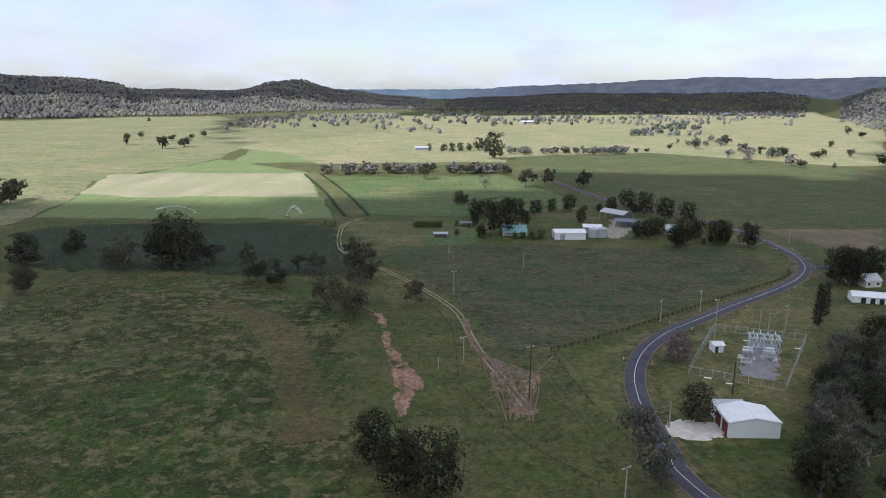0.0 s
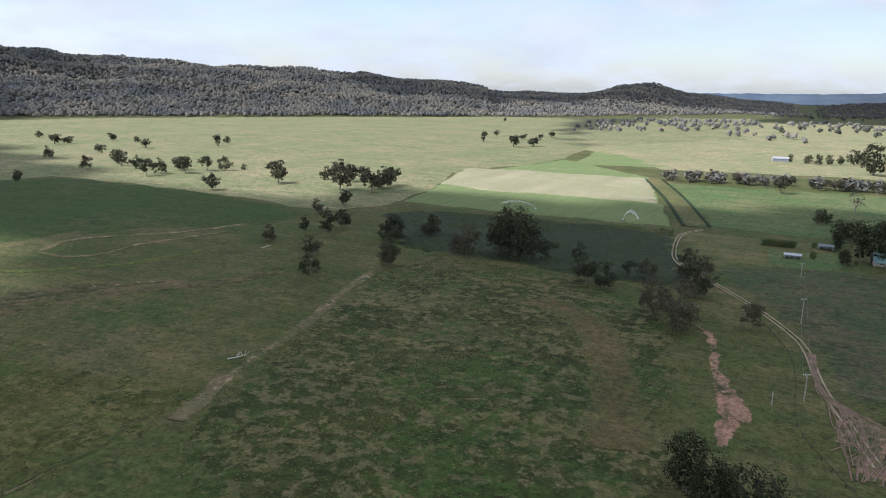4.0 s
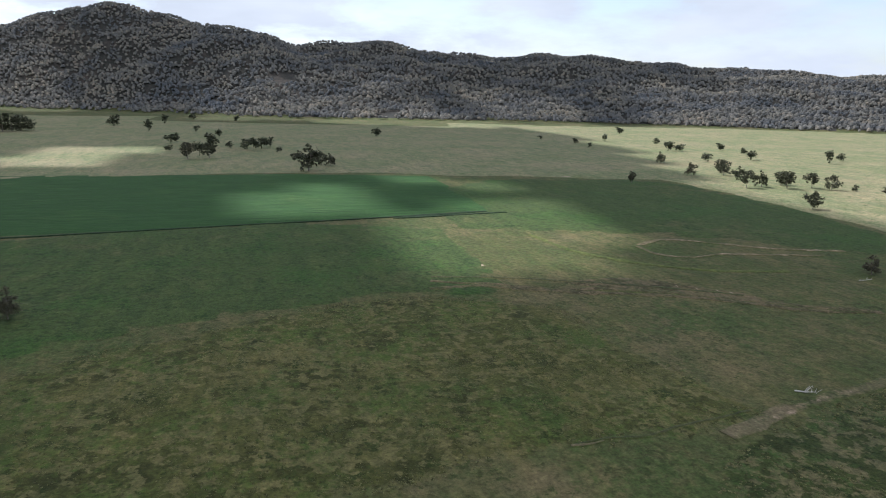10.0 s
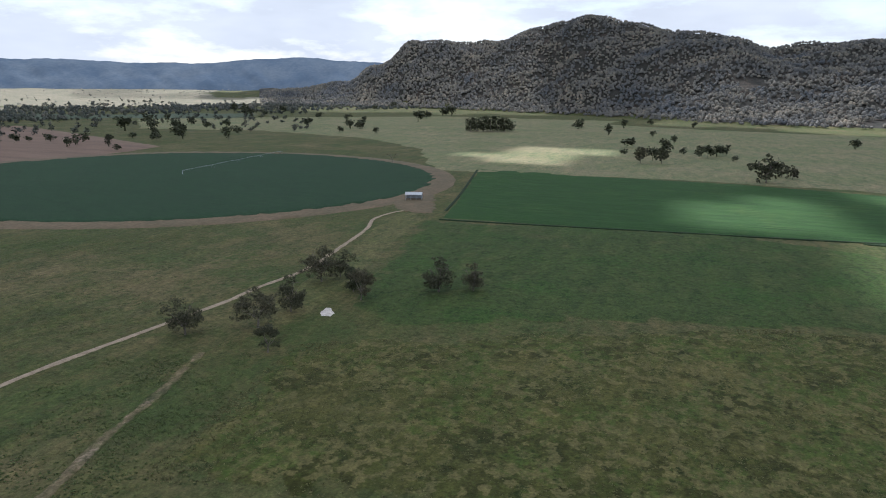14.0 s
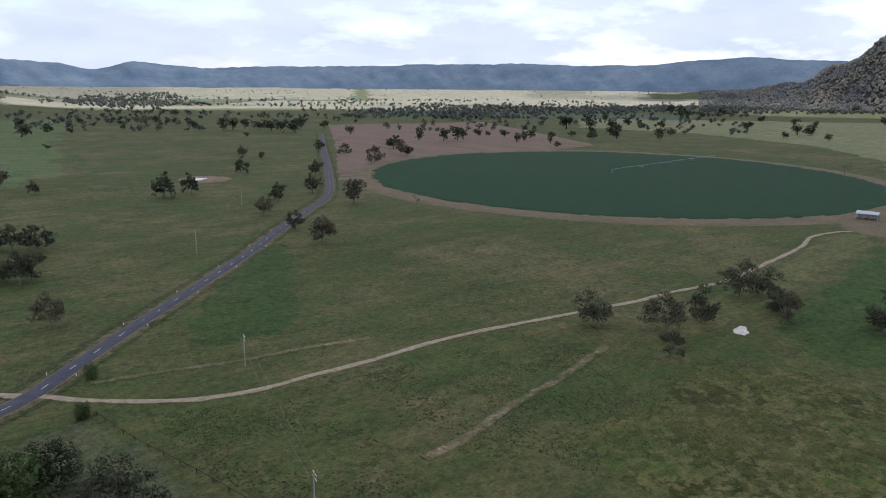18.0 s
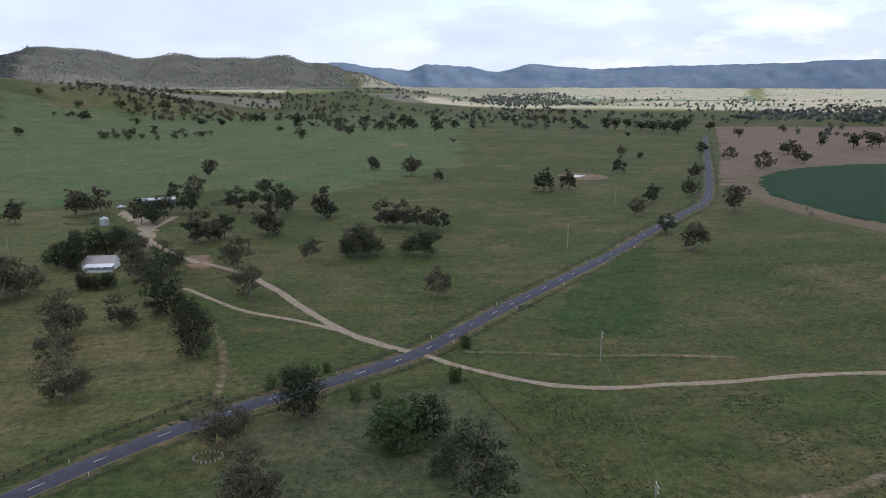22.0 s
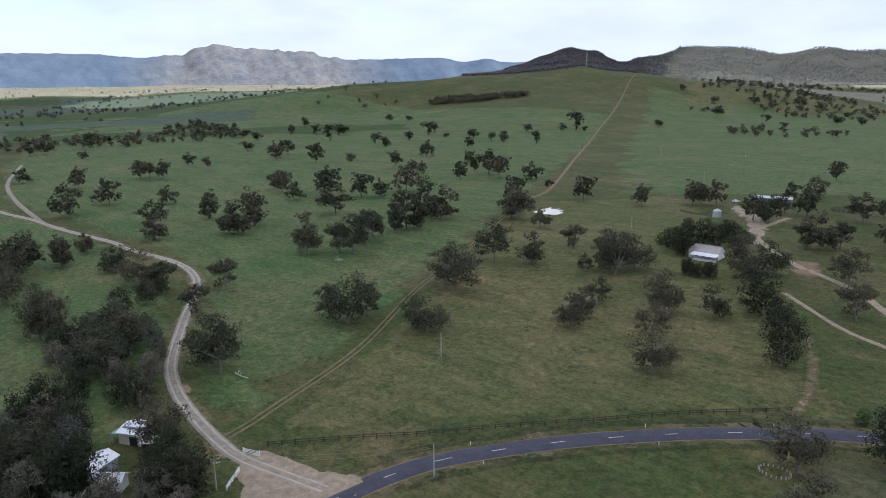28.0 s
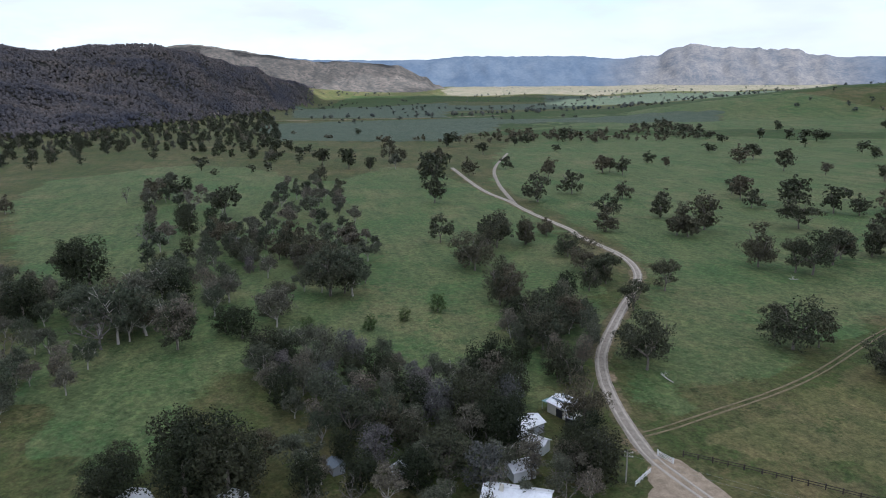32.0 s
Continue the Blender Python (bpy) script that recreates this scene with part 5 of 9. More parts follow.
field("crop_field", [(1563.4, 81.4), (1628.5, -187), (1601.6, -486.6), (1156.4, -355.1), (1075.3, -271), (950.9, -231.4), (1041.1, 15.3), (1341.4, 75.5)],
      M_FLAT, "broad blue-green river flat crop", 1.2, 30, 1, 0)
field("paddock", [(225, -420), (300, -560), (400, -770), (530, -1080), (690, -1440), (609.5, -1436), (403.8, -1506.8), (190.1, -1548.4), (-27.2, -1559.8), (-244, -1540.8), (-140, -1000), (-100, -640), (20, -490), (120, -500)],
      M_LUSH, "open streaky green hillside paddock", -0.02, 30, 4, 0)
field("paddock", [(-56.1, -210.1), (-80.5, -256.8), (-114, -298.1), (-144.9, -327.8), (-86.4, -185.8), (-80.2, -194.1), (-64.7, -190.6)],
      M_GREEN, "dark green weedy hollow beside the road", 0.03, 5, 3, 2)
field("paddock", [(34, 190), (60, 212), (100, 246), (140, 279), (128, 262), (88, 226), (66, 200), (52, 180), (46, 160), (44, 142), (38, 150), (33, 175)],
      M_OLIVE, "short olive grass between fence and road", 0.03, 5, 1, 0)
field("paddock", [(54, 150), (56, 178), (64, 196), (84, 220), (112, 246), (132, 262), (146, 256), (126, 222), (112, 200), (92, 166), (84, 150), (70, 138), (56, 134)],
      M_OLIVE, "short olive grass round the switchyard", 0, 6, 1.5, 0)

# ---- trees ----
def tube(bm, pts, radii, sides=5):
    """A tapered, bent limb."""
    rings = []
    for i, (p, r) in enumerate(zip(pts, radii)):
        d = (pts[min(i + 1, len(pts) - 1)] - pts[max(i - 1, 0)]).normalized()
        s = d.cross(Vector((0.31, 0.95, 0.05))).normalized()
        u = d.cross(s)
        rings.append([bm.verts.new(p + r * (math.cos(2 * math.pi * k / sides) * s + math.sin(2 * math.pi * k / sides) * u)) for k in range(sides)])
    for a, b in zip(rings, rings[1:]):
        for k in range(sides):
            bm.faces.new((a[k], a[(k + 1) % sides], b[(k + 1) % sides], b[k]))
    bm.faces.new(rings[-1])


def sprays(bm, centre, radius, count, size, rnd, flat=0.8):
    """A clump of leaf sprays: small bent blades turned every way."""
    for _ in range(count):
        d = Vector((rnd.gauss(0, 1), rnd.gauss(0, 1), rnd.gauss(0, 1) * flat)).normalized()
        p = centre + Vector((d.x, d.y, d.z * flat)) * radius * rnd.uniform(0.35, 1.0) ** 0.6
        nrm = (d + 0.9 * Vector((rnd.uniform(-1, 1), rnd.uniform(-1, 1), rnd.uniform(-0.6, 1)))).normalized()
        s = nrm.cross(Vector((rnd.uniform(-1, 1), rnd.uniform(-1, 1), rnd.uniform(-1, 1)))).normalized()
        u = nrm.cross(s)
        a, b = size * rnd.uniform(0.6, 1.25), size * rnd.uniform(0.35, 0.8)
        v = [bm.verts.new(p - a * s), bm.verts.new(p + b * u + 0.18 * a * nrm), bm.verts.new(p + a * s), bm.verts.new(p - b * u + 0.18 * a * nrm)]
        bm.faces.new(v)


def finish(name, bm, material):
    me = bpy.data.meshes.new(name)
    bm.to_mesh(me)
    bm.free()
    me.materials.append(material)
    return me


def gum(seed, spread, lean, clumps, leaves, bare=False, fill=1.0, blade=0.029, core=34, low=0.22, bark=None):
    """Trunk and crown meshes of a gum tree one metre tall, to be scaled."""
    rnd = random.Random(seed)
    wood, crown = bmesh.new(), bmesh.new()
    fork = Vector((lean * 0.25, 0, rnd.uniform(0.16, 0.28)))
    tube(wood, [Vector((0, 0, -0.03)), Vector((lean * 0.1, 0.01, fork.z * 0.55)), fork], [0.026, 0.020, 0.017], 6)
    tips = []
    for k in range(rnd.randint(4, 6)):
        a = 2.4 * k + rnd.uniform(-0.5, 0.5)
        out = spread * rnd.uniform(0.35, 0.95)
        end = fork + Vector((math.cos(a) * out, math.sin(a) * out, rnd.uniform(0.14, 0.60)))
        end.z = min(end.z, 0.93)
        mid = fork.lerp(end, 0.5) + Vector((rnd.uniform(-0.04, 0.04), rnd.uniform(-0.04, 0.04), -0.02))
        tube(wood, [fork, mid, end], [0.014, 0.009, 0.004], 5)
        tips.append(end)
        for _ in range(3):
            q = mid.lerp(end, rnd.uniform(0.1, 0.9))
            e = q + Vector((rnd.uniform(-1, 1) * 0.17, rnd.uniform(-1, 1) * 0.17, rnd.uniform(0.0, 0.18)))
            tube(wood, [q, q.lerp(e, 0.5) + Vector((0, 0, 0.015)), e], [0.006, 0.004, 0.002], 4)
            tips.append(e)
            if bare:
                for _ in range(3):
                    w = e + Vector((rnd.uniform(-1, 1) * 0.13, rnd.uniform(-1, 1) * 0.13, rnd.uniform(-0.02, 0.15)))
                    tube(wood, [e, w], [0.005, 0.002], 3)
                    tips.append(w)
    if bare:
        for t in tips[::3]:
            sprays(crown, t, 0.07, leaves, 0.03, rnd, 0.8)
    else:
        # lobes of foliage round the limb ends, each a shell of leaf clumps
        lobes = []
        for k in range(rnd.randint(9, 12)):
            a = 2.4 * k + rnd.uniform(-0.4, 0.4)
            out = spread * (0.15 if k == 0 else rnd.uniform(0.45, 0.85))
            z = 0.80 if k == 0 else rnd.uniform(low, 0.74)
            lobes.append((fork * Vector((1, 1, 0)) + Vector((math.cos(a) * out, math.sin(a) * out, z)), rnd.uniform(0.16, 0.235) * fill))
        for k in range(clumps):
            c, r = lobes[k % len(lobes)]
            d = Vector((rnd.gauss(0, 1), rnd.gauss(0, 1), rnd.gauss(0.25, 0.8))).normalized()
            q = c + Vector((d.x, d.y, d.z * 0.85)) * r * rnd.uniform(0.6, 1.0)
            sprays(crown, q, rnd.uniform(0.055, 0.11), leaves, blade, rnd, 0.85)
        for c, r in lobes:
            sprays(crown, c, r * 0.62, core, min(r * 0.28, blade * 1.9), rnd, 0.85)
    return finish("trunk", wood, bark or (M_TWIG if bare else M_BARK)), crown


def make_kind(seed, spread, lean, clumps, leaves, material, **more):
    wood, crown = gum(seed, spread, lean, clumps, leaves, **more)
    return wood, finish("crown", crown, material)


def column(seed):
    rnd = random.Random(seed)
    wood, crown = bmesh.new(), bmesh.new()
    tube(wood, [Vector((0, 0, -0.03)), Vector((0, 0, 0.5)), Vector((0, 0, 0.9))], [0.03, 0.02, 0.006], 5)
    for k in range(46):
        z = 0.06 + 0.9 * k / 46
        w = 0.11 * (1 - (z - 0.3) ** 2 * 1.6)
        a = k * 2.4
        sprays(crown, Vector((math.cos(a) * w * 0.6, math.sin(a) * w * 0.6, z)), 0.07, 18, 0.026, rnd, 1.3)
    return finish("trunk", wood, M_BARK), finish("crown", crown, M_LEAF_DARK)


def round_tree(seed, material, low=0.1, wide=0.36, clumps=52, leaves=20, blade=0.031):
    """A dense low-branched tree or shrub whose crown comes nearly to the ground."""
    rnd = random.Random(seed)
    wood, crown = bmesh.new(), bmesh.new()
    tube(wood, [Vector((0, 0, -0.03)), Vector((0.01, 0, 0.25)), Vector((0, 0.01, 0.6))], [0.034, 0.026, 0.012], 6)
    for k in range(clumps):
        z = rnd.uniform(low, 0.93)
        w = wide * math.sqrt(max(0.05, 1 - ((z - 0.48) / 0.52) ** 2)) * rnd.uniform(0.45, 0.95)
        a = rnd.uniform(0, 6.283)
        sprays(crown, Vector((math.cos(a) * w, math.sin(a) * w, z)), rnd.uniform(0.08, 0.14), leaves, blade, rnd, 0.9)
    for k in range(10):
        a = 2.4 * k
        sprays(crown, Vector((math.cos(a) * wide * 0.35, math.sin(a) * wide * 0.35, 0.2 + 0.055 * k)), wide * 0.4, 16, wide * 0.13, rnd, 0.9)
    return finish("trunk", wood, M_BARK), finish("crown", crown, material)


GUMS = [make_kind(11 + k, s, ln, c, 26, M_LEAF, fill=f) for k, (s, ln, c, f) in enumerate(
    ((0.34, 0.1, 46, 1.1), (0.40, -0.12, 48, 1.15), (0.30, 0.05, 42, 1.05), (0.42, 0.15, 44, 1.05), (0.27, -0.05, 40, 1.0), (0.37, 0.0, 50, 1.25), (0.45, -0.1, 44, 1.0)))]
FAR_GUMS = [make_kind(21 + k, s, ln, 44, 11, M_LEAF, fill=1.2, blade=0.050, core=14) for k, (s, ln) in enumerate(((0.34, 0.1), (0.38, -0.12), (0.30, 0.05), (0.42, 0.15), (0.27, -0.05), (0.36, 0.0)))]
DENSE = [round_tree(40 + k, M_LEAF_DARK, 0.12, w) for k, w in enumerate((0.34, 0.40, 0.46, 0.38))]
SHRUBS = [round_tree(50 + k, M_LEAF_SHRUB, 0.06, 0.5) for k in range(3)]
BARES = [make_kind(60 + k, 0.42, 0.1, 12, 6, M_LEAF, bare=True) for k in range(3)]
PURPLE = [round_tree(58, M_LEAF_PURPLE, 0.14, 0.44)]
OAKS = [make_kind(90 + k, 0.20, 0.05, 34, 22, M_LEAF_OAK, fill=1.0) for k in range(4)]
COLUMNS = [column(70)]
# the same kinds with finer leaves, for the trees near the drone
FINE = {"d": [round_tree(40 + k, M_LEAF_DARK, 0.12, w, 84, 36, 0.019) for k, w in enumerate((0.34, 0.40, 0.46))],
        "e": [make_kind(11 + k, s, ln, 84, 34, M_LEAF, fill=f, blade=0.019) for k, (s, ln, f) in enumerate(((0.34, 0.1, 1.1), (0.40, -0.12, 1.15), (0.30, 0.05, 1.05), (0.37, 0.0, 1.2)))],
        "o": [make_kind(90 + k, 0.20, 0.05, 60, 34, M_LEAF_OAK, fill=1.0, blade=0.018) for k in range(3)]}
FINE["g"] = [make_kind(31 + k, s, ln, 84, 34, M_LEAF_OAK, fill=f * 0.9, blade=0.019, low=0.40, bark=M_BARK_WHITE) for k, (s, ln, f) in enumerate(((0.34, 0.1, 1.1), (0.38, -0.12, 1.1), (0.30, 0.05, 1.05)))]
RIVER_GUMS = [make_kind(31 + k, s, ln, 46, 26, M_LEAF_OAK, fill=f * 0.9, low=0.40, bark=M_BARK_WHITE) for k, (s, ln, f) in enumerate(((0.34, 0.1, 1.1), (0.38, -0.12, 1.1), (0.30, 0.05, 1.05)))]
WATTLES = [round_tree(45 + k, M_LEAF_GREY, 0.12, 0.36, 70, 30, 0.022) for k in range(2)]
TONES = {"w": ("wattle_tree", "silver-grey leaved tree in creek woodland", WATTLES, "wattles"),
         "e": ("gum_tree", "spreading gum tree with grey-green leaves in a paddock", GUMS, "gum trees of the valley"),
         "g": ("river_gum", "pale-trunked gum tree in creek-side woodland", RIVER_GUMS, "river gums"),
         "d": ("shade_tree", "dense dark green tree with a low round crown", DENSE, "dark shade trees"),
         "o": ("river_oak", "upright feathery river oak in dense creek woodland", OAKS, "river oaks"),
         "s": ("shrub", "low rounded green shrub standing in grass", SHRUBS, "shrubs"),
         "b": ("bare_tree", "bare grey tree with thin twisted branches", BARES, "bare trees"),
         "p": ("ornamental_tree", "purple-grey ornamental tree by the switchyard fence", PURPLE, "ornamental trees"),
         "c": ("cypress", "tall narrow dark green cypress", COLUMNS, "cypresses")}
tree_rnd = random.Random(5)


far_gums = []


def plant(kind, x, y, h):
    name, label, meshes, group = TONES[kind]
    if kind == "e" and math.hypot(x, y) > 800:
        far_gums.append((x, y, h * 1.06))
        return None
    if kind == "e" and math.hypot(x, y) > 430:
        meshes, label = FAR_GUMS, "spreading gum tree dotted on a far paddock"
    if math.hypot(x, y) < (460 if kind == "d" else 320):
        meshes = FINE.get(kind, meshes)
    wood, crown = meshes[tree_rnd.randrange(len(meshes))]
    wide = tree_rnd.uniform(0.90, 1.16)
    h *= 1.14 if kind == "d" else 1.06
    ob = new(name)
    ob.matrix_world = Matrix.LocRotScale((x, y, ground(x, y)), Euler((0, 0, tree_rnd.uniform(0, 6.28))), (h * wide, h * wide, h))
    ob.empty_display_size = 0.1
    tagged(ob, label, "shrub" if kind == "s" else "tree", group)
    for nm, me in (("trunk", wood), ("crown", crown)):
        p = new(nm, me)
        p.parent = ob
    return ob


for spot in [(-281.7, 450.8, 15.2), (-418.1, 930.2, 16), (-458.9, 1070.7, 11.7), (-349.8, 875.9, 20.5), (-332.1, 902.5, 17.6), (-391.5, 1017.2, 11.9),
    (-370.9, 1039.9, 9.7), (-645.7, 1554.3, 9.6), (-368.7, 1087.9, 11.8), (-105.3, 650.5, 7.2), (-94.9, 651, 6.7), (-85.4, 647, 7.7),
    (-76.1, 647.6, 7.2), (-68.3, 648.2, 7.7), (-52.3, 645.3, 10.2), (-34.4, 651.8, 7.2), (-16.2, 602.5, 14.3), (-10.9, 659.2, 9.4),
    (6.1, 651.6, 7.7), (15.5, 647.7, 9.2), (24.3, 643.6, 10.2), (33.9, 648.7, 7.2), (57, 631.3, 10), (50.3, 658.6, 7.3), (65.3, 555.8, 15),
    (84.5, 563.9, 14.3), (111, 552.1, 14.5), (87, 872.3, 6.8), (103.9, 867.4, 8.1), (128.9, 871.7, 8.2)]:
    plant("e", *spot)
for spot in [(139.7, 873.7, 9.6), (149.3, 868, 9.5), (163.7, 870.7, 8.2), (183.5, 882, 7.6), (196, 884, 8.3), (209.1, 885.6, 8.3), (222.2, 886.9, 6.9),
    (241.8, 888.3, 8.3), (260.7, 904.9, 7.1), (303.8, 949.9, 10.4), (339.4, 953.8, 14.9), (406, 1026.8, 16), (388.4, 915.4, 12.9),
    (392.6, 874.7, 10.9), (389.5, 837.1, 14.4), (403.4, 838.1, 15.7), (369.2, 728, 12.6), (435.1, 827.8, 12.9), (460.8, 857.6, 10),
    (405.2, 729.5, 5.7), (549.1, 1002.7, 10.9), (488.6, 846, 10.6), (740, 1300.2, 18.1), (726.2, 1231.5, 13.4), (466.6, 748.4, 17.6),
    (-155.9, 251, 10.6), (-172.1, 317, 10.4), (-137.6, 287.4, 15.5), (-100.1, 297.6, 9.9), (-74.4, 270.6, 13.7)]:
    plant("e", *spot)
for spot in [(-65, 264, 11.2), (-89.5, 308.5, 7.7), (-42.2, 240.5, 13.4), (-31.4, 227.8, 16.7), (-32.6, 271.2, 16), (-39.6, 299.3, 12.5),
    (-9.8, 241.2, 9.3), (-33.2, 310.1, 7.7), (-61.2, 289, 7.2), (-54, 289.1, 8.5), (-121.9, 296.3, 17.2), (-108.6, 297.1, 14.8)]:
    plant("e", *spot)
for spot in [(-18.3, 888, 8.3), (-0.5, 875.6, 9.6), (10, 869.6, 10.9), (20.6, 879.2, 10.3)]:
    plant("d", *spot)
for spot in [(31.6, 888.9, 9.7), (44.5, 890.6, 16.7), (53.6, 875.8, 15.1), (56.9, 791.5, 27.9), (-114.1, 291.8, 21.9), (-184.9, 302.9, 11.2),
    (59.6, 151, 8.8), (-13.9, 131.3, 10.7), (-8.2, 120.9, 12.4), (-1.6, 119.1, 12.3), (161.5, 277.6, 13.9), (163.9, 273.4, 14.8),
    (171, 277.9, 12.7), (182.3, 287.1, 11.9), (95.4, 160.2, 10.2), (111.3, 174.4, 10.9), (72.6, 120.5, 11.9), (100.3, 148.6, 12.4),
    (129.7, 200.3, 10.5)]:
    plant("d", *spot)
for spot in [(40.5, 126, 16.4), (42, 121.6, 7.4)]:
    plant("o", *spot)

for spot in [(31.3, 528.1, 14.7), (-169.6, 293.3, 4.9)]:
    plant("b", *spot)
for spot in [(67.4, 189, 8.4)]:
    plant("p", *spot)
for spot in [(125.5, 223.6, 13.4), (132.9, 233, 11.9)]:
    plant("c", *spot)
for spot in [(-1154, 666, 17.6), (-966.5, 534.2, 12.9), (-939.7, 470.5, 9.1), (-863.6, 454.8, 8.5), (-1022.3, 451.5, 7.1), (-908.6, 585.4, 12.1),
    (-806.2, 538, 16.1), (-797.3, 550.4, 13.2), (-662.3, 434.3, 13.2), (-561.2, 401.9, 12.7), (-804.7, 616.7, 13.9), (-686.2, 568.4, 12.4),
    (-758.9, 616.9, 9), (-674.1, 499.2, 11.5), (-579.1, 446.1, 14.7), (-555.5, 432.7, 14.1), (-528.7, 427.2, 12.7), (-480.2, 397.3, 15.6),
    (-482.6, 413.8, 13.9), (-470.6, 428.8, 16), (-489.9, 439.3, 12.9), (-468.9, 452, 14.3), (-457.2, 460.2, 13.3), (-446.5, 474.1, 6.2),
    (-382.5, 371.8, 12.7), (-642.8, 639.5, 15.5), (-662.6, 675.2, 11.8), (-525.9, 318.2, 10.2), (-365.6, 424.8, 18.7), (-347.1, 460.3, 9.1)]:
    plant("e", *spot)
for spot in [(-302.9, 419.6, 22.6), (-260.9, 366.5, 10.8), (-323.6, 463.2, 15.6), (-276.4, 421.1, 16.7), (-283.2, 442.6, 14.5), (-285.7, 462.1, 16.2),
    (-317.6, 470.4, 13.4), (-233.1, 263, 8.6), (-262.3, 340.4, 8.6), (-235.1, 293, 7.6), (-221.9, 296, 12), (-221.2, 308, 10.8),
    (-195.5, 248.5, 10.5), (-175.2, 220.1, 9.4), (-157.5, 251.7, 9.8), (-179.7, 291.2, 13.9), (-172, 319.4, 11.6)]:
    plant("e", *spot)
for spot in [(-167.1, -143.8, 12.6), (-180.9, -126.7, 13.2), (-198.6, -125.4, 13.2), (-163.9, -111.9, 9), (-235.6, -134.3, 14.1),
    (-244.6, -130.7, 11.2), (-220.2, -109.5, 12.2), (-228.7, -116.9, 9.4), (-239.9, -86.7, 13.9), (-246.7, -74.9, 10.9), (-1452.4, -577.1, 30),
    (-1590.6, -610.6, 25.9), (-1760.4, -629.3, 28.5), (-1774.6, -611.1, 30), (-1357.6, -210.4, 21.2), (-1221.2, -139.6, 20.9),
    (-1441.6, -136.4, 17.8), (-1581.9, -93.7, 17), (-1519.9, -4.8, 16.2), (-871.5, -79.2, 9.5), (-980.2, -86.3, 18.3), (-768.9, -53, 19.2),
    (-808.5, -43, 16.3), (-776.1, -31.9, 18.1), (-933.7, -35.5, 18), (-1090.2, -29.3, 13.4), (-1206.5, -65.9, 11.1), (-897.5, -12.9, 11),
    (-867, 14.6, 18.6), (-896.4, 25.3, 19.2)]:
    plant("e", *spot)
for spot in [(-918.7, 36.3, 16.8), (-837.3, 43.1, 7.6), (-887.7, 4.5, 13.6), (-644.3, 58.8, 24.6), (-694.6, 76, 13.2), (-682.1, 83.3, 12.4),
    (-1085.7, 204.9, 16), (-832.6, -616, 18.2), (-941.4, -676.8, 14.7), (-1067.3, -792.8, 18.6), (-1030.6, -807.4, 18), (-906.3, -757.7, 24.1),
    (-951.6, -809.8, 21.1), (-845.4, -756, 15.1), (-1049.9, -952.9, 23.4), (-1141, -986.8, 20.2), (-1083.4, -881.5, 19),
    (-1155.1, -677.1, 19.5), (-1465.3, -829.9, 19.7), (-1053.3, -558.4, 13.3), (-1118.8, -572.1, 18.7), (-1126.4, -555.1, 20.6),
    (-1053, -493.1, 12.2), (-1375.4, -708.7, 16), (-1391.5, -678.5, 13.8), (-2058, -964.2, 20.3), (-2388.3, -1043.1, 27.3),
    (-1522.6, -1015, 18.2), (-1707.3, -1079.7, 20.3), (-1499.7, -1058.6, 30)]:
    plant("e", *spot)
for spot in [(-1645.6, -1193.5, 30), (-1398.8, -967.3, 21.6)]:
    plant("e", *spot)
for spot in [(-1182.9, -371.8, 22.9), (-1188.7, -361.4, 23.9), (-1194.7, -350.9, 25), (-1200.8, -340.3, 25), (-1206.9, -329.7, 25.1),
    (-1212.9, -318.9, 23.3), (-1232.1, -313.6, 19.7)]:
    plant("d", *spot)
for spot in [(-660, -290.5, 11.1)]:
    plant("b", *spot)
for spot in [(-5.6, -622.7, 12.1), (-37.2, -574.1, 16.5), (-56.2, -542.4, 9.6), (-10.9, -371.1, 14.8), (-19.2, -367.1, 14.9), (-26.4, -363.6, 12.2),
    (-36, -358.9, 12.2), (5.2, -306, 15.5), (-0.7, -307.8, 12.4), (-22.8, -301.4, 12.6), (-18.2, -308.8, 9.3), (-27.4, -304.1, 11.6),
    (-24.5, -239.4, 11.8), (-124.4, -481.6, 17.3), (-145.3, -491.2, 14.3), (-213.4, -577.2, 14.4), (-265.2, -710.6, 11.7),
    (-271.9, -676.4, 7.9), (-181.4, -426.8, 12.6), (-155.7, -389.1, 10.7), (-152.7, -336.9, 10.5), (-149.1, -299.7, 14.3),
    (-261.3, -533.4, 13.1), (-217.1, -449.7, 13.9), (-357.2, -720, 15.1), (-358.5, -940.8, 9.3), (-547, -1080.6, 18.7), (-219.9, -395.5, 17.4),
    (-349.5, -587.1, 17.2), (-447.6, -706.6, 19.6)]:
    plant("e", *spot)
for spot in [(-419.1, -647.5, 18.1), (-417, -629.6, 11.8), (-362.6, -669.2, 13.1), (-510.5, -924.6, 14.8), (-545.5, -796.9, 18), (-565.7, -766.3, 18.4),
    (-573.7, -752.1, 20.4), (-602.1, -770.5, 18.1), (-655.7, -806.5, 14.3), (-686.8, -818.7, 9.8), (-694.7, -790.2, 14.4), (-639.8, -703, 13),
    (-668.4, -720.3, 13.4), (-693.1, -730.2, 15.2), (-662.8, -662.2, 15.5), (-632.3, -620.1, 9.3), (-917.7, -879.8, 28.3),
    (-792, -747.1, 11.3), (-761.4, -677.3, 16.5), (-925.4, -830.8, 22.8), (-813, -678.3, 20), (-856.6, -725.3, 16.3), (44.6, -1239, 13.1),
    (22.9, -1014, 15), (-0.3, -1323.6, 16.1), (-25, -1185.1, 17.8), (-52.9, -1399.3, 17.3), (-72.4, -1159.5, 21.1), (-68.8, -1290.2, 19.7),
    (-107.6, -1056.5, 21.2)]:
    plant("e", *spot)
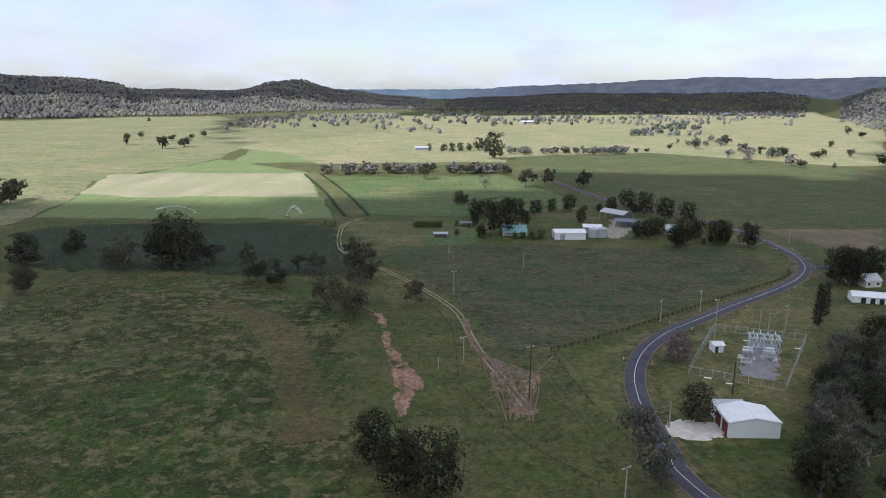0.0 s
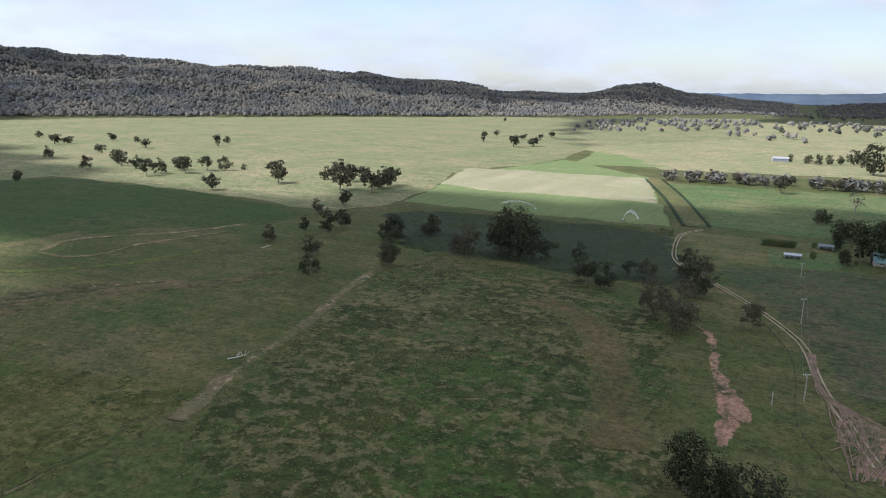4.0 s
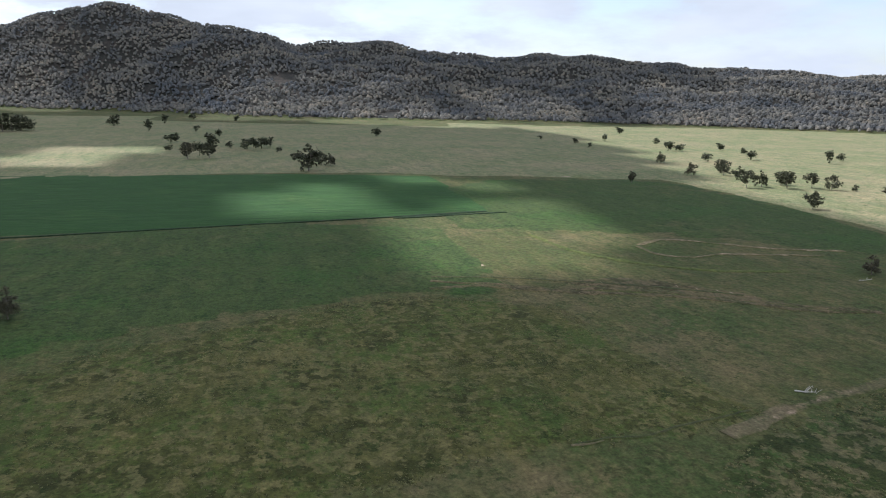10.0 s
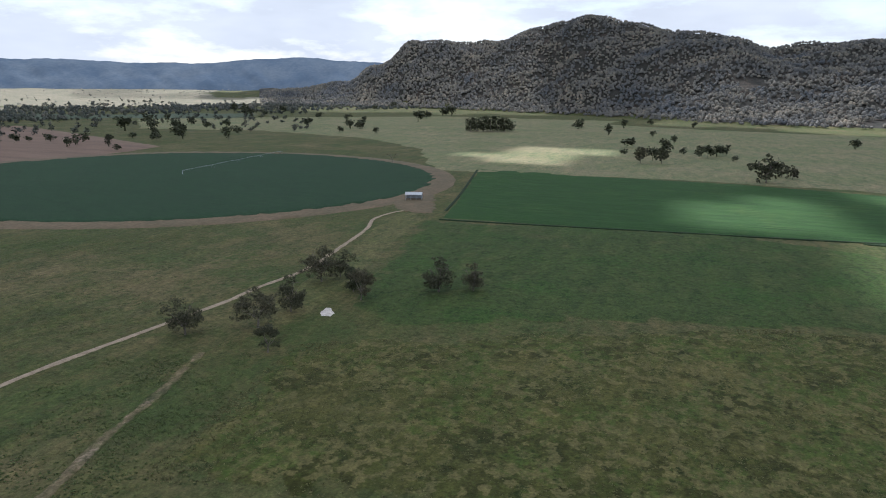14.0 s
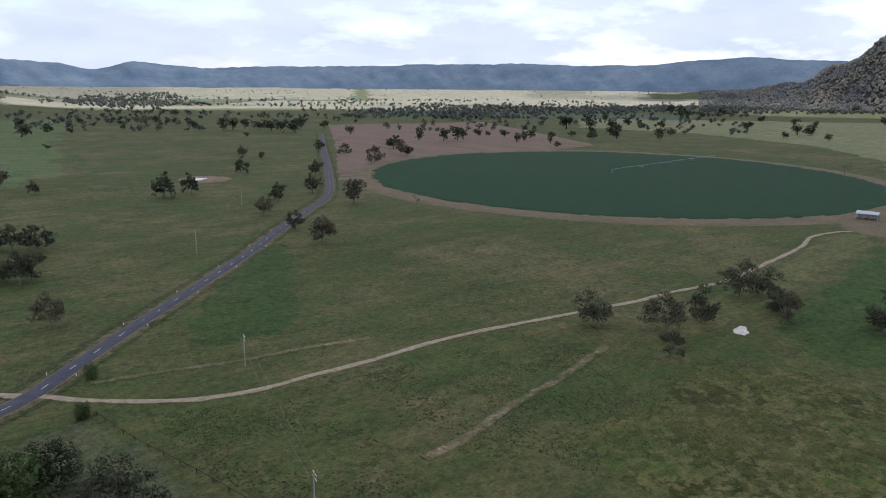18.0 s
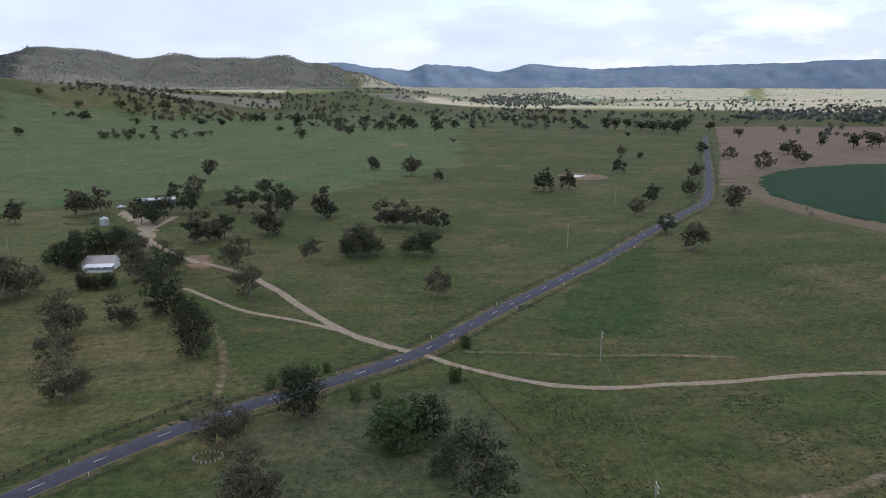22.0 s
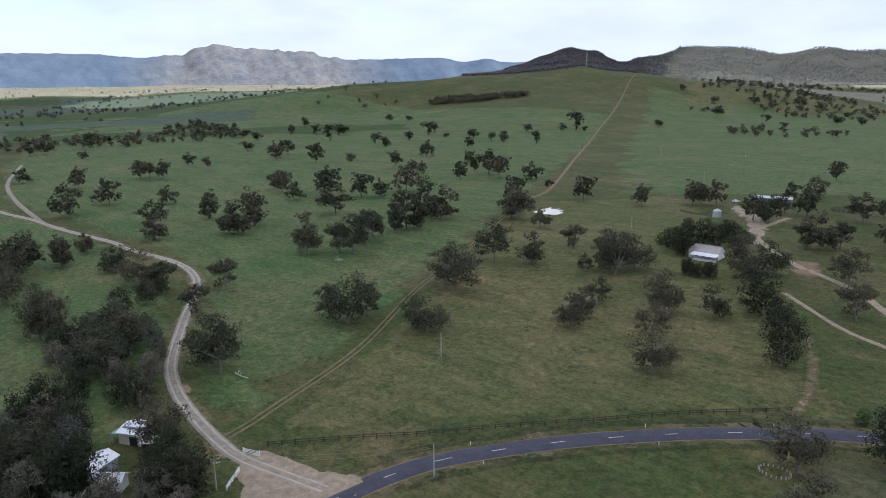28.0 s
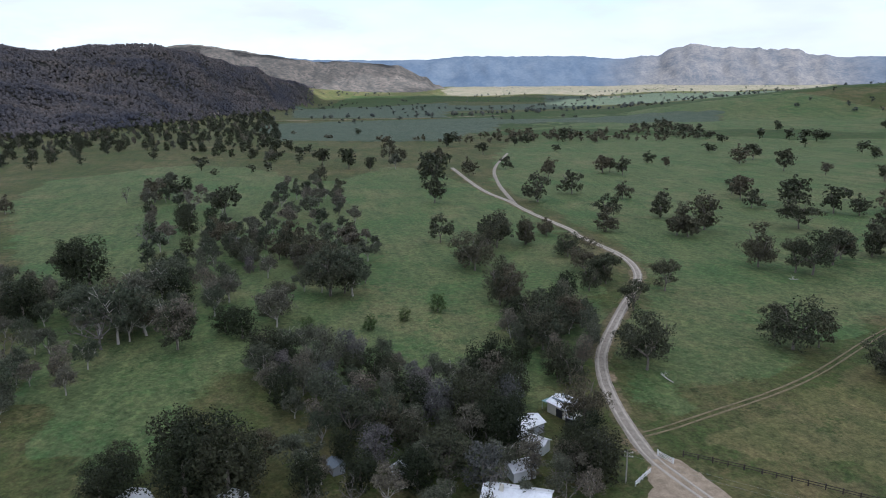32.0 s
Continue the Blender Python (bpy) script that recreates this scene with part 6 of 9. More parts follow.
for spot in [(-117.9, -1229.2, 19.3), (-144.6, -1143.9, 16.6), (-168.9, -1118.3, 11.5), (-226.5, -1391, 14.3), (-258, -1196.2, 10.9),
    (-347.2, -1349.5, 14.6), (-358.6, -1173.2, 14.8), (-387.2, -1301, 14.3), (-374.5, -1076.5, 20.9), (-397.4, -1100.7, 21.5),
    (-425.5, -1123.4, 20.2), (-435.2, -1084.5, 18), (-440.4, -1049.6, 22.8), (-440.7, -1005.8, 20.3), (-457.9, -1001.7, 22.1),
    (-508.2, -1088.5, 20.4)]:
    plant("e", *spot)
for spot in [(-27.8, -191.3, 4.1), (-21.9, -168.7, 3.7), (11.9, -178.5, 2.5)]:
    plant("s", *spot)
for spot in [(-247.6, -364, 7.8)]:
    plant("b", *spot)
for spot in [(16.5, -153.1, 11.7), (-11.4, -138.9, 9.5), (119.5, -294, 12.3), (119.7, -315.2, 11.8), (114.4, -315.2, 10.5), (107.4, -265.3, 5.4),
    (98.4, -265.5, 5.4), (103.7, -264.6, 4.9), (127.8, -299.1, 10), (67.9, -232.1, 12.1), (49.6, -192.7, 14.7), (56.7, -214.8, 11.3)]:
    plant("d", *spot)
for spot in [(30.8, -139.3, 13), (22.3, -115.1, 13.4), (-17.8, -113.5, 16.8), (-14.3, -125.5, 7.7), (126.5, -243.8, 18.8), (125.9, -258.7, 15.4),
    (134.3, -250.9, 17.2), (140.1, -243.5, 7.3), (115, -210.6, 9.2), (109.1, -182.7, 11.5), (111.5, -193.4, 10.3), (92.6, -214, 14.1),
    (87.2, -194.2, 10.4), (73.7, -166.6, 12.3), (101.5, -231.2, 10), (77.9, -220, 11.5), (87.9, -275.6, 16.3), (77.5, -259.6, 13.3),
    (79.8, -284.7, 14.4), (99, -304.2, 12.7), (191, -397.7, 13.6), (167.9, -419.9, 15.4), (161.1, -415.9, 13.5), (157.4, -430, 15.7),
    (229.6, -395, 16.2), (122.9, -392.2, 14.4), (113.3, -387.2, 12.6), (117.3, -420.2, 11.9), (126.6, -476.6, 11.5), (103.5, -420.7, 15.3)]:
    plant("e", *spot)
for spot in [(115.8, -489.6, 14.2), (125.9, -581.7, 16.2), (82.9, -339.5, 11.2), (75.8, -339.6, 16.8), (70.1, -346.4, 12.8), (75.9, -421.6, 15.4),
    (67.9, -477.1, 13.4), (51, -402.7, 19.6), (49.4, -354, 17.4), (48.1, -422, 13.6), (70.4, -442.6, 10.7), (54.3, -289.9, 13.4),
    (42.9, -245.7, 12.6), (24.1, -397.6, 19.4), (24.8, -300.9, 10), (4.7, -301.9, 15.1), (9.9, -306.9, 10.2), (-7.9, -615.8, 10.7),
    (535.9, -894.1, 25.4), (541.2, -866.5, 13.7), (510.5, -874.9, 11), (458.5, -998.4, 15.7), (478.1, -1270.8, 23.7), (540.2, -1423.7, 15.5),
    (627, -1468.3, 13.7), (475.3, -1470, 18.3), (382.5, -1241.8, 13.5), (431.2, -1640.3, 15.2), (319.5, -1123.5, 12.3), (281.8, -1260.7, 19.6)]:
    plant("e", *spot)
for spot in [(247.2, -1264.8, 17.7), (202.4, -1338.9, 20.8), (194.5, -1397.9, 19.5), (113.3, -1219.6, 26.5), (83.2, -923.9, 15.9),
    (129.9, -1109.7, 12.1), (43.1, -1216.9, 11.3), (163.9, -274.8, 11.6)]:
    plant("e", *spot)
for spot in [(-5.7, -135.2, 11.8), (-2.3, -136.3, 9.4), (25.5, -169.1, 3.9), (12, -177.6, 2.6), (-21.4, -167.9, 3.7), (-27.3, -191.1, 3.8),
    (3.9, -159.3, 4.2), (-1, -161, 3.6), (136, -306.4, 6.1)]:
    plant("s", *spot)
for spot in [(335.7, -100.5, 14.8), (330, -93.2, 12), (322.3, -110.8, 12.3), (441.7, -160.4, 20), (558.5, -211.6, 16.8), (469.1, -195.9, 17.6),
    (298.3, -123.6, 9.7), (334.9, -126.8, 7.8), (375.2, -178.3, 14), (338.1, -161.3, 14.1), (437.8, -219.8, 12.4), (573.2, -267.1, 17.5),
    (577.7, -276.6, 14), (558.4, -279.2, 16.1), (639.7, -347.1, 12.9), (602.5, -345.4, 10.4), (367.3, -209.1, 16.2), (315.5, -195.7, 17.4),
    (328.9, -213.3, 20), (320.2, -192, 14.5), (720.4, -465.7, 15.5), (824.6, -551, 16.4), (416, -295, 17.8), (437.5, -303, 12.4),
    (383.2, -280.4, 12.6), (613, -430.5, 19.5), (641.9, -466, 18.2), (860.9, -632.2, 16.2), (971.4, -743.4, 16.7), (831.1, -655.7, 17.8)]:
    plant("e", *spot)
for spot in [(744.3, -610.6, 22.2), (803.6, -675.6, 19.4), (794.9, -681.2, 16.1), (546, -428.9, 21.5), (509.4, -440.5, 11.6), (384, -310.1, 19.5),
    (319.7, -263.8, 18.2), (355.8, -316.6, 17), (345, -324.8, 13.2), (463.5, -455.6, 14.3), (422.9, -436.1, 10.6), (409.2, -432.3, 11.3),
    (348.5, -353.1, 19.8), (256.5, -259.2, 20.8), (268.6, -290.1, 22.4), (257.6, -287.5, 18.8), (251.7, -262.8, 14.8), (256.2, -250.5, 11.7),
    (919.6, -892.9, 15.8), (877.6, -900.7, 13.6), (659.4, -614.1, 15.4), (610.5, -584, 14.5), (650.1, -666.3, 14.5), (685.6, -741.1, 18.8),
    (703.7, -775.5, 17.9), (497, -534, 17.2), (634.6, -722.1, 9), (601.5, -739.7, 16.3), (523.8, -633.7, 16.7), (420, -509.7, 12.5)]:
    plant("e", *spot)
for spot in [(558.5, -723.8, 12.8), (535.9, -721.5, 15.4), (576.5, -832.3, 14), (489.9, -725.8, 16.3), (354.6, -419.8, 15.3), (378.3, -466.7, 14.2),
    (357.3, -459.5, 20.7), (333.3, -443.2, 19.7), (310.2, -452.8, 14.7), (223.9, -313.6, 18.7), (231.3, -318.5, 15.9), (259.1, -359.6, 17.7),
    (253.4, -191.4, 19.4), (242, -200.2, 15.4), (236.9, -204.2, 18), (248.6, -223.7, 16.4), (255.7, -234, 14.1), (162.9, -189.2, 18.1),
    (172.8, -195.7, 13.3), (140.7, -149.8, 12.7), (146.2, -151.8, 9.3), (176.9, -231.5, 18.2), (161.6, -237.7, 14.3), (201.3, -302.3, 10.3),
    (276.1, -424.5, 7.2), (230.8, -135.2, 13), (163.3, -91.8, 16.1), (172.9, -94.1, 13.3), (211.6, -112.6, 11.6), (247.6, -116.9, 10.7)]:
    plant("e", *spot)
for spot in [(237.3, -107.5, 12.2), (269.7, -118.7, 13.5), (245.9, -118.2, 12.8), (227.2, -71.9, 14.3), (247.3, -75.6, 13.3), (200.2, -71.1, 13.2),
    (189.6, -69.8, 14.4), (198.8, -83.5, 12), (159.8, -68.1, 10.2), (137.2, -62.2, 13.3)]:
    plant("e", *spot)
for spot in [(161.7, -44.7, 12), (163.5, -50.1, 12.3), (149.8, -48.5, 10.4),
    (142.8, -37.3, 12.1), (123.4, -56.4, 9.9), (115.3, -55.5, 7.2)]:
    plant("d", *spot)
for spot in [(172.8, -69.9, 9.1)]:
    plant("b", *spot)
for spot in [(249.1, 92.3, 17.3), (254.6, 89.7, 13.7), (298, 88.8, 16), (235.2, 58.3, 16.9), (274.3, 55.6, 10.8), (227.3, 49, 14.7),
    (208.8, 36.1, 13.9), (476.5, 175.3, 12), (501.1, 91.9, 16.9), (511.6, 84.4, 15.4), (434.9, 40.5, 20.2), (375.7, 41.5, 11.7),
    (315.9, 23.7, 16.4), (346.8, 33.4, 13.6), (310.1, 21, 12.4), (317.7, 7.7, 12.8), (339.8, 1.2, 13.7), (304.4, -3.3, 14.9),
    (293.3, -7.8, 16.9), (333.8, -25.6, 13.7), (253.9, -11.5, 19.2), (256.3, -16.9, 15.1), (228.7, 7.7, 13.5), (237.5, 5.9, 11.9),
    (276.8, -73.1, 18), (287, -73.2, 14.8), (335.6, -71, 14.1), (228.8, -69.8, 15.4), (241.2, -77.9, 12.9), (316, -94.6, 17.6)]:
    plant("e", *spot)
for spot in [(306, -86.2, 13.1), (318.2, -109.7, 13.8), (340.8, -128.3, 8.8), (291.1, -120.7, 11.6), (206.2, -73.5, 8.5), (184.2, -69.4, 12.1),
    (192.3, -76, 10.8), (200.7, -85, 14), (1138.8, -107.9, 12.3), (703, -30.4, 19.1), (592, -23.2, 13.9), (669.3, -53.2, 21),
    (648.7, -70.8, 14.3), (510.1, -33.3, 12.1), (872.4, 16.6, 19.9), (827.6, -9.4, 14), (847.7, -21.5, 13), (747.3, -103.1, 21.2),
    (729.8, -115, 12.7), (454.9, -92.5, 18.6), (533.9, -107.9, 26), (605.4, -115.8, 19.5), (643.6, -134, 20.7), (587.9, -149.9, 16.3),
    (765, -211.4, 15.5), (874.8, -200.7, 21), (893.5, -197.5, 17.8), (626.3, -195, 12.4), (774.4, -302.8, 10.3), (876.9, -354.4, 21.8)]:
    plant("e", *spot)
for spot in [(873, -298.2, 17.9), (863.2, -279.7, 15.5), (121.7, -26.5, 11.4), (139.8, -19, 11), (142, -9.3, 12.3), (136.3, 8.7, 7.8)]:
    plant("e", *spot)
for spot in [(214.4, 17.8, 9.9), (221.1, 23.4, 8.3), (133.4, 25, 13.7), (127.7, 18, 14.7), (134.8, 21.9, 11.4), (128.6, 12.8, 9.9), (131.6, 39.1, 7.2),
    (135.9, 36, 7.4), (251.5, 76.3, 11.8), (129.6, -41.8, 10.7), (133, -37.7, 9.5), (113.2, -55, 11.2), (118, -52.3, 10.2), (121.8, 0.5, 8.6),
    (121.5, -9.7, 7.5), (119.1, -20.3, 8.7), (292, 80.9, 18), (298, 88.8, 16), (242.3, 88.4, 15), (123.1, 22.6, 13.1), (121.2, 14.4, 14.3),
    (125.6, 33.9, 9.4), (124.7, 37.5, 8.1), (273, 50.3, 8.7)]:
    plant("d", *spot)
for spot in [(218.1, 54.6, 19.4), (224.8, 61, 18), (224.2, 47.6, 16.4), (208.8, 36.1, 16.5), (246.5, 55.3, 16.7), (257.9, 47.9, 16.5),
    (237.8, 69.2, 15), (222.8, 7.6, 14.1), (253.9, -11.5, 19.2), (251.8, -19.7, 17.1), (655.1, -95.5, 15.6)]:
    plant("g", *spot)
for spot in [(214.1, 58.5, 17.3), (505.7, 110.8, 11.3), (361.9, 72.3, 12.5), (450.3, 61.9, 17.2), (198.7, -6.6, 8.7)]:
    plant("b", *spot)
for spot in [(213, -21.7, 5.2), (219.7, -33.9, 4.6), (226.5, -46.7, 6.8), (214.9, -2.1, 5.5)]:
    plant("s", *spot)

for spot in [(120.2, -290.9, 8), (105.4, -263.2, 7), (100.2, -262.3, 5.5), (96.5, -265, 6), (108.5, -321.1, 10), (116.2, -335.7, 9), (133.5, -329.9, 9)]:
    plant("d", *spot)

for spot in [(167, -140.3, 17.0), (176.5, -141.1, 11.6), (166.9, -148.9, 11.6)]:
    plant("e", *spot)

# garden trees and clipped bushes of the homestead
for spot in [(10.3, 467.5, 9.4), (15, 472, 5.9), (19.8, 421.8, 10.5), (25.2, 420.2, 11.1), (30.8, 431.8, 6.8), (31, 371, 18.1), (40.4, 428, 10.9),
    (45, 425.8, 10.5), (57.6, 431.7, 8.4), (68.5, 438.1, 8.4), (80.7, 444.7, 9.8), (80.3, 402.3, 8.5), (99.5, 442.7, 5.1), (106.2, 438.8, 9.6),
    (120.3, 454.8, 12), (120.2, 437.6, 6.1), (126, 434, 13.3), (134.2, 419, 12.1), (144.7, 410.4, 11.2), (46.9, 398.5, 8.2), (18, 394.9, 7.7),
    (20.1, 360.4, 7.1), (103.2, 362.4, 8.7), (109.2, 362.6, 9.6), (116.8, 373.1, 8.3), (117.9, 339.2, 13.5), (132, 359.4, 11.1),
    (137.3, 346, 12.3), (143.2, 350.1, 11.5), (153.5, 343.7, 11.3), (116.7, 344.2, 10.4)]:
    plant("d", *spot)
for spot in [(24.7, 363.4, 2.3), (37.8, 359.3, 3.9), (41.9, 359.2, 4), (46.4, 359.4, 4.5), (50.7, 358.1, 5.4), (7.1, 367.4, 3.7), (7.6, 394.4, 3.1),
    (90.8, 444.6, 4.1), (147.4, 385.4, 3.3), (132.4, 348.3, 3.6), (-15.5, 388.7, 3.6), (-13.6, 388.8, 3.9), (-11.7, 388.9, 3.9),
    (-9.8, 388.9, 3.6), (-7.8, 388.9, 3.6), (-5.9, 389, 3.6), (-4, 389, 3.7), (-2.1, 389, 4)]:
    plant("s", *spot)


# ---- woodland filled in between the single trees ----
def fill_wood(poly, spacing, low, high, kinds, seed):
    rnd = random.Random(seed)
    xs, ys = [p[0] for p in poly], [p[1] for p in poly]
    done = []
    for _ in range(4000):
        x, y = rnd.uniform(min(xs), max(xs)), rnd.uniform(min(ys), max(ys))
        if inside(x, y, poly) and all(math.dist((x, y), q) > spacing for q in done):
            done.append((x, y))
            plant(rnd.choice(kinds), x, y, rnd.uniform(low, high))


fill_wood([(195, 16.6), (200.8, 2.4), (187.5, -16.4), (164.4, -31.5), (163.3, -52.4), (149.6, -52.4), (131.9, -42.5), (134.9, -18.3), (141.1, -1.9),
    (169.9, 8.3)], 5.8, 7, 11, "ooggwd", 1)
fill_wood([(132.7, 3), (134.9, -18.3), (131.4, -44.9), (118.5, -59.9), (105.4, -51.4), (107.7, -29.6), (116.4, 1.1)], 6, 5, 10, "ogdbgw", 2)
fill_wood([(211.3, 84.9), (228.6, 76.7), (249.7, 68.7), (289.2, 50.7), (373.1, 29.9), (342.1, 12), (239.5, 26.7), (211.4, 46.9), (181.5, 58.8),
    (171.5, 70.9)], 13, 7, 12, "gogbgw", 3)
fill_wood([(567.8, 12.4), (575.8, -18.8), (425.6, -33.5), (318.6, -37.5), (261.9, -26.1), (258.9, -6.5), (305.6, 1.5), (401.6, 16.3)], 15, 7, 13, "ggo", 7)
fill_wood([(238.1, 94.4), (305, 118), (300.7, 100), (252.4, 80.1), (234.8, 80.2), (165.2, 68.6), (206.5, 83.3), (203.1, 69.2), (184.9, 58.4)], 9, 7, 11, "go", 8)
fill_wood([(215.8, -68.8), (232.4, -96.5), (184.9, -86), (162.7, -76.6), (163.3, -62.6), (177.4, -57.8)], 8, 7, 11, "ogod", 9)
fill_wood([(233.8, 50.3), (557.7, 105.8), (613, 92.8), (400.3, 27.2), (323.6, 0.8), (258.6, -3.6), (227.8, 12.6), (261.9, 34.9)], 17, 8, 13, "gogd", 10)
fill_wood([(764.7, 280.4), (1205.7, 435.6), (1438.9, 325.1), (1746.7, 233), (2191.7, 67), (1188.2, 12), (743.3, 20.5), (815.3, 71), (958.2, 186.1),
    (800.1, 228.7)], 20, 7, 13, "od", 4)
fill_wood([(88.4, 155.4), (110.4, 188.2), (140.8, 210.6), (83.3, 117), (65.4, 116.7), (77.3, 135.4)], 7.2, 7, 12, "ogoodg", 5)


# ---- forest on the hills and far timber: too many to count ----
def forest_kit(seed, blades):
    """A crown one metre tall as arrays: far off, uneven lumps of leafage; nearer, lobes of leaf sprays."""
    rnd = random.Random(seed)
    v, f = [], []
    if blades <= 40:
        # one or two lopsided lumps, each a cap over two ragged rings
        for q in range(1 if blades < 12 else 2):
            ox, oy, oz, w = (0.0, 0.0, 0.0, 1.0) if q == 0 else (rnd.uniform(-0.3, 0.3), rnd.uniform(-0.3, 0.3), -0.14, 0.72)
            i = len(v)
            v.append(Vector((ox + rnd.uniform(-0.12, 0.12), oy + rnd.uniform(-0.12, 0.12), rnd.uniform(0.92, 1.05) + oz)))
            for ring, (z, rad) in enumerate(((0.74, 0.34), (0.36, 0.36))):
                for k in range(6):
                    a = k * 1.0472 + ring * 0.5 + rnd.uniform(-0.3, 0.3)
                    d = rad * w * rnd.uniform(0.62, 1.25)
                    v.append(Vector((ox + math.cos(a) * d, oy + math.sin(a) * d, oz + z + rnd.uniform(-0.12, 0.12))))
            for k in range(6):
                p = (k + 1) % 6
                f += [(i, i + 1 + k, i + 1 + p, i + 1 + p), (i + 1 + k, i + 7 + k, i + 7 + p, i + 1 + p)]
        count, near = max(5, blades // 3), False
    else:
        count, near = blades, True
    lobes = [(rnd.uniform(0, 6.283), rnd.uniform(0.06, 0.30), rnd.uniform(0.30, 0.76), rnd.uniform(0.19, 0.29)) for _ in range(7)]
    for k in range(count):
        if near:
            a, w, z, r = lobes[k % 7]
            d = Vector((rnd.gauss(0, 1), rnd.gauss(0, 1), rnd.gauss(0.2, 0.8))).normalized() * r * rnd.uniform(0.3, 1)
            c = Vector((math.cos(a) * w, math.sin(a) * w, z)) + d
        else:
            a, z = rnd.uniform(0, 6.283), rnd.uniform(0.4, 0.95)
            w = 0.4 * math.sqrt(max(0.1, 1 - ((z - 0.55) / 0.5) ** 2)) * rnd.uniform(0.7, 1.1)
            c = Vector((math.cos(a) * w, math.sin(a) * w, z))
        size = (13 / blades) ** 0.36 if near else 0.7
        s = Vector((rnd.uniform(-1, 1), rnd.uniform(-1, 1), rnd.uniform(-0.5, 0.5))).normalized() * rnd.uniform(0.13, 0.24) * size
        u = s.cross(Vector((rnd.uniform(-1, 1), rnd.uniform(-1, 1), rnd.uniform(-1, 1)))).normalized() * rnd.uniform(0.10, 0.2) * size
        i = len(v)
        v += [c - s, c + u, c + s, c - u]
        f.append((i, i + 1, i + 2, i + 3))
    i = len(v)
    v += [Vector((0.03, 0, 0)), Vector((-0.03, 0.02, 0)), Vector((-0.01, 0, 0.6)), Vector((0.02, 0.01, 0.6))]
    f.append((i, i + 1, i + 2, i + 3))
    return np.array([tuple(p) for p in v]), f


def forest(name, places, material, label, blades=12):
    """One mesh of many trees; places are rows of x, y, height."""
    kits = []
    for k in range(8):
        kv, kf = forest_kit(80 + k, blades)
        quads = np.array([q for q in kf if len(set(q)) == 4])
        tris = np.array([q[:3] for q in kf if len(set(q)) == 3]).reshape(-1, 3)
        kits.append((kv, quads, tris))
    rnd = np.random.default_rng(len(places))
    vs, fs, ts, base = [], [], [], 0
    for i, (x, y, h) in enumerate(places):
        kv, kf, kt = kits[i % 8]
        a = rnd.uniform(0, 6.283)
        w = h * (rnd.uniform(0.95, 1.3) if blades < 20 else rnd.uniform(0.95, 1.3))
        ca, sa = math.cos(a) * w, math.sin(a) * w
        q = np.stack([kv[:, 0] * ca - kv[:, 1] * sa + x, kv[:, 0] * sa + kv[:, 1] * ca + y, kv[:, 2] * h + ground(x, y) - 0.3], 1)
        vs.append(q)
        fs.append(kf + base)
        ts.append(kt + base)
        base += len(kv)
    v, f, t = np.concatenate(vs), np.concatenate(fs), np.concatenate(ts)
    me = bpy.data.meshes.new(name)
    me.vertices.add(len(v))
    me.vertices.foreach_set("co", v.ravel())
    me.loops.add(f.size + t.size)
    me.loops.foreach_set("vertex_index", np.concatenate([f.ravel(), t.ravel()]).astype(np.int32))
    me.polygons.add(len(f) + len(t))
    me.polygons.foreach_set("loop_start", np.concatenate([np.arange(0, f.size, 4), f.size + np.arange(0, t.size, 3)]).astype(np.int32))
    me.materials.append(material)
    if blades <= 40:
        me.polygons.foreach_set("use_smooth", [True] * len(me.polygons))
    me.update()
    me.validate()
    return tagged(new(name, me), label, "forest", kind="stuff")


def polar(az, r):
    return -r * math.sin(radians(az)), r * math.cos(radians(az))


def hill_forest(a0, a1, count, seed, edge=0.0, past=0.12, low=9, high=15):
    rnd = random.Random(seed)
    out = []
    while len(out) < count:
        az = rnd.uniform(a0, a1)
        foot, crest, _ = HILL_AT[int(az * 2) % 720]
        k = rnd.uniform(0, 1 + past)
        r = foot + edge + (crest - foot) * k
        thin = noise.noise((az * 0.25, r / 180, 3.0))
        if a0 == 177 and (noise.noise((az * 0.55, r / 130, 5.0)) < -0.3 or rnd.random() > 0.45 + 1.5 * k):
            continue
        if k < 0.03 and rnd.random() < 0.5 or thin < -0.6 or rnd.random() > min(1, (az - a0) / 3 + 0.25, (a1 - az) / 3 + 0.25) and (az - a0 < 2 or a1 - az < 2) and a0 not in (24, 70):
            continue
        out.append((*polar(az, r), rnd.uniform(low, high)))
    return out


forest("gum_trees", far_gums, M_LEAF, "spreading gums dotted over the farther paddocks", 200)
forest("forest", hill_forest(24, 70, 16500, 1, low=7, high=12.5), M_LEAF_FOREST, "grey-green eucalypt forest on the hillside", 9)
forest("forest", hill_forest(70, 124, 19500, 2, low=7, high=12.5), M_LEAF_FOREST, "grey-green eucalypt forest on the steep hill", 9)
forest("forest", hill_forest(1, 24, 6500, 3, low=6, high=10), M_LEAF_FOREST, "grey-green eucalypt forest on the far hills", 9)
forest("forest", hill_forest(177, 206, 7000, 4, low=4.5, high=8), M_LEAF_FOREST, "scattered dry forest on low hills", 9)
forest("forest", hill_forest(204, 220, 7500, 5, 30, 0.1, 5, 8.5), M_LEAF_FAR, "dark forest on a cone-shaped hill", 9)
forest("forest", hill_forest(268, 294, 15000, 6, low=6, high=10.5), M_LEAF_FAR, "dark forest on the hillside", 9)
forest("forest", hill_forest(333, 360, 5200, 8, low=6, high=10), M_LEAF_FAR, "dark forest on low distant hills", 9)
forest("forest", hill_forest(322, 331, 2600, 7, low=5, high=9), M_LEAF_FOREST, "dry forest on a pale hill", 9)


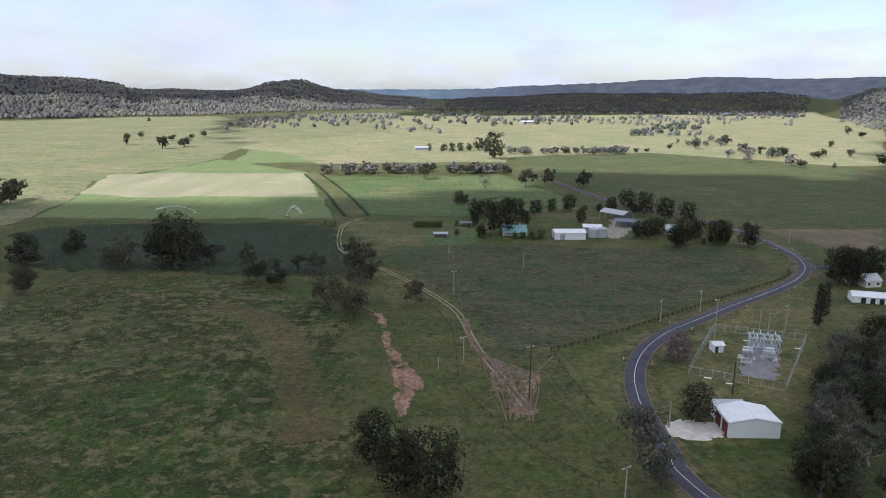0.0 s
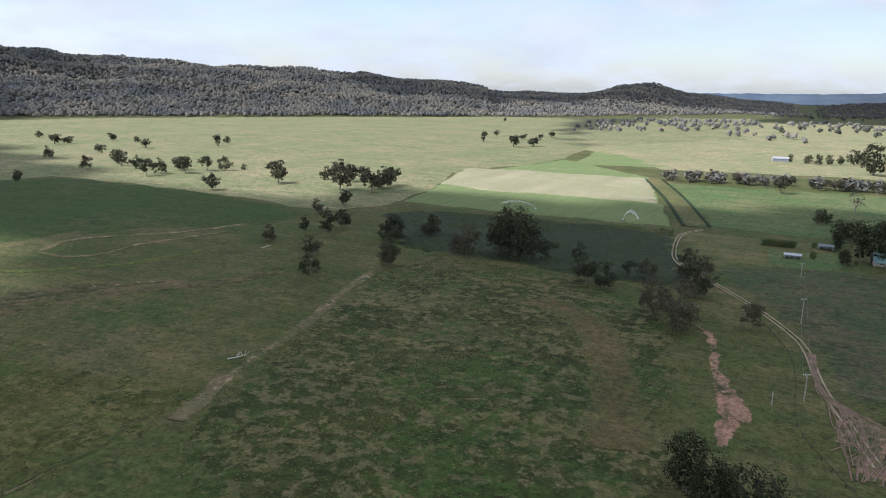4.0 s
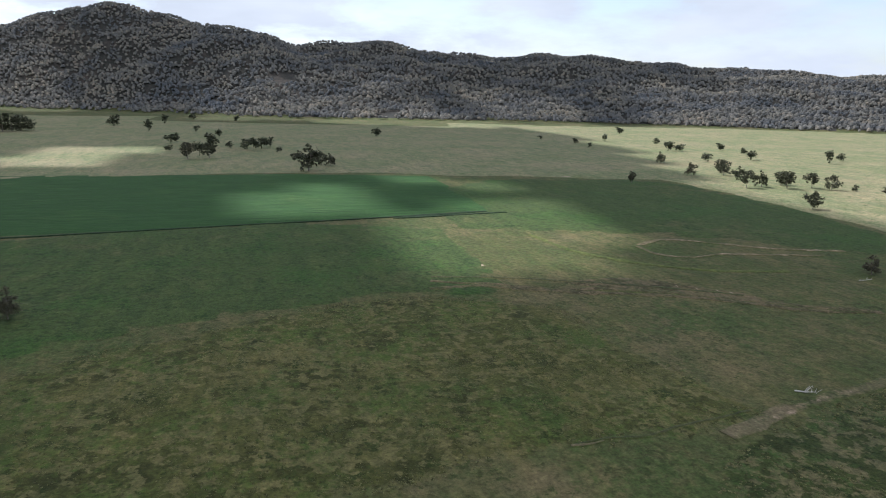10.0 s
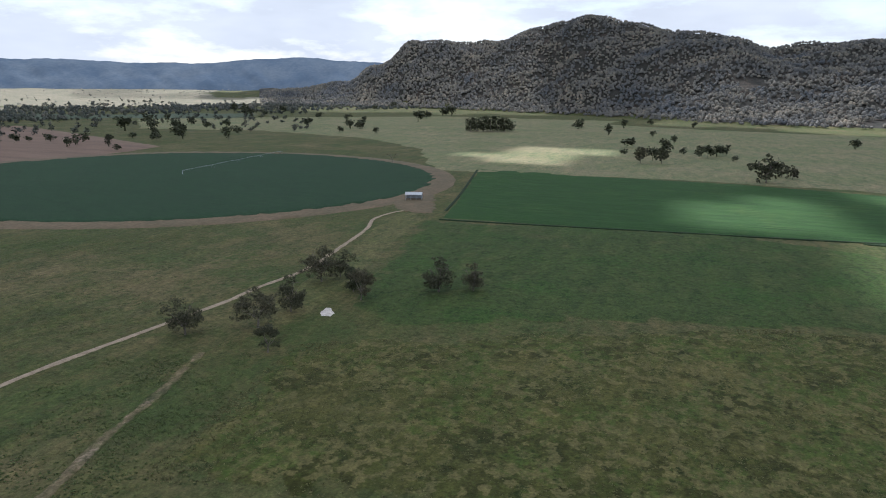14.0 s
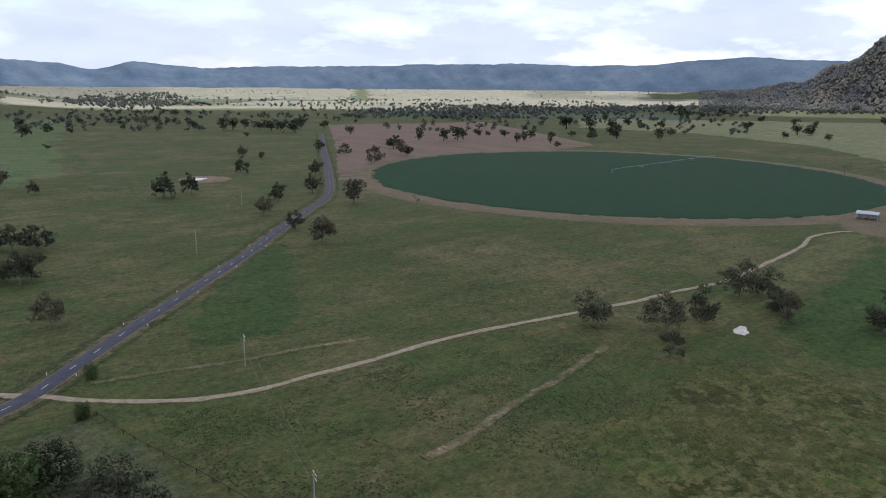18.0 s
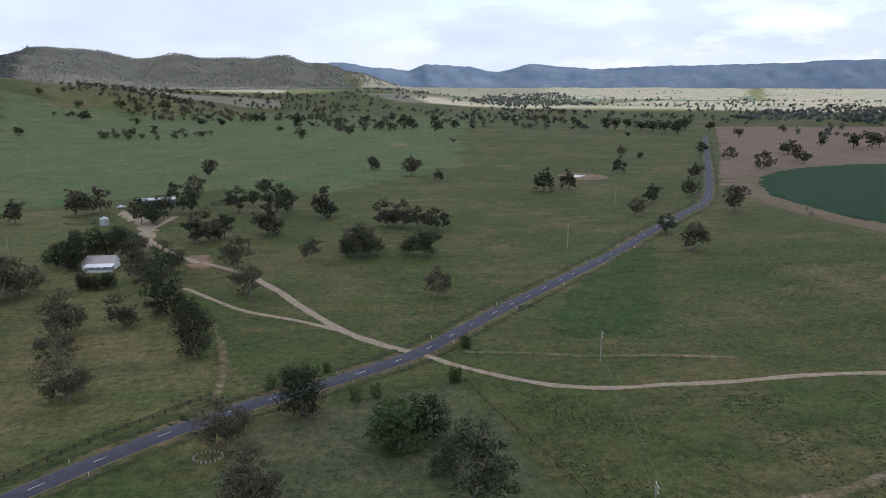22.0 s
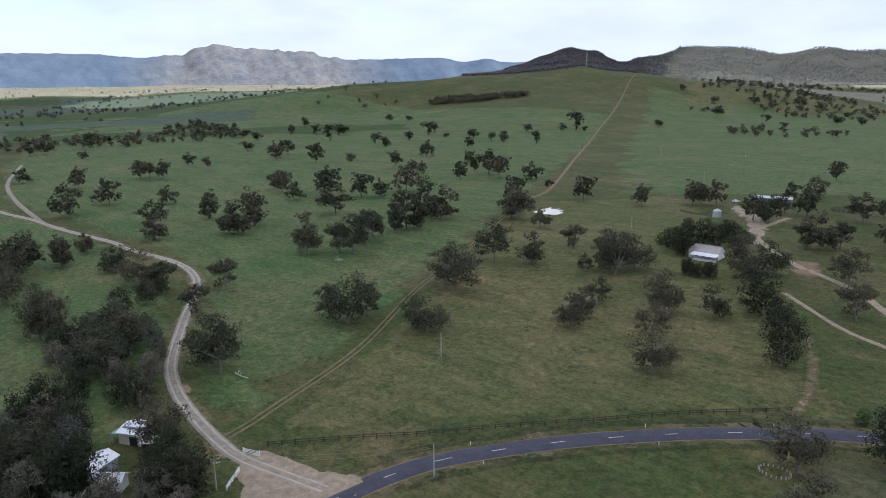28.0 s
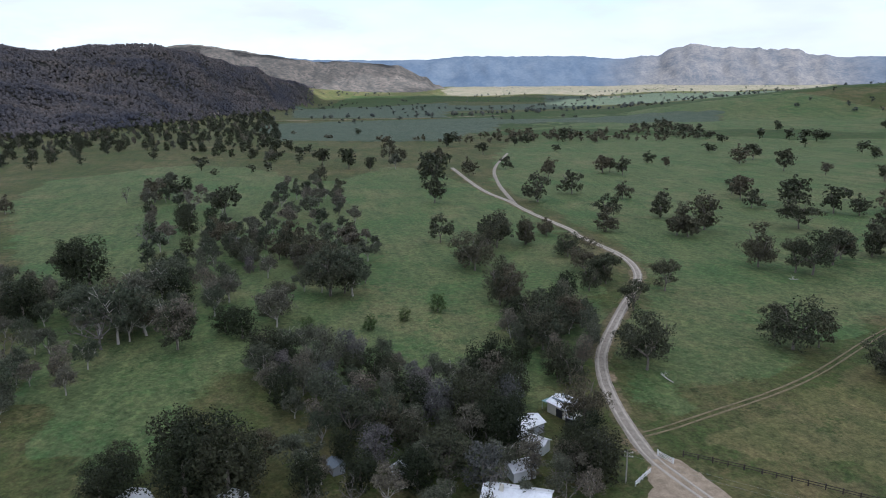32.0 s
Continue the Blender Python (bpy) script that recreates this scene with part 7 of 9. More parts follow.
def belt(poly, count, seed, low=8, high=14):
    rnd = random.Random(seed)
    xs, ys = [p[0] for p in poly], [p[1] for p in poly]
    out = []
    while len(out) < count:
        x, y = rnd.uniform(min(xs), max(xs)), rnd.uniform(min(ys), max(ys))
        if inside(x, y, poly):
            out.append((x, y, rnd.uniform(low, high)))
    return out


def scatter(a0, a1, r0, r1, count, seed, low=8, high=14, clump=0.0):
    rnd = random.Random(seed)
    out = []
    while len(out) < count:
        az, r = rnd.uniform(a0, a1), math.sqrt(rnd.uniform(r0 * r0, r1 * r1))
        x, y = polar(az, r)
        if noise.noise((x / 260, y / 260, seed * 1.7)) < clump - 0.1:
            continue
        out.append((x, y, rnd.uniform(low, high)))
    return out


# belts on sunny ground use the paler leaf tone, sunlight put into their colour
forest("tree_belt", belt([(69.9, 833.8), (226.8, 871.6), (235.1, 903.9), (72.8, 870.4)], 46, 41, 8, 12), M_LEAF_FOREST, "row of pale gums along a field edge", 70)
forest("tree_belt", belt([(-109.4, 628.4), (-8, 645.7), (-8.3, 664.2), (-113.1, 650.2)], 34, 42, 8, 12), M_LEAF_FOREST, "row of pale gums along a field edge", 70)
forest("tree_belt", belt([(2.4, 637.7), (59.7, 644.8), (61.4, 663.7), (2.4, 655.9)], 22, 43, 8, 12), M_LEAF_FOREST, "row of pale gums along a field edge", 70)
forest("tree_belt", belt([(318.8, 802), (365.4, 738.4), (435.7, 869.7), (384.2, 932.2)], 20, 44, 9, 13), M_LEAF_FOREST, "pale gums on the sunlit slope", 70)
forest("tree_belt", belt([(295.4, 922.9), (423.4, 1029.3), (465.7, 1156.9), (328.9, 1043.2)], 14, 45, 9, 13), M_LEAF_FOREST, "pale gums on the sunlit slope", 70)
forest("tree_belt", belt([(713.9, 262.4), (1231.2, 444.2), (1452.5, 327.8), (1757, 221.8), (1779, 42.5), (731.2, -24.9), (587.6, 21.7), (618.1, 87.1), (809, 158.3),
    (746.3, 214)], 150, 46, 8, 13), M_LEAF, "dark creek woodland below the hill", 90)
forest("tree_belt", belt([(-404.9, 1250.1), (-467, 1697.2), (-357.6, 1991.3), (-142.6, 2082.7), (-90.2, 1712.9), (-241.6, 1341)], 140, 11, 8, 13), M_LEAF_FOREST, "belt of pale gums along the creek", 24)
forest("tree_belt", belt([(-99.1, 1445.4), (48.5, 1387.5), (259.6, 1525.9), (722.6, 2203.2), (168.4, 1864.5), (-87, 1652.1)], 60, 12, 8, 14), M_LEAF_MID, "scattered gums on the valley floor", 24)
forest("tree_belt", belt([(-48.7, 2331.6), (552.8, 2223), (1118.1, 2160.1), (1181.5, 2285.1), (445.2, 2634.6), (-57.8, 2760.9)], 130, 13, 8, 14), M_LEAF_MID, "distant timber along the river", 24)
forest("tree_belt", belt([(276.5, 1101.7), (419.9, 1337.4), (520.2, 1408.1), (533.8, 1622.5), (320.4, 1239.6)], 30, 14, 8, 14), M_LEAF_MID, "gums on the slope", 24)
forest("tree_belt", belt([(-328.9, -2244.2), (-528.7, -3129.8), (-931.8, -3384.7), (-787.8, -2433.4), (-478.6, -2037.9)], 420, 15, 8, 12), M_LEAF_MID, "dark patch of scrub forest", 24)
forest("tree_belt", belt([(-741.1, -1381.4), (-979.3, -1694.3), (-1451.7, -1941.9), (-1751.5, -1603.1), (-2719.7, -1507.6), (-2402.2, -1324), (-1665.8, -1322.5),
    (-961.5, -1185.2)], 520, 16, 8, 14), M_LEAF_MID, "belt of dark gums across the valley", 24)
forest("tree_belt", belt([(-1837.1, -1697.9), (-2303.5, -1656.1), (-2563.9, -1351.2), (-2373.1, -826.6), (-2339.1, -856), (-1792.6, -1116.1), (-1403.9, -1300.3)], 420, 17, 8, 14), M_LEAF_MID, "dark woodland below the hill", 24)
forest("tree_belt", belt([(1010.4, -1089.9), (906.7, -1125.4), (819.7, -1174.5), (835.3, -1207.7), (940.2, -1166.4), (1021, -1127.1)], 170, 18, 9, 13), M_LEAF, "dark isolated block of gums", 60)
forest("tree_belt", belt([(915.1, -265.8), (1040.8, -344.5), (1048.2, -453.5), (1148.5, -593.7), (1136.6, -672.2), (932.4, -606.9), (863, -543.1), (859.8, -405.2),
    (905.4, -323.1)], 90, 19, 8, 12), M_LEAF, "row of dark gums along the flat", 60)
forest("tree_belt", belt([(1150.4, -590.7), (1212.5, -668), (959.2, -623), (874.2, -568.4), (910.3, -520.5)], 55, 20, 8, 14), M_LEAF, "row of dark gums on the flat", 60)
forest("tree_belt", belt([(1259.7, 31.5), (1066.5, -38), (994.9, -178.6), (1048.1, -330.2), (988.8, -489.9), (901.6, -364.2), (933.5, -136.9)], 55, 21, 8, 14), M_LEAF, "gums along the river flat", 60)
forest("tree_belt", belt([(1708.3, 92.1), (1837.7, -183), (1927, -540.1), (1894, -1004.5), (1750.4, -928.8), (1729.4, -484.8), (1709.4, -116.2)], 60, 22, 8, 14), M_LEAF_MID, "line of distant gums", 24)
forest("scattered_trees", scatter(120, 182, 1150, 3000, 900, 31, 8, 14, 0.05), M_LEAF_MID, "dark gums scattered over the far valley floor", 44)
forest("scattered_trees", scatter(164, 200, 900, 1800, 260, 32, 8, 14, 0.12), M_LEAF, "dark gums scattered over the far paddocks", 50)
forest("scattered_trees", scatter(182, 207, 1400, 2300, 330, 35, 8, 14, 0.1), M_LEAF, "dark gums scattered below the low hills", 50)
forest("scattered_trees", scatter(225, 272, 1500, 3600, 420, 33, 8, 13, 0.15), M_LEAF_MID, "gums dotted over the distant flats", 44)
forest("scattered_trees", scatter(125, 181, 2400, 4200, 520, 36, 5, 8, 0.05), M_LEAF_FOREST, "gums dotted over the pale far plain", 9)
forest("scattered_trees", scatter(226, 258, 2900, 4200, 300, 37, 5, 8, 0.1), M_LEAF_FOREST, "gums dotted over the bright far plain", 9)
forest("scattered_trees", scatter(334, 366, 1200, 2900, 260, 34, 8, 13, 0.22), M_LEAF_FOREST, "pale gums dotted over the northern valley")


# ---- paint, steel and timber ----
M_WHITE = plain("white painted sheeting", (0.74, 0.75, 0.74), 0.45, 0.0, 0.12, 0.4)
M_ROOF_WHITE = corrugated("white roof sheeting", (0.78, 0.79, 0.80), 0.4, 0.1)
M_ROOF_ZINC = corrugated("weathered zinc roofing", (0.46, 0.48, 0.50), 0.45, 0.4)
M_ROOF_TEAL = corrugated("faded teal roofing", (0.20, 0.34, 0.33), 0.5, 0.1)
M_ROOF_DARK = corrugated("dark grey roofing", (0.15, 0.18, 0.20), 0.5, 0.2)
M_ROOF_RUST = corrugated("rust-stained roofing", (0.42, 0.38, 0.35), 0.6, 0.2)
M_WALL_CREAM = plain("cream weatherboard", (0.62, 0.58, 0.48), 0.7, 0, 0.2)
M_WALL_GREY = plain("grey sheet wall", (0.36, 0.38, 0.40), 0.6, 0.1, 0.25)
M_RED_DOOR = plain("dark red roller door", (0.16, 0.035, 0.035), 0.5, 0, 0.3)
# flat dark panels stand in for shaded openings; also a dark shed wall
M_DARK = plain("dark opening", (0.03, 0.03, 0.032), 0.6, 0, 0.2)
M_GLASS = plain("window glass", (0.05, 0.06, 0.07), 0.08, 0, 0.1)
M_POLE = plain("weathered pole timber", (0.40, 0.37, 0.33), 0.9, 0, 0.35, 2.0)
M_POLE_DARK = plain("tarred pole timber", (0.055, 0.045, 0.04), 0.9, 0, 0.3, 2.0)
M_RAIL = plain("grey-brown fence timber", (0.070, 0.058, 0.045), 0.95, 0, 0.4, 3.0)
M_STEEL = plain("galvanised steel", (0.60, 0.63, 0.64), 0.4, 0.5, 0.2, 2.0)
M_STEEL_BLUE = plain("pale blue-grey steel", (0.48, 0.58, 0.60), 0.5, 0.2, 0.2, 2.0)
M_CERAMIC = plain("white insulator glaze", (0.75, 0.75, 0.73), 0.25, 0, 0.1, 3.0)
M_WIRE = plain("dull wire", (0.30, 0.30, 0.30), 0.5, 0.6, 0.2, 3.0)
M_TANK = plain("pale concrete tank", (0.55, 0.52, 0.46), 0.9, 0, 0.3, 1.0)
M_WHITE_RAIL = plain("white painted rails", (0.76, 0.76, 0.74), 0.6, 0, 0.15, 2.0)
M_DROPS = plain("water drops", (0.85, 0.88, 0.88), 0.3, 0, 0.05, 3.0)
M_RUBBER = plain("black rubber", (0.03, 0.03, 0.03), 0.8, 0, 0.2, 2.0)


def box(bm, x0, x1, y0, y1, z0, z1):
    v = [bm.verts.new((x, y, z)) for z in (z0, z1) for x, y in ((x0, y0), (x1, y0), (x1, y1), (x0, y1))]
    for f in ((3, 2, 1, 0), (4, 5, 6, 7), (0, 1, 5, 4), (1, 2, 6, 5), (2, 3, 7, 6), (3, 0, 4, 7)):
        bm.faces.new([v[i] for i in f])


def boxed(name, dims, material, parent, label="", bevel=0.0):
    bm = bmesh.new()
    box(bm, *dims)
    if bevel:
        bmesh.ops.bevel(bm, geom=bm.edges[:], offset=bevel, segments=2, affect="EDGES")
    return part(name, bm, material, parent, label)


def rod(name, a, b, r0, r1, material, parent, label="", sides=8):
    bm = bmesh.new()
    a, b = Vector(a), Vector(b)
    tube(bm, [a, a.lerp(b, 0.5), b], [r0, (r0 + r1) / 2, r1], sides)
    bmesh.ops.contextual_create(bm, geom=[e for e in bm.edges if e.is_boundary])
    return part(name, bm, material, parent, label)


def prism(bm, w, d, eave, ridge, thick=0.0):
    """Walls of a gabled building, ridge along x."""
    ring = [(-d / 2, 0), (d / 2, 0), (d / 2, eave), (0, ridge), (-d / 2, eave)]
    ends = [[bm.verts.new((x, y, z)) for y, z in ring] for x in (-w / 2, w / 2)]
    for k in (1, 4, 0):
        bm.faces.new((ends[0][k], ends[0][(k + 1) % 5], ends[1][(k + 1) % 5], ends[1][k]))
    bm.faces.new(ends[0])
    bm.faces.new(ends[1][::-1])
    bmesh.ops.recalc_face_normals(bm, faces=bm.faces[:])


def slope(name, x0, x1, p, q, thick, material, parent):
    """A roof slope from the eave p to the ridge q, each (y, z)."""
    bm = bmesh.new()
    v = [bm.verts.new((x, y, z + dz)) for dz in (0, thick) for x in (x0, x1) for y, z in (p, q)]
    for f in ((0, 1, 3, 2), (4, 6, 7, 5), (0, 4, 5, 1), (2, 3, 7, 6), (0, 2, 6, 4), (1, 5, 7, 3)):
        bm.faces.new([v[i] for i in f])
    bmesh.ops.recalc_face_normals(bm, faces=bm.faces[:])
    return part(name, bm, material, parent)


def gabled(name, label, place, turn, w, d, eave, ridge, wall, roof, doors=(), windows=(), over=0.35, category="shed", porch=0.0, chimney=False):
    """A gabled building; doors and windows are rows of side, offset, width, height and, for windows, sill."""
    ob = thing(name, label, category, (*place, ground(*place) - 0.05), turn)
    bm = bmesh.new()
    prism(bm, w, d, eave, ridge)
    part("wall", bm, wall, ob)
    k = (ridge - eave) / (d / 2)
    for s in (-1, 1):
        slope("roof", -w / 2 - over, w / 2 + over, (s * (d / 2 + over), eave - k * over + 0.03), (0, ridge + 0.03), 0.09, roof, ob)
    bm = bmesh.new()
    box(bm, -w / 2 - over, w / 2 + over, -0.14, 0.14, ridge + 0.09, ridge + 0.17)
    part("ridge_cap", bm, roof, ob)
    for side, off, dw, dh, mt in doors:
        spot = {"f": (off - dw / 2, off + dw / 2, -d / 2 - 0.06, -d / 2 + 0.02, 0.03, dh), "b": (off - dw / 2, off + dw / 2, d / 2 - 0.02, d / 2 + 0.06, 0.03, dh),
                "l": (-w / 2 - 0.06, -w / 2 + 0.02, off - dw / 2, off + dw / 2, 0.03, dh), "r": (w / 2 - 0.02, w / 2 + 0.06, off - dw / 2, off + dw / 2, 0.03, dh)}[side]
        boxed("door", spot, mt, ob)
    for side, off, dw, dh, sill in windows:
        y = -d / 2 if side == "f" else d / 2
        if side in "fb":
            pane = boxed("window", (off - dw / 2, off + dw / 2, y - 0.05, y + 0.05, sill, sill + dh), M_GLASS, ob)
            boxed("sill", (off - dw / 2 - 0.08, off + dw / 2 + 0.08, y - 0.1, y + 0.1, sill - 0.08, sill), M_WHITE, pane)
        else:
            x = -w / 2 if side == "l" else w / 2
            pane = boxed("window", (x - 0.05, x + 0.05, off - dw / 2, off + dw / 2, sill, sill + dh), M_GLASS, ob)
            boxed("sill", (x - 0.1, x + 0.1, off - dw / 2 - 0.08, off + dw / 2 + 0.08, sill - 0.08, sill), M_WHITE, pane)
    if porch:
        slope("porch_roof", -w / 2, w / 2, (-d / 2 - porch, eave - 0.75), (-d / 2, eave - 0.12), 0.07, roof, ob)
        for k in range(5):
            x = -w / 2 + 0.15 + (w - 0.3) * k / 4
            boxed("post", (x - 0.06, x + 0.06, -d / 2 - porch + 0.1, -d / 2 - porch + 0.22, 0, eave - 0.75), M_WHITE, ob)
    if chimney:
        boxed("chimney", (w * 0.2, w * 0.2 + 0.7, 0.4, 1.0, eave, ridge + 0.9), M_WALL_CREAM, ob)
    return ob


def open_shed(name, label, place, turn, w, d, eave, ridge, roof, bays=4, back=None):
    """A roof on posts, with a back wall if asked for."""
    ob = thing(name, label, "shed", (*place, ground(*place) - 0.05), turn)
    for k in range(bays + 1):
        x = -w / 2 + 0.15 + (w - 0.3) * k / bays
        for y in (-d / 2 + 0.15, d / 2 - 0.15):
            boxed("post", (x - 0.1, x + 0.1, y - 0.1, y + 0.1, 0, eave), M_STEEL, ob)
    k = (ridge - eave) / (d / 2)
    for s in (-1, 1):
        slope("roof", -w / 2 - 0.3, w / 2 + 0.3, (s * (d / 2 + 0.3), eave - k * 0.3), (0, ridge), 0.1, roof, ob)
    for s in (-1, 1):
        boxed("beam", (-w / 2, w / 2, s * (d / 2 - 0.15) - 0.06, s * (d / 2 - 0.15) + 0.06, eave - 0.25, eave - 0.02), M_STEEL, ob)
    if back:
        boxed("back_wall", (-w / 2, w / 2, d / 2 - 0.1, d / 2 - 0.02, 0.05, eave - 0.3), back, ob)
    return ob


def facing(a, b):
    """Middle, length and turn of a front from its left to its right base corner."""
    return ((a[0] + b[0]) / 2, (a[1] + b[1]) / 2), math.dist(a, b), math.degrees(math.atan2(b[1] - a[1], b[0] - a[0]))


def set_back(front, depth):
    (x, y), w, turn = front
    a = radians(turn + 90)
    return (x + math.cos(a) * depth / 2, y + math.sin(a) * depth / 2), w, turn


# ---- the big white shed by the road ----
(where, wide, turn) = set_back(facing((64.1, 143.4), (75.6, 143.4)), 8.6)
white_shed = gabled("machinery_shed", "large white steel shed with dark red roller doors", where, turn + 90, 8.6, wide, 3.9, 5.0, M_WHITE, M_ROOF_WHITE,
                    doors=(("b", -2.0, 2.9, 3.2, M_RED_DOOR), ("b", 2.0, 2.9, 3.2, M_RED_DOOR)), over=0.25)
lean = thing("lean_to", "grey sheet lean-to behind the white shed", "shed", (where[0] - 1.6, where[1] + 6.4, ground(*where) - 0.05), turn)
boxed("wall", (-3.6, 3.6, -1.7, 1.7, 0, 3.2), M_WALL_GREY, lean)
slope("roof", -3.9, 3.9, (-2.0, 3.22), (2.0, 3.6), 0.1, M_ROOF_ZINC, lean)
boxed("door", (-3.68, -3.58, -1.2, 0.8, 0.03, 2.7), M_WHITE, lean)

# ---- switchyard ----
YARD = [(67.6, 179.9), (87.9, 216.0), (113.3, 206.9), (89.3, 169.3)]


def mesh_fence(corners):
    ob = thing("security_fence", "galvanised chain-link fence round the switchyard", "fence", (*corners[0], ground(*corners[0])))
    o = Vector((*corners[0], 0))
    for a, b in zip(corners, corners[1:] + corners[:1]):
        a, b = Vector((*a, 0)) - o, Vector((*b, 0)) - o
        n = int((b - a).length / 3)
        bm = bmesh.new()
        for k in range(n * 7):
            p, q = a.lerp(b, k / (n * 7)), a.lerp(b, min(1, (k + 3) / (n * 7)))
            for s, e in ((p + Vector((0, 0, 0.1)), q + Vector((0, 0, 2.2))), (q + Vector((0, 0, 0.1)), p + Vector((0, 0, 2.2)))):
                tube(bm, [s, e], [0.011, 0.011], 3)
        part("wire_mesh", bm, M_WIRE, ob)
        for z in (0.12, 2.2):
            rod("rail", a + Vector((0, 0, z)), b + Vector((0, 0, z)), 0.03, 0.03, M_STEEL, ob, sides=5)
        for k in range(n):
            p = a.lerp(b, k / n)
            rod("post", p, p + Vector((0, 0, 2.5)), 0.045, 0.04, M_STEEL, ob, sides=6)
    return ob


mesh_fence(YARD)
(where, wide, turn) = set_back(facing((80.5, 196.0), (83.5, 196.1)), 3.4)
gabled("control_hut", "small white switchyard control hut", where, turn, wide, 3.4, 2.5, 3.0, M_WHITE, M_ROOF_WHITE, doors=(("f", -0.6, 0.9, 2.05, M_DARK),), windows=(("r", 0.4, 0.9, 0.7, 1.3),))


def insulator(at, h, parent, r=0.10):
    """A ribbed porcelain stack."""
    bm = bmesh.new()
    pts = []
    n = 7
    for k in range(n):
        pts += [(r * 0.5, h * k / n), (r, h * (k + 0.45) / n), (r * 0.5, h * (k + 0.8) / n)]
    rings = [[bm.verts.new((at[0] + q * math.cos(i * 0.7854), at[1] + q * math.sin(i * 0.7854), at[2] + z)) for i in range(8)] for q, z in pts]
    for a, b in zip(rings, rings[1:]):
        for i in range(8):
            bm.faces.new((a[i], a[(i + 1) % 8], b[(i + 1) % 8], b[i]))
    bm.faces.new(rings[-1])
    return part("insulator", bm, M_CERAMIC, parent)


def gantry(place, turn, w, h, bays):
    ob = thing("busbar_gantry", "pale blue-grey steel busbar gantry with insulators", "switchgear", (*place, ground(*place)), turn)
    for k in range(bays + 1):
        x = -w / 2 + w * k / bays
        for y in (-2.2, 2.2):
            boxed("column", (x - 0.14, x + 0.14, y - 0.14, y + 0.14, 0, h), M_STEEL_BLUE, ob)
        boxed("cross_beam", (x - 0.12, x + 0.12, -2.2, 2.2, h - 0.2, h + 0.15), M_STEEL_BLUE, ob)
        boxed("brace", (x - 0.07, x + 0.07, -2.2, 2.2, h * 0.6, h * 0.6 + 0.14), M_STEEL_BLUE, ob)
    for y in (-2.2, 2.2):
        boxed("beam", (-w / 2 - 0.5, w / 2 + 0.5, y - 0.16, y + 0.16, h - 0.4, h + 0.05), M_STEEL_BLUE, ob)
    for k in range(bays):
        x = -w / 2 + w * (k + 0.5) / bays
        for y in (-2.2, 0, 2.2):
            insulator((x, y, h * 0.6 + 0.1 if y == 0 else h + 0.05), 0.9, ob, 0.13)
        rod("busbar", (x, -2.6, h + 1.0), (x, 2.6, h + 1.0), 0.05, 0.05, M_STEEL, ob, sides=6)
    return ob


def transformer(place, turn):
    ob = thing("transformer", "white-grey power transformer with cooling fins and bushings", "transformer", (*place, ground(*place)), turn)
    boxed("plinth", (-2.2, 2.2, -1.5, 1.5, 0, 0.35), M_TANK, ob)
    boxed("tank", (-1.5, 1.5, -0.8, 0.8, 0.35, 2.5), M_STEEL, ob, bevel=0.06)
    for s in (-1, 1):
        for k in range(6):
            x = -1.2 + k * 0.45
            boxed("cooling_fin", (x, x + 0.12, s * 1.35 - 0.45, s * 1.35 + 0.45, 0.7, 2.3), M_STEEL, ob)
    rod("conservator", (-1.3, 0.5, 3.1), (1.3, 0.5, 3.1), 0.35, 0.35, M_STEEL, ob, sides=10)
    for k in range(3):
        insulator((-0.9 + 0.9 * k, -0.3, 2.5), 1.1, ob, 0.14)
    return ob


def isolator(place, turn):
    ob = thing("isolator_stand", "galvanised isolator stand with white insulators", "switchgear", (*place, ground(*place)), turn)
    for x in (-1.3, 1.3):
        boxed("leg", (x - 0.09, x + 0.09, -0.09, 0.09, 0, 2.4), M_STEEL, ob)
    boxed("beam", (-1.7, 1.7, -0.12, 0.12, 2.3, 2.55), M_STEEL, ob)
    for k in range(3):
        insulator((-1.3 + 1.3 * k, 0, 2.55), 0.8, ob, 0.11)
    boxed("switch_box", (1.42, 1.85, -0.2, 0.2, 0.9, 1.6), M_STEEL, ob)
    return ob


(where, wide, turn) = facing((92.4, 199.7), (100.1, 197.1))
gantry(where, turn, wide, 4.6, 4)
transformer((88.9, 192.2), turn)
transformer((94.9, 191.5), turn)
isolator((84.9, 186.0), turn)
isolator((84.3, 182.7), turn)
isolator((92.3, 187.1), turn)
isolator((93.1, 195.0), turn)
for spot in ((94.7, 206.7), (107.7, 200.3), (71.8, 176.9), (76.2, 173.3)):
    ob = thing("pit_lid", "white concrete pit lid set in grass", "pit lid", (*spot, ground(*spot)), turn)
    boxed("lid", (-0.9, 0.9, -0.35, 0.35, 0, 0.22), M_WHITE, ob, bevel=0.03)


# ---- power poles and lines ----
def power_pole(x, y, h, turn=0.0, arms=1, dark=False, label=""):
    ob = thing("power_pole", label or ("dark tarred timber power pole" if dark else "weathered grey timber power pole in grass"), "power pole", (x, y, ground(x, y)), turn, "power poles")
    rod("pole", (0, 0, -0.2), (0, 0, h), 0.17, 0.11, M_POLE_DARK if dark else M_POLE, ob)
    for k in range(arms):
        z = h - 0.35 - 0.9 * k
        boxed("crossarm", (-1.15, 1.15, 0.1, 0.24, z - 0.08, z + 0.08), M_POLE, ob)
        for xx in (-1.0, -0.45, 0.45, 1.0):
            insulator((xx, 0.17, z + 0.08), 0.22, ob, 0.06)
    if arms:
        rod("arm_brace", (-0.6, 0.17, h - 0.42), (0, 0.12, h - 1.0), 0.025, 0.025, M_STEEL, ob, sides=5)
    return ob


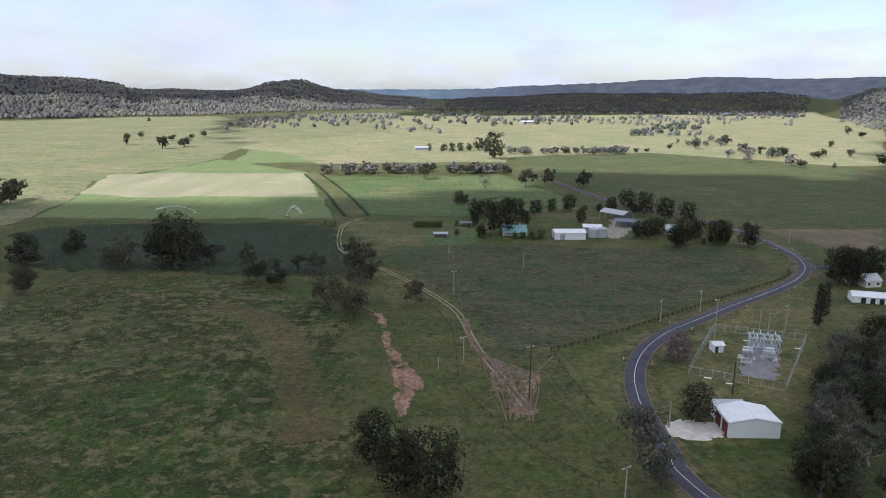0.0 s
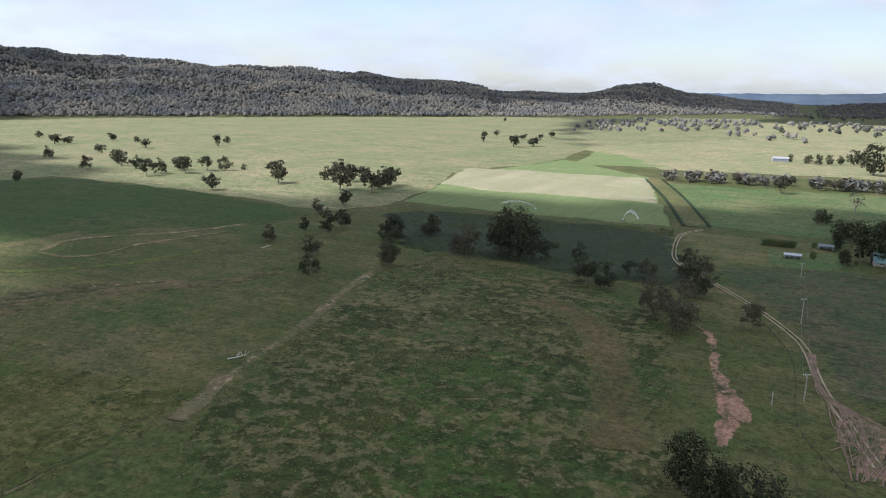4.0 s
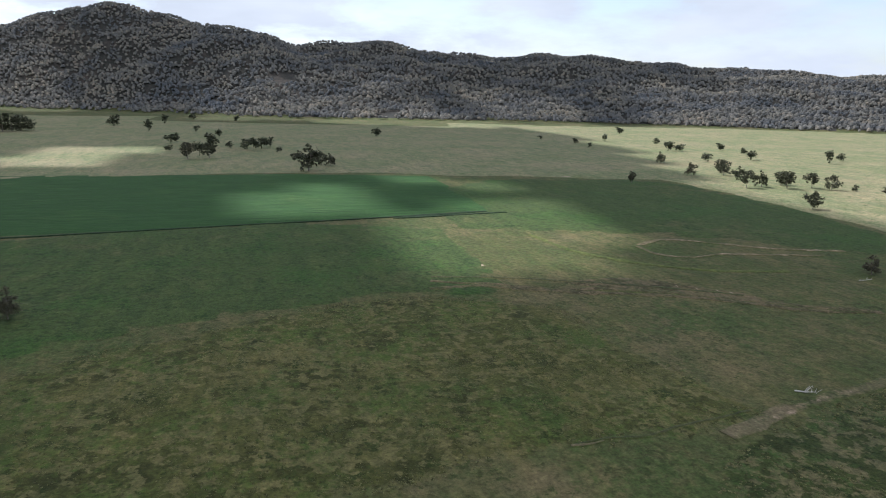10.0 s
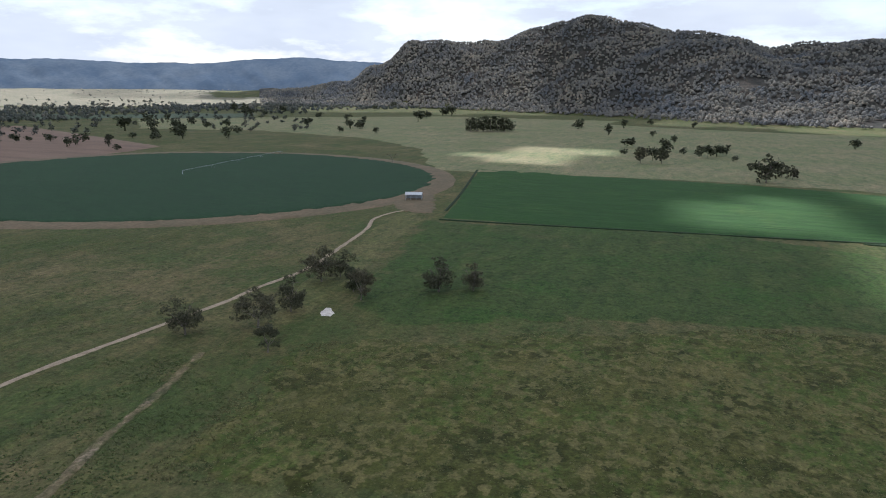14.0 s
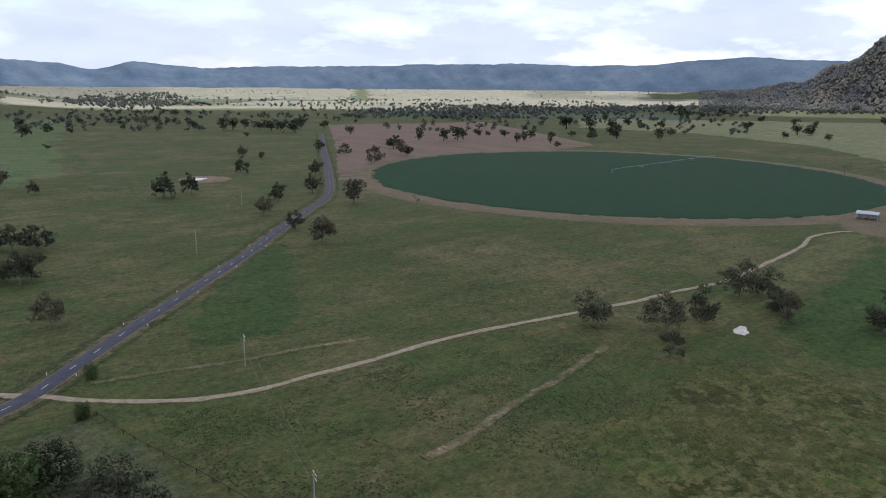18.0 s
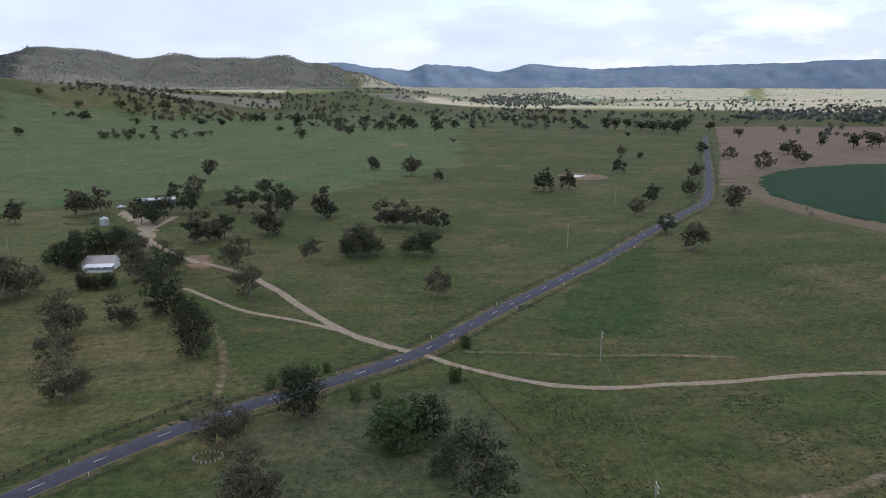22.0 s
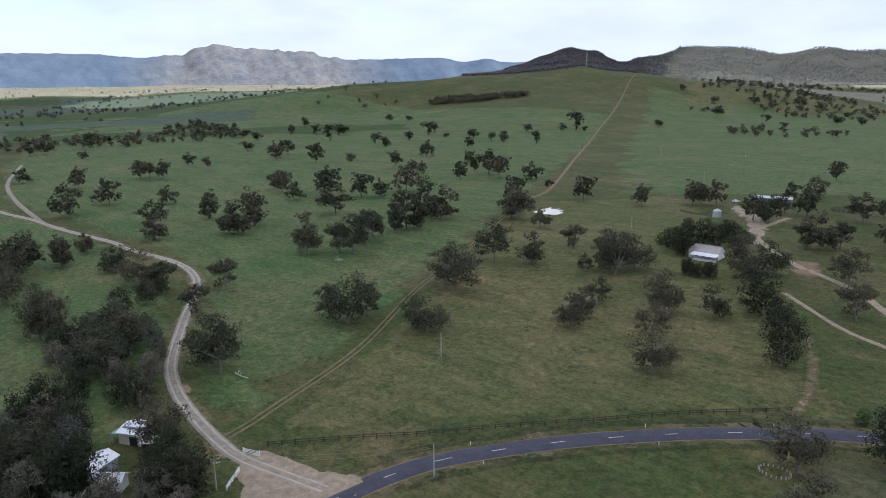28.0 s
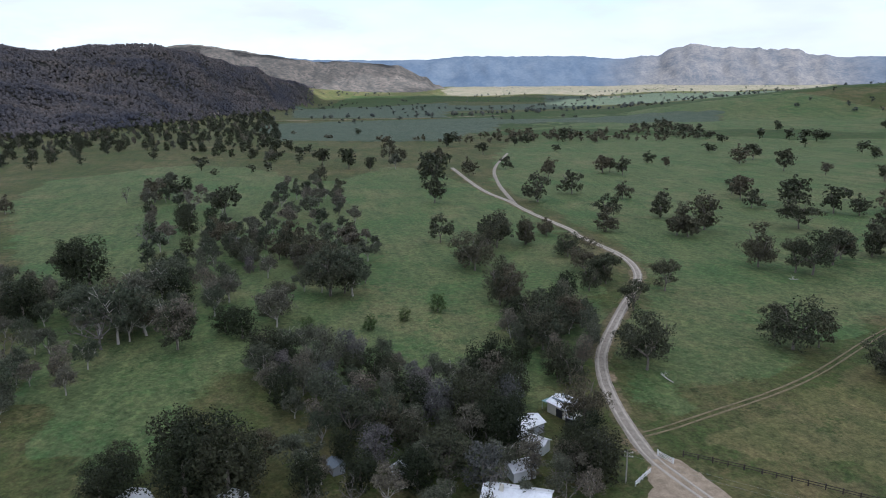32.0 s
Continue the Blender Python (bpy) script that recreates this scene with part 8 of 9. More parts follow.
def power_line(a, b, ha, hb, label="thin sagging power wires between poles"):
    """Two sagging wires between pole tops."""
    ob = thing("power_line", label, "power line", (*a, ground(*a) + ha))
    d = Vector((b[0] - a[0], b[1] - a[1], ground(*b) + hb - ground(*a) - ha))
    s = Vector((-d.y, d.x, 0)).normalized()
    for o in (-0.9, 0.9):
        bm = bmesh.new()
        pts = [d * (k / 12) + s * o - Vector((0, 0, 0.05 * d.length * 4 * (k / 12) * (1 - k / 12) * 0.5)) for k in range(13)]
        tube(bm, pts, [0.012] * 13, 3)
        part("wire", bm, M_WIRE, ob)


POLES_NORTH = [(22, 163.7, 14.1, 30, 1, 1), (6.1, 188, 7.5, 30, 1, 0), (4.2, 256, 9, 30, 1, 0), (2.9, 325, 6.4, 30, 1, 0), (73.3, 224.7, 7.6, 60, 1, 0),
    (90.9, 236.6, 7.7, 60, 1, 0), (35.1, 296.7, 7.6, 60, 0, 0), (-1, 181.6, 3.9, 0, 0, 0), (34.6, 118, 7.5, 30, 1, 0),
    (52.3, 148.1, 6.6, 0, 0, 0), (177, 351.1, 7.9, 0, 0, 0), (83.7, 204.3, 14.3, 30, 1, 0), (101.4, 213.2, 8, 30, 0, 0),
    (104.4, 213.3, 7.4, 30, 0, 0), (109.9, 213.5, 9.9, 30, 1, 0)]
POLES_NORTH_WEST = [(74.1, 166.2, 9.1, 0, 0, 1), (-63.3, -176.3, 9, 80, 2, 0), (-48.7, -104.1, 8.4, 80, 2, 0), (-93.4, -313.7, 11.6, 0, 0, 0),
    (-157.2, -426.9, 11.1, 0, 0, 0), (124.5, -138.4, 7.3, 0, 0, 0), (84.2, -91, 7.2, 0, 0, 0), (113, -60.5, 7.1, 60, 2, 0), (375.7, -633.9, 10, 40, 0, 0), (475, -648.4, 9, 40, 0, 0), (484, -602.8, 9, 40, 0, 0), (303.7, -670.5, 10, 40, 0, 0), (197, -510.9, 9, 40, 0, 0), (235.1, -709.2, 9.5, 40, 0, 0), (163.7, -331, 6.5, 40, 0, 0)]
POLES = POLES_NORTH + POLES_NORTH_WEST
for x, y, h, turn, arms, dark in POLES:
    power_pole(x, y, h, turn, arms, bool(dark))
for i, j in ((0, 8), (1, 2), (2, 3), (4, 5), (0, 1), (9, 14), (16, 17), (18, 19), (4, 6), (22, 21)):
    power_line(POLES[i][:2], POLES[j][:2], POLES[i][2] - 0.3, POLES[j][2] - 0.3)


# ---- fences ----
def rail_fence(pts, label, spacing=2.8, rails=(0.55, 1.05), h=1.25, post_mat=None, thick=0.085):
    """Timber posts with rails between."""
    line = spline(pts, spacing)
    line = [p for k, p in enumerate(line) if k == 0 or (p - line[k - 1]).length > 0.4 * spacing]
    ob = thing("fence", label, "fence", (line[0].x, line[0].y, ground(line[0].x, line[0].y)))
    o = ob.matrix_world.translation
    bm = bmesh.new()
    box(bm, -thick, thick, -thick, thick, -0.2, h)
    post = finish("post", bm, post_mat or M_RAIL)
    bm = bmesh.new()
    box(bm, 0, 1, -0.03, 0.03, -0.075, 0.075)
    rail = finish("rail", bm, post_mat or M_RAIL)
    prev = None
    rnd = random.Random(label)
    for p in line:
        q = Vector((p.x, p.y, ground(p.x, p.y))) - o
        a = new("post", post)
        a.parent = ob
        a.matrix_local = Matrix.LocRotScale(q, Euler((rnd.uniform(-0.04, 0.04), rnd.uniform(-0.04, 0.04), rnd.uniform(0, 1))), (1, 1, rnd.uniform(0.92, 1.1)))
        if prev is not None:
            d = q - prev
            for z in rails:
                b = new("rail", rail)
                b.parent = ob
                b.matrix_local = Matrix.LocRotScale(prev + Vector((0, 0, z + rnd.uniform(-0.03, 0.03))), d.to_track_quat("X", "Z"), (d.length, 1, 1))
        prev = q
    return ob


rail_fence(FENCE_A, "dark timber post-and-rail fence beside the road verge", thick=0.11)
rail_fence(FENCE_B, "dark timber post-and-rail fence on the bend of the road", thick=0.13)
rail_fence(FENCE_C, "old timber post fence with a low rail", 4.0, (0.9,))
rail_fence(FENCE_D, "thin post-and-wire fence round the mown paddock", 4.5, (0.9,), 1.1)
rail_fence(FENCE_E, "thin post-and-wire fence beside the gully", 5.0, (0.9,), 1.1)
rail_fence([(111.5, -61.8), (113.4, -64.3), (115.3, -67.0)], "white painted entrance fence beside the lane", 1.6, (0.35, 0.7, 1.0), 1.15, M_WHITE_RAIL)
rail_fence([(164.4, -393.7), (156.5, -390.2), (148.0, -390.2), (153.1, -408.1)], "timber stock yard rails by the farm sheds", 3.0, (0.4, 0.8, 1.2), 1.4)
gate_at = (119.1, -72.4)
gate = thing("farm_gate", "white painted farm gate standing open", "gate", (*gate_at, ground(*gate_at)), 20)
for x in (-2.0, 2.0):
    boxed("gate_post", (x - 0.12, x + 0.12, -0.12, 0.12, 0, 1.5), M_WHITE_RAIL, gate)
for z in (0.3, 0.65, 1.0, 1.3):
    boxed("gate_bar", (-1.9, 1.9, -0.03, 0.03, z - 0.05, z + 0.05), M_WHITE_RAIL, gate)
rod("gate_brace", (-1.9, 0, 0.3), (1.9, 0, 1.3), 0.04, 0.04, M_WHITE_RAIL, gate, sides=5)


# ---- road lines and guide posts ----
def road_marks():
    road = bpy.data.objects["road"]
    line = spline(MAIN_ROAD, 3.0)
    nor = across(line)
    for i in range(0, len(line) - 1):
        p = line[i]
        r = math.hypot(p.x, p.y)
        curve = p.y > 60 and r < 480
        if not curve and i % 4 or r > 620:
            continue
        verts = []
        for q, s in ((line[i], nor[i]), (line[i + 1], nor[i + 1])):
            for o in (-0.07, 0.07):
                e = q + s * o
                verts.append((e.x, e.y, lift(e.x, e.y, 0.215)))
        ob = new("line_dash", mesh_of("line_dash", verts, [(0, 2, 3, 1)], M_LINE))
        ob.parent = road
    bm = bmesh.new()
    box(bm, -0.06, 0.06, -0.03, 0.03, -0.1, 0.95)
    post = finish("guide_post", bm, M_WHITE_RAIL)
    for i in range(6, len(line), 12):
        p = line[i]
        if math.hypot(p.x, p.y) > 420:
            continue
        for s in (-4.0, 4.0):
            q = p + nor[i] * s
            ob = new("guide_post", post)
            ob.location = (q.x, q.y, ground(q.x, q.y))
            tagged(ob, "small white roadside guide post", "guide post", "guide posts")


road_marks()

# ---- homestead across the paddock ----
(where, wide, turn) = set_back(facing((31.9, 366.4), (44.6, 366.6)), 9)
gabled("farmhouse", "low farmhouse with faded teal roof and verandah", where, turn, wide, 9, 2.8, 5.2, M_WALL_CREAM, M_ROOF_TEAL, doors=(("f", 0, 1.0, 2.1, M_DARK),),
       windows=(("f", -3, 1.4, 1.1, 0.9), ("f", 3, 1.4, 1.1, 0.9), ("r", 0, 1.4, 1.1, 0.9)), category="house", porch=2.2, chimney=True)
(where, wide, turn) = set_back(facing((58.2, 356.9), (74.2, 357.4)), 9)
gabled("farm_shed", "long white steel farm shed", where, turn, wide, 9, 3.8, 4.9, M_WHITE, M_ROOF_WHITE, doors=(("f", -4, 2.6, 3.0, M_WALL_GREY), ("l", 0, 3.2, 3.2, M_WALL_GREY)))
(where, wide, turn) = set_back(facing((77.0, 374.7), (86.9, 375.0)), 8)
gabled("farm_shed", "grey farm shed with bright white roof", where, turn - 8, wide, 8, 3.2, 4.2, M_WALL_GREY, M_ROOF_WHITE, doors=(("f", 0, 3.0, 2.6, M_DARK),))
(where, wide, turn) = set_back(facing((95.4, 417.0), (104.5, 406.4)), 10)
open_shed("hay_shed", "open-sided hay shed with pale roof", where, turn, wide + 3, 10, 4.5, 6.2, M_ROOF_ZINC, 4, M_WALL_GREY)
(where, wide, turn) = set_back(facing((97.5, 390.9), (108.5, 386.5)), 9)
open_shed("machinery_bay", "open machinery bay with blue-grey roof", where, turn, wide + 2, 9, 3.8, 4.8, M_ROOF_DARK, 4, M_WALL_GREY)
(where, wide, turn) = set_back(facing((120.5, 371.7), (127.3, 372.0)), 8)
gabled("cottage", "pale cottage with grey roof among trees", where, turn, wide, 8, 2.8, 4.8, M_WALL_CREAM, M_ROOF_ZINC, windows=(("f", -1.5, 1.2, 1.0, 0.9), ("f", 1.5, 1.2, 1.0, 0.9)), category="house")
(where, wide, turn) = set_back(facing((-4.9, 360.8), (2.3, 361.1)), 4)
open_shed("stock_shelter", "low dark-roofed stock shelter in the house paddock", where, turn, wide, 4, 2.2, 2.7, M_ROOF_ZINC, 3, M_WALL_GREY)
(where, wide, turn) = set_back(facing((9.8, 391.2), (16.2, 391.4)), 5)
open_shed("stock_shelter", "small open shelter beside a hedge", where, turn, wide, 5, 2.3, 2.9, M_ROOF_DARK, 2, M_WALL_GREY)
(where, wide, turn) = set_back(facing((-35.7, 877.0), (-19.6, 879.9)), 12)
gabled("far_farm_shed", "distant pale farm shed", where, turn, wide, 12, 4, 5.5, M_WALL_GREY, M_ROOF_ZINC)
(where, wide, turn) = set_back(facing((177.4, 1607.6), (210.9, 1618.9)), 20)
gabled("far_farm_shed", "distant white-roofed farm shed", where, turn, wide, 20, 5, 7, M_WALL_GREY, M_ROOF_WHITE)


def silo(place, r, h, label, roof=0.9):
    ob = thing("silo", label, "silo", (*place, ground(*place) - 0.05))
    bm = bmesh.new()
    bmesh.ops.create_cone(bm, cap_ends=True, segments=20, radius1=r, radius2=r, depth=h, matrix=Matrix.Translation((0, 0, h / 2)))
    part("barrel", bm, M_STEEL, ob)
    bm = bmesh.new()
    bmesh.ops.create_cone(bm, cap_ends=True, segments=20, radius1=r * 1.04, radius2=r * 0.12, depth=roof, matrix=Matrix.Translation((0, 0, h + roof / 2)))
    part("cone_roof", bm, M_ROOF_ZINC, ob)
    for k in range(3):
        bm = bmesh.new()
        bmesh.ops.create_cone(bm, cap_ends=True, segments=20, radius1=r * 1.015, radius2=r * 1.015, depth=0.08, matrix=Matrix.Translation((0, 0, h * (k + 0.5) / 3)))
        part("hoop", bm, M_WALL_GREY, ob)
    return ob


silo((79.8, 364.6), 2.6, 4.6, "round galvanised grain silo beside the sheds")
silo((84.3, 364.7), 2.6, 4.8, "round galvanised grain silo in the yard")

# ---- place by the turn-off ----
(where, wide, turn) = set_back(facing((153.6, 249.5), (162.8, 247.1)), 6)
gabled("long_cottage", "long white building with a pale roof and dark openings", where, turn, wide + 3, 6, 2.6, 3.8, M_WHITE, M_ROOF_WHITE,
       doors=(("f", -2.5, 1.6, 2.1, M_DARK), ("f", 0.6, 1.6, 2.1, M_DARK), ("f", 3.6, 1.6, 2.1, M_DARK)))
(where, wide, turn) = set_back(facing((167.6, 271.1), (174.5, 269.7)), 7)
gabled("old_house", "pale old house under trees", where, turn + 20, wide, 7, 2.8, 4.8, M_WALL_CREAM, M_ROOF_ZINC, category="house", windows=(("f", -2, 1.1, 1, 0.9), ("f", 2, 1.1, 1, 0.9)))
silo((166.3, 277.7), 1.1, 2.0, "small pale water tank by the trees", 0.3)

# ---- hay shed by the irrigated circle ----
(where, wide, turn) = set_back(facing((-439.1, -183.7), (-442.3, -172.9)), 8)
open_shed("hay_shed", "open hay shed with a bright pale roof", where, turn, wide, 8, 4.2, 5.4, M_ROOF_ZINC, 3, M_WALL_GREY)


# ---- centre-pivot irrigator ----
def irrigator(a, b, spans):
    d = Vector((b[0] - a[0], b[1] - a[1], 0))
    ob = thing("pivot_irrigator", "long galvanised centre-pivot irrigator standing in the crop", "irrigator", (*a, ground(*a)), math.degrees(math.atan2(d.y, d.x)))
    ln_ = d.length / spans
    rod("pivot_tower", (0, 0, 0), (0, 0, 4.2), 0.5, 0.12, M_WALL_GREY, ob)
    for k in range(spans):
        x0, x1 = k * ln_, (k + 1) * ln_
        bm = bmesh.new()
        tube(bm, [Vector((x0 + (x1 - x0) * i / 6, 0, 3.8 + 0.3 * math.sin(math.pi * i / 6))) for i in range(7)], [0.11] * 7, 6)
        part("span_pipe", bm, M_WALL_GREY, ob)
        bm = bmesh.new()
        for i in range(6):
            p = Vector((x0 + (x1 - x0) * i / 6, 0, 3.8 + 0.3 * math.sin(math.pi * i / 6)))
            q = Vector((x0 + (x1 - x0) * (i + 0.5) / 6, 0, 2.9 + 0.3 * math.sin(math.pi * (i + 0.5) / 6)))
            tube(bm, [p, q], [0.04, 0.04], 4)
            tube(bm, [q, Vector((x0 + (x1 - x0) * (i + 1) / 6, 0, 3.8 + 0.3 * math.sin(math.pi * (i + 1) / 6)))], [0.04, 0.04], 4)
        part("truss", bm, M_WALL_GREY, ob)
        for s in (-1, 1):
            rod("tower_leg", (x1, s * 2.0, 0.5), (x1, 0, 3.8), 0.09, 0.07, M_WALL_GREY, ob, sides=5)
            w = rod("wheel", (x1 - 0.15, s * 2.0, 0.55), (x1 + 0.15, s * 2.0, 0.55), 0.55, 0.55, M_RUBBER, ob, sides=12)


irrigator((-489.6, -411.2), (-686.8, -438.1), 4)


def sprinkler(place, turn, reach, high, label, seed):
    """A travelling sprinkler with its fan of spray."""
    ob = thing("sprinkler", label, "sprinkler", (*place, ground(*place)), turn)
    boxed("cart", (-0.8, 0.8, -0.5, 0.5, 0.35, 0.7), M_STEEL, ob)
    for x in (-0.7, 0.7):
        rod("wheel", (x, -0.65, 0.35), (x, -0.5, 0.35), 0.35, 0.35, M_RUBBER, ob, sides=10)
    rod("nozzle", (0, 0, 0.7), (0.5, 0, 1.6), 0.07, 0.04, M_STEEL, ob, sides=6)
    rnd = random.Random(seed)
    bm = bmesh.new()
    for _ in range(1500):
        t = rnd.random() ** 0.8
        x = reach * t
        z = 1.5 + high * 4 * t * (1 - 0.98 * t) * rnd.uniform(0.35 + 0.6 * (1 - t), 1.0)
        p = Vector((x, rnd.gauss(0, 0.12 + 0.5 * t), max(0.2, z)))
        s = 0.03 + 0.045 * rnd.random()
        v = [bm.verts.new(p + Vector(o) * s) for o in ((1, 0, -0.6), (-1, 0.6, -0.6), (-0.4, -1, -0.6), (0, 0, 1))]
        for f in ((0, 1, 3), (1, 2, 3), (2, 0, 3), (2, 1, 0)):
            bm.faces.new([v[i] for i in f])
    spray = part("spray", bm, M_DROPS, ob, "white arc of water spray")
    return ob


sprinkler((-94.5, 416.8), 12, 9, 5.5, "travelling sprinkler throwing a tall white plume", 3)
sprinkler((-153.1, 426.1), 172, 26, 3.2, "travelling sprinkler throwing a long low arc", 4)

# ---- farm among the gums ----
(where, wide, turn) = set_back(facing((117.0, -292.0), (104.2, -292.0)), 8)
gabled("farmhouse", "white farmhouse with a pale roof and closed-in verandah", where, turn, wide, 8, 3.0, 5.4, M_WHITE, M_ROOF_RUST, windows=(("f", -3, 1.3, 1.0, 1.0), ("f", 0, 1.3, 1.0, 1.0), ("f", 3, 1.3, 1.0, 1.0)), category="house")
(where, wide, turn) = set_back(facing((114.9, -288.2), (103.6, -288.2)), 3)
ver = thing("verandah", "low white-roofed verandah before the farmhouse", "verandah", (*where, ground(*where) - 0.05), turn)
slope("roof", -wide / 2, wide / 2, (-1.9, 2.4), (1.9, 3.0), 0.08, M_ROOF_WHITE, ver)
for k in range(6):
    x = -wide / 2 + 0.2 + (wide - 0.4) * k / 5
    boxed("post", (x - 0.06, x + 0.06, -1.75, -1.63, 0, 2.42), M_WHITE, ver)
boxed("front_wall", (-wide / 2, wide / 2, -1.6, -1.5, 0.1, 1.1), M_WHITE, ver)
silo((141.8, -390.2), 2.3, 3.6, "squat silver-roofed silo beside the yards", 1.2)
(where, wide, turn) = set_back(facing((143.9, -449.7), (120.9, -454.6)), 9)
open_shed("shearing_shed", "long open farm shed with a pale roof", where, turn, wide, 9, 3.6, 4.4, M_ROOF_ZINC, 5, M_WALL_GREY)


def round_yard(place, r):
    ob = thing("round_yard", "round timber stock yard with dark rails", "stock yard", (*place, ground(*place)))
    n = 18
    ring = [Vector((r * math.cos(2 * math.pi * k / n), r * math.sin(2 * math.pi * k / n), 0)) for k in range(n)]
    for k, p in enumerate(ring):
        q = ring[(k + 1) % n]
        rod("post", p - Vector((0, 0, 0.1)), p + Vector((0, 0, 1.9)), 0.11, 0.10, M_RAIL, ob, sides=6)
        for z in (0.5, 1.0, 1.5, 1.85):
            rod("rail", p + Vector((0, 0, z)), q + Vector((0, 0, z)), 0.07, 0.07, M_RAIL, ob, sides=5)


round_yard((91.7, -451.0), 6.5)


def ute(place, turn, label):
    """A farm utility seen from far off."""
    ob = thing("utility_truck", label, "vehicle", (*place, ground(*place)), turn)
    boxed("body", (-2.4, 2.4, -0.9, 0.9, 0.5, 1.05), M_WHITE, ob, bevel=0.08)
    boxed("cab", (-0.6, 1.2, -0.82, 0.82, 1.05, 1.75), M_WHITE, ob, bevel=0.12)
    boxed("windscreen", (1.12, 1.24, -0.7, 0.7, 1.12, 1.6), M_GLASS, ob)
    boxed("tray", (-2.4, -0.7, -0.85, 0.85, 1.05, 1.2), M_WALL_GREY, ob)
    for x in (-1.5, 1.5):
        for y in (-0.92, 0.72):
            rod("wheel", (x, y, 0.38), (x, y + 0.2, 0.38), 0.38, 0.38, M_RUBBER, ob, sides=12)


ute((150.6, -445.2), 30, "white farm utility parked in the yard")

# ---- houses in the gully wood ----
(where, wide, turn) = set_back(facing((145.7, -56.3), (139.7, -59.2)), 6.5)
green_shed = gabled("green_shed", "cream shed with striped pale roof and teal awning", where, turn, wide, 6.0, 2.8, 3.7, M_WALL_CREAM, M_ROOF_WHITE, doors=(("f", 0.5, 2.0, 2.1, M_DARK),))
boxed("awning", (-wide / 2 - 1.9, -wide / 2 - 0.05, -3.1, 3.1, 2.25, 2.33), M_ROOF_TEAL, green_shed, "faded teal awning")
for y in (-2.9, 2.9):
    boxed("post", (-wide / 2 - 1.85, -wide / 2 - 1.75, y - 0.05, y + 0.05, 0, 2.25), M_STEEL, green_shed)
for y in (-1.5, 1.5):
    k = 3.7 - 0.3 * abs(y) + 0.14
    boxed("skylight", (-wide / 2 + 0.2, wide / 2 - 0.2, y - 0.35, y + 0.35, k - 0.02, k + 0.09), M_ROOF_DARK, green_shed, "dark roof strip")
(where, wide, turn) = set_back(facing((138.4, -58.1), (136.5, -59.6)), 2.5)
gabled("garden_shed", "small dark shed with a pale flat roof", where, turn, wide, 2.5, 2.1, 2.4, M_DARK, M_ROOF_WHITE, over=0.3)
(where, wide, turn) = set_back(facing((134.2, -47.2), (135.9, -51.3)), 5)
gabled("old_shed", "long pale-roofed shed half hidden by trees", where, turn, wide + 2, 5, 2.6, 3.5, M_WALL_GREY, M_ROOF_WHITE)
gabled("village_house", "pale-roofed house half hidden by trees", (108.7, -36.8), 62, 12, 8, 2.8, 4.6, M_WALL_CREAM, M_ROOF_WHITE, category="house", windows=(("f", -3, 1.3, 1, 0.9), ("f", 3, 1.3, 1, 0.9)), chimney=True)
gabled("village_shed", "small white-roofed shed in a back yard", (120.1, -41.2), 100, 5, 4, 2.4, 3.2, M_WHITE, M_ROOF_WHITE)
gabled("village_shed", "narrow pale-roofed shed under trees", (129.6, -47.5), 40, 6, 3.0, 2.5, 3.2, M_WHITE, M_ROOF_WHITE)
gabled("village_shed", "small dark-roofed shed in a clearing", (130.0, -5.4), 20, 3.4, 2.6, 1.9, 2.4, M_WALL_GREY, M_ROOF_DARK)
gabled("village_house", "white-roofed house below the creek bank", (122.8, 30.9), 25, 7, 5.5, 2.6, 3.8, M_WALL_CREAM, M_ROOF_WHITE, category="house")
gabled("village_house", "grey-roofed house deep in the trees", (123.2, -18.2), 8, 5, 4, 2.3, 3.2, M_WALL_CREAM, M_ROOF_ZINC, category="house")
gabled("village_house", "white-roofed house hidden below the bank", (117.9, 13.9), 5, 7, 6, 2.6, 4.0, M_WALL_CREAM, M_ROOF_WHITE, category="house")
silo((136.4, 0.9), 1.0, 1.9, "pale round rainwater tank in a clearing", 0.15)

# ---- mast on the rise ----
mast_at = (893.0, -1528.2)
mast = thing("radio_mast", "thin steel mast on a grassy rise", "mast", (*mast_at, ground(*mast_at)))
for k in range(3):
    a = k * 2.0944
    rod("leg", (1.2 * math.cos(a), 1.2 * math.sin(a), 0), (0.3 * math.cos(a), 0.3 * math.sin(a), 34), 0.16, 0.12, M_STEEL, mast, sides=5)
for k in range(11):
    z, w = 2 + 3 * k, 1.2 - 0.9 * (2 + 3 * k) / 34
    for j in range(3):
        a, b = j * 2.0944, (j + 1) * 2.0944
        rod("brace", (w * math.cos(a), w * math.sin(a), z), (w * math.cos(b), w * math.sin(b), z + 2.4), 0.06, 0.06, M_STEEL, mast, sides=4)


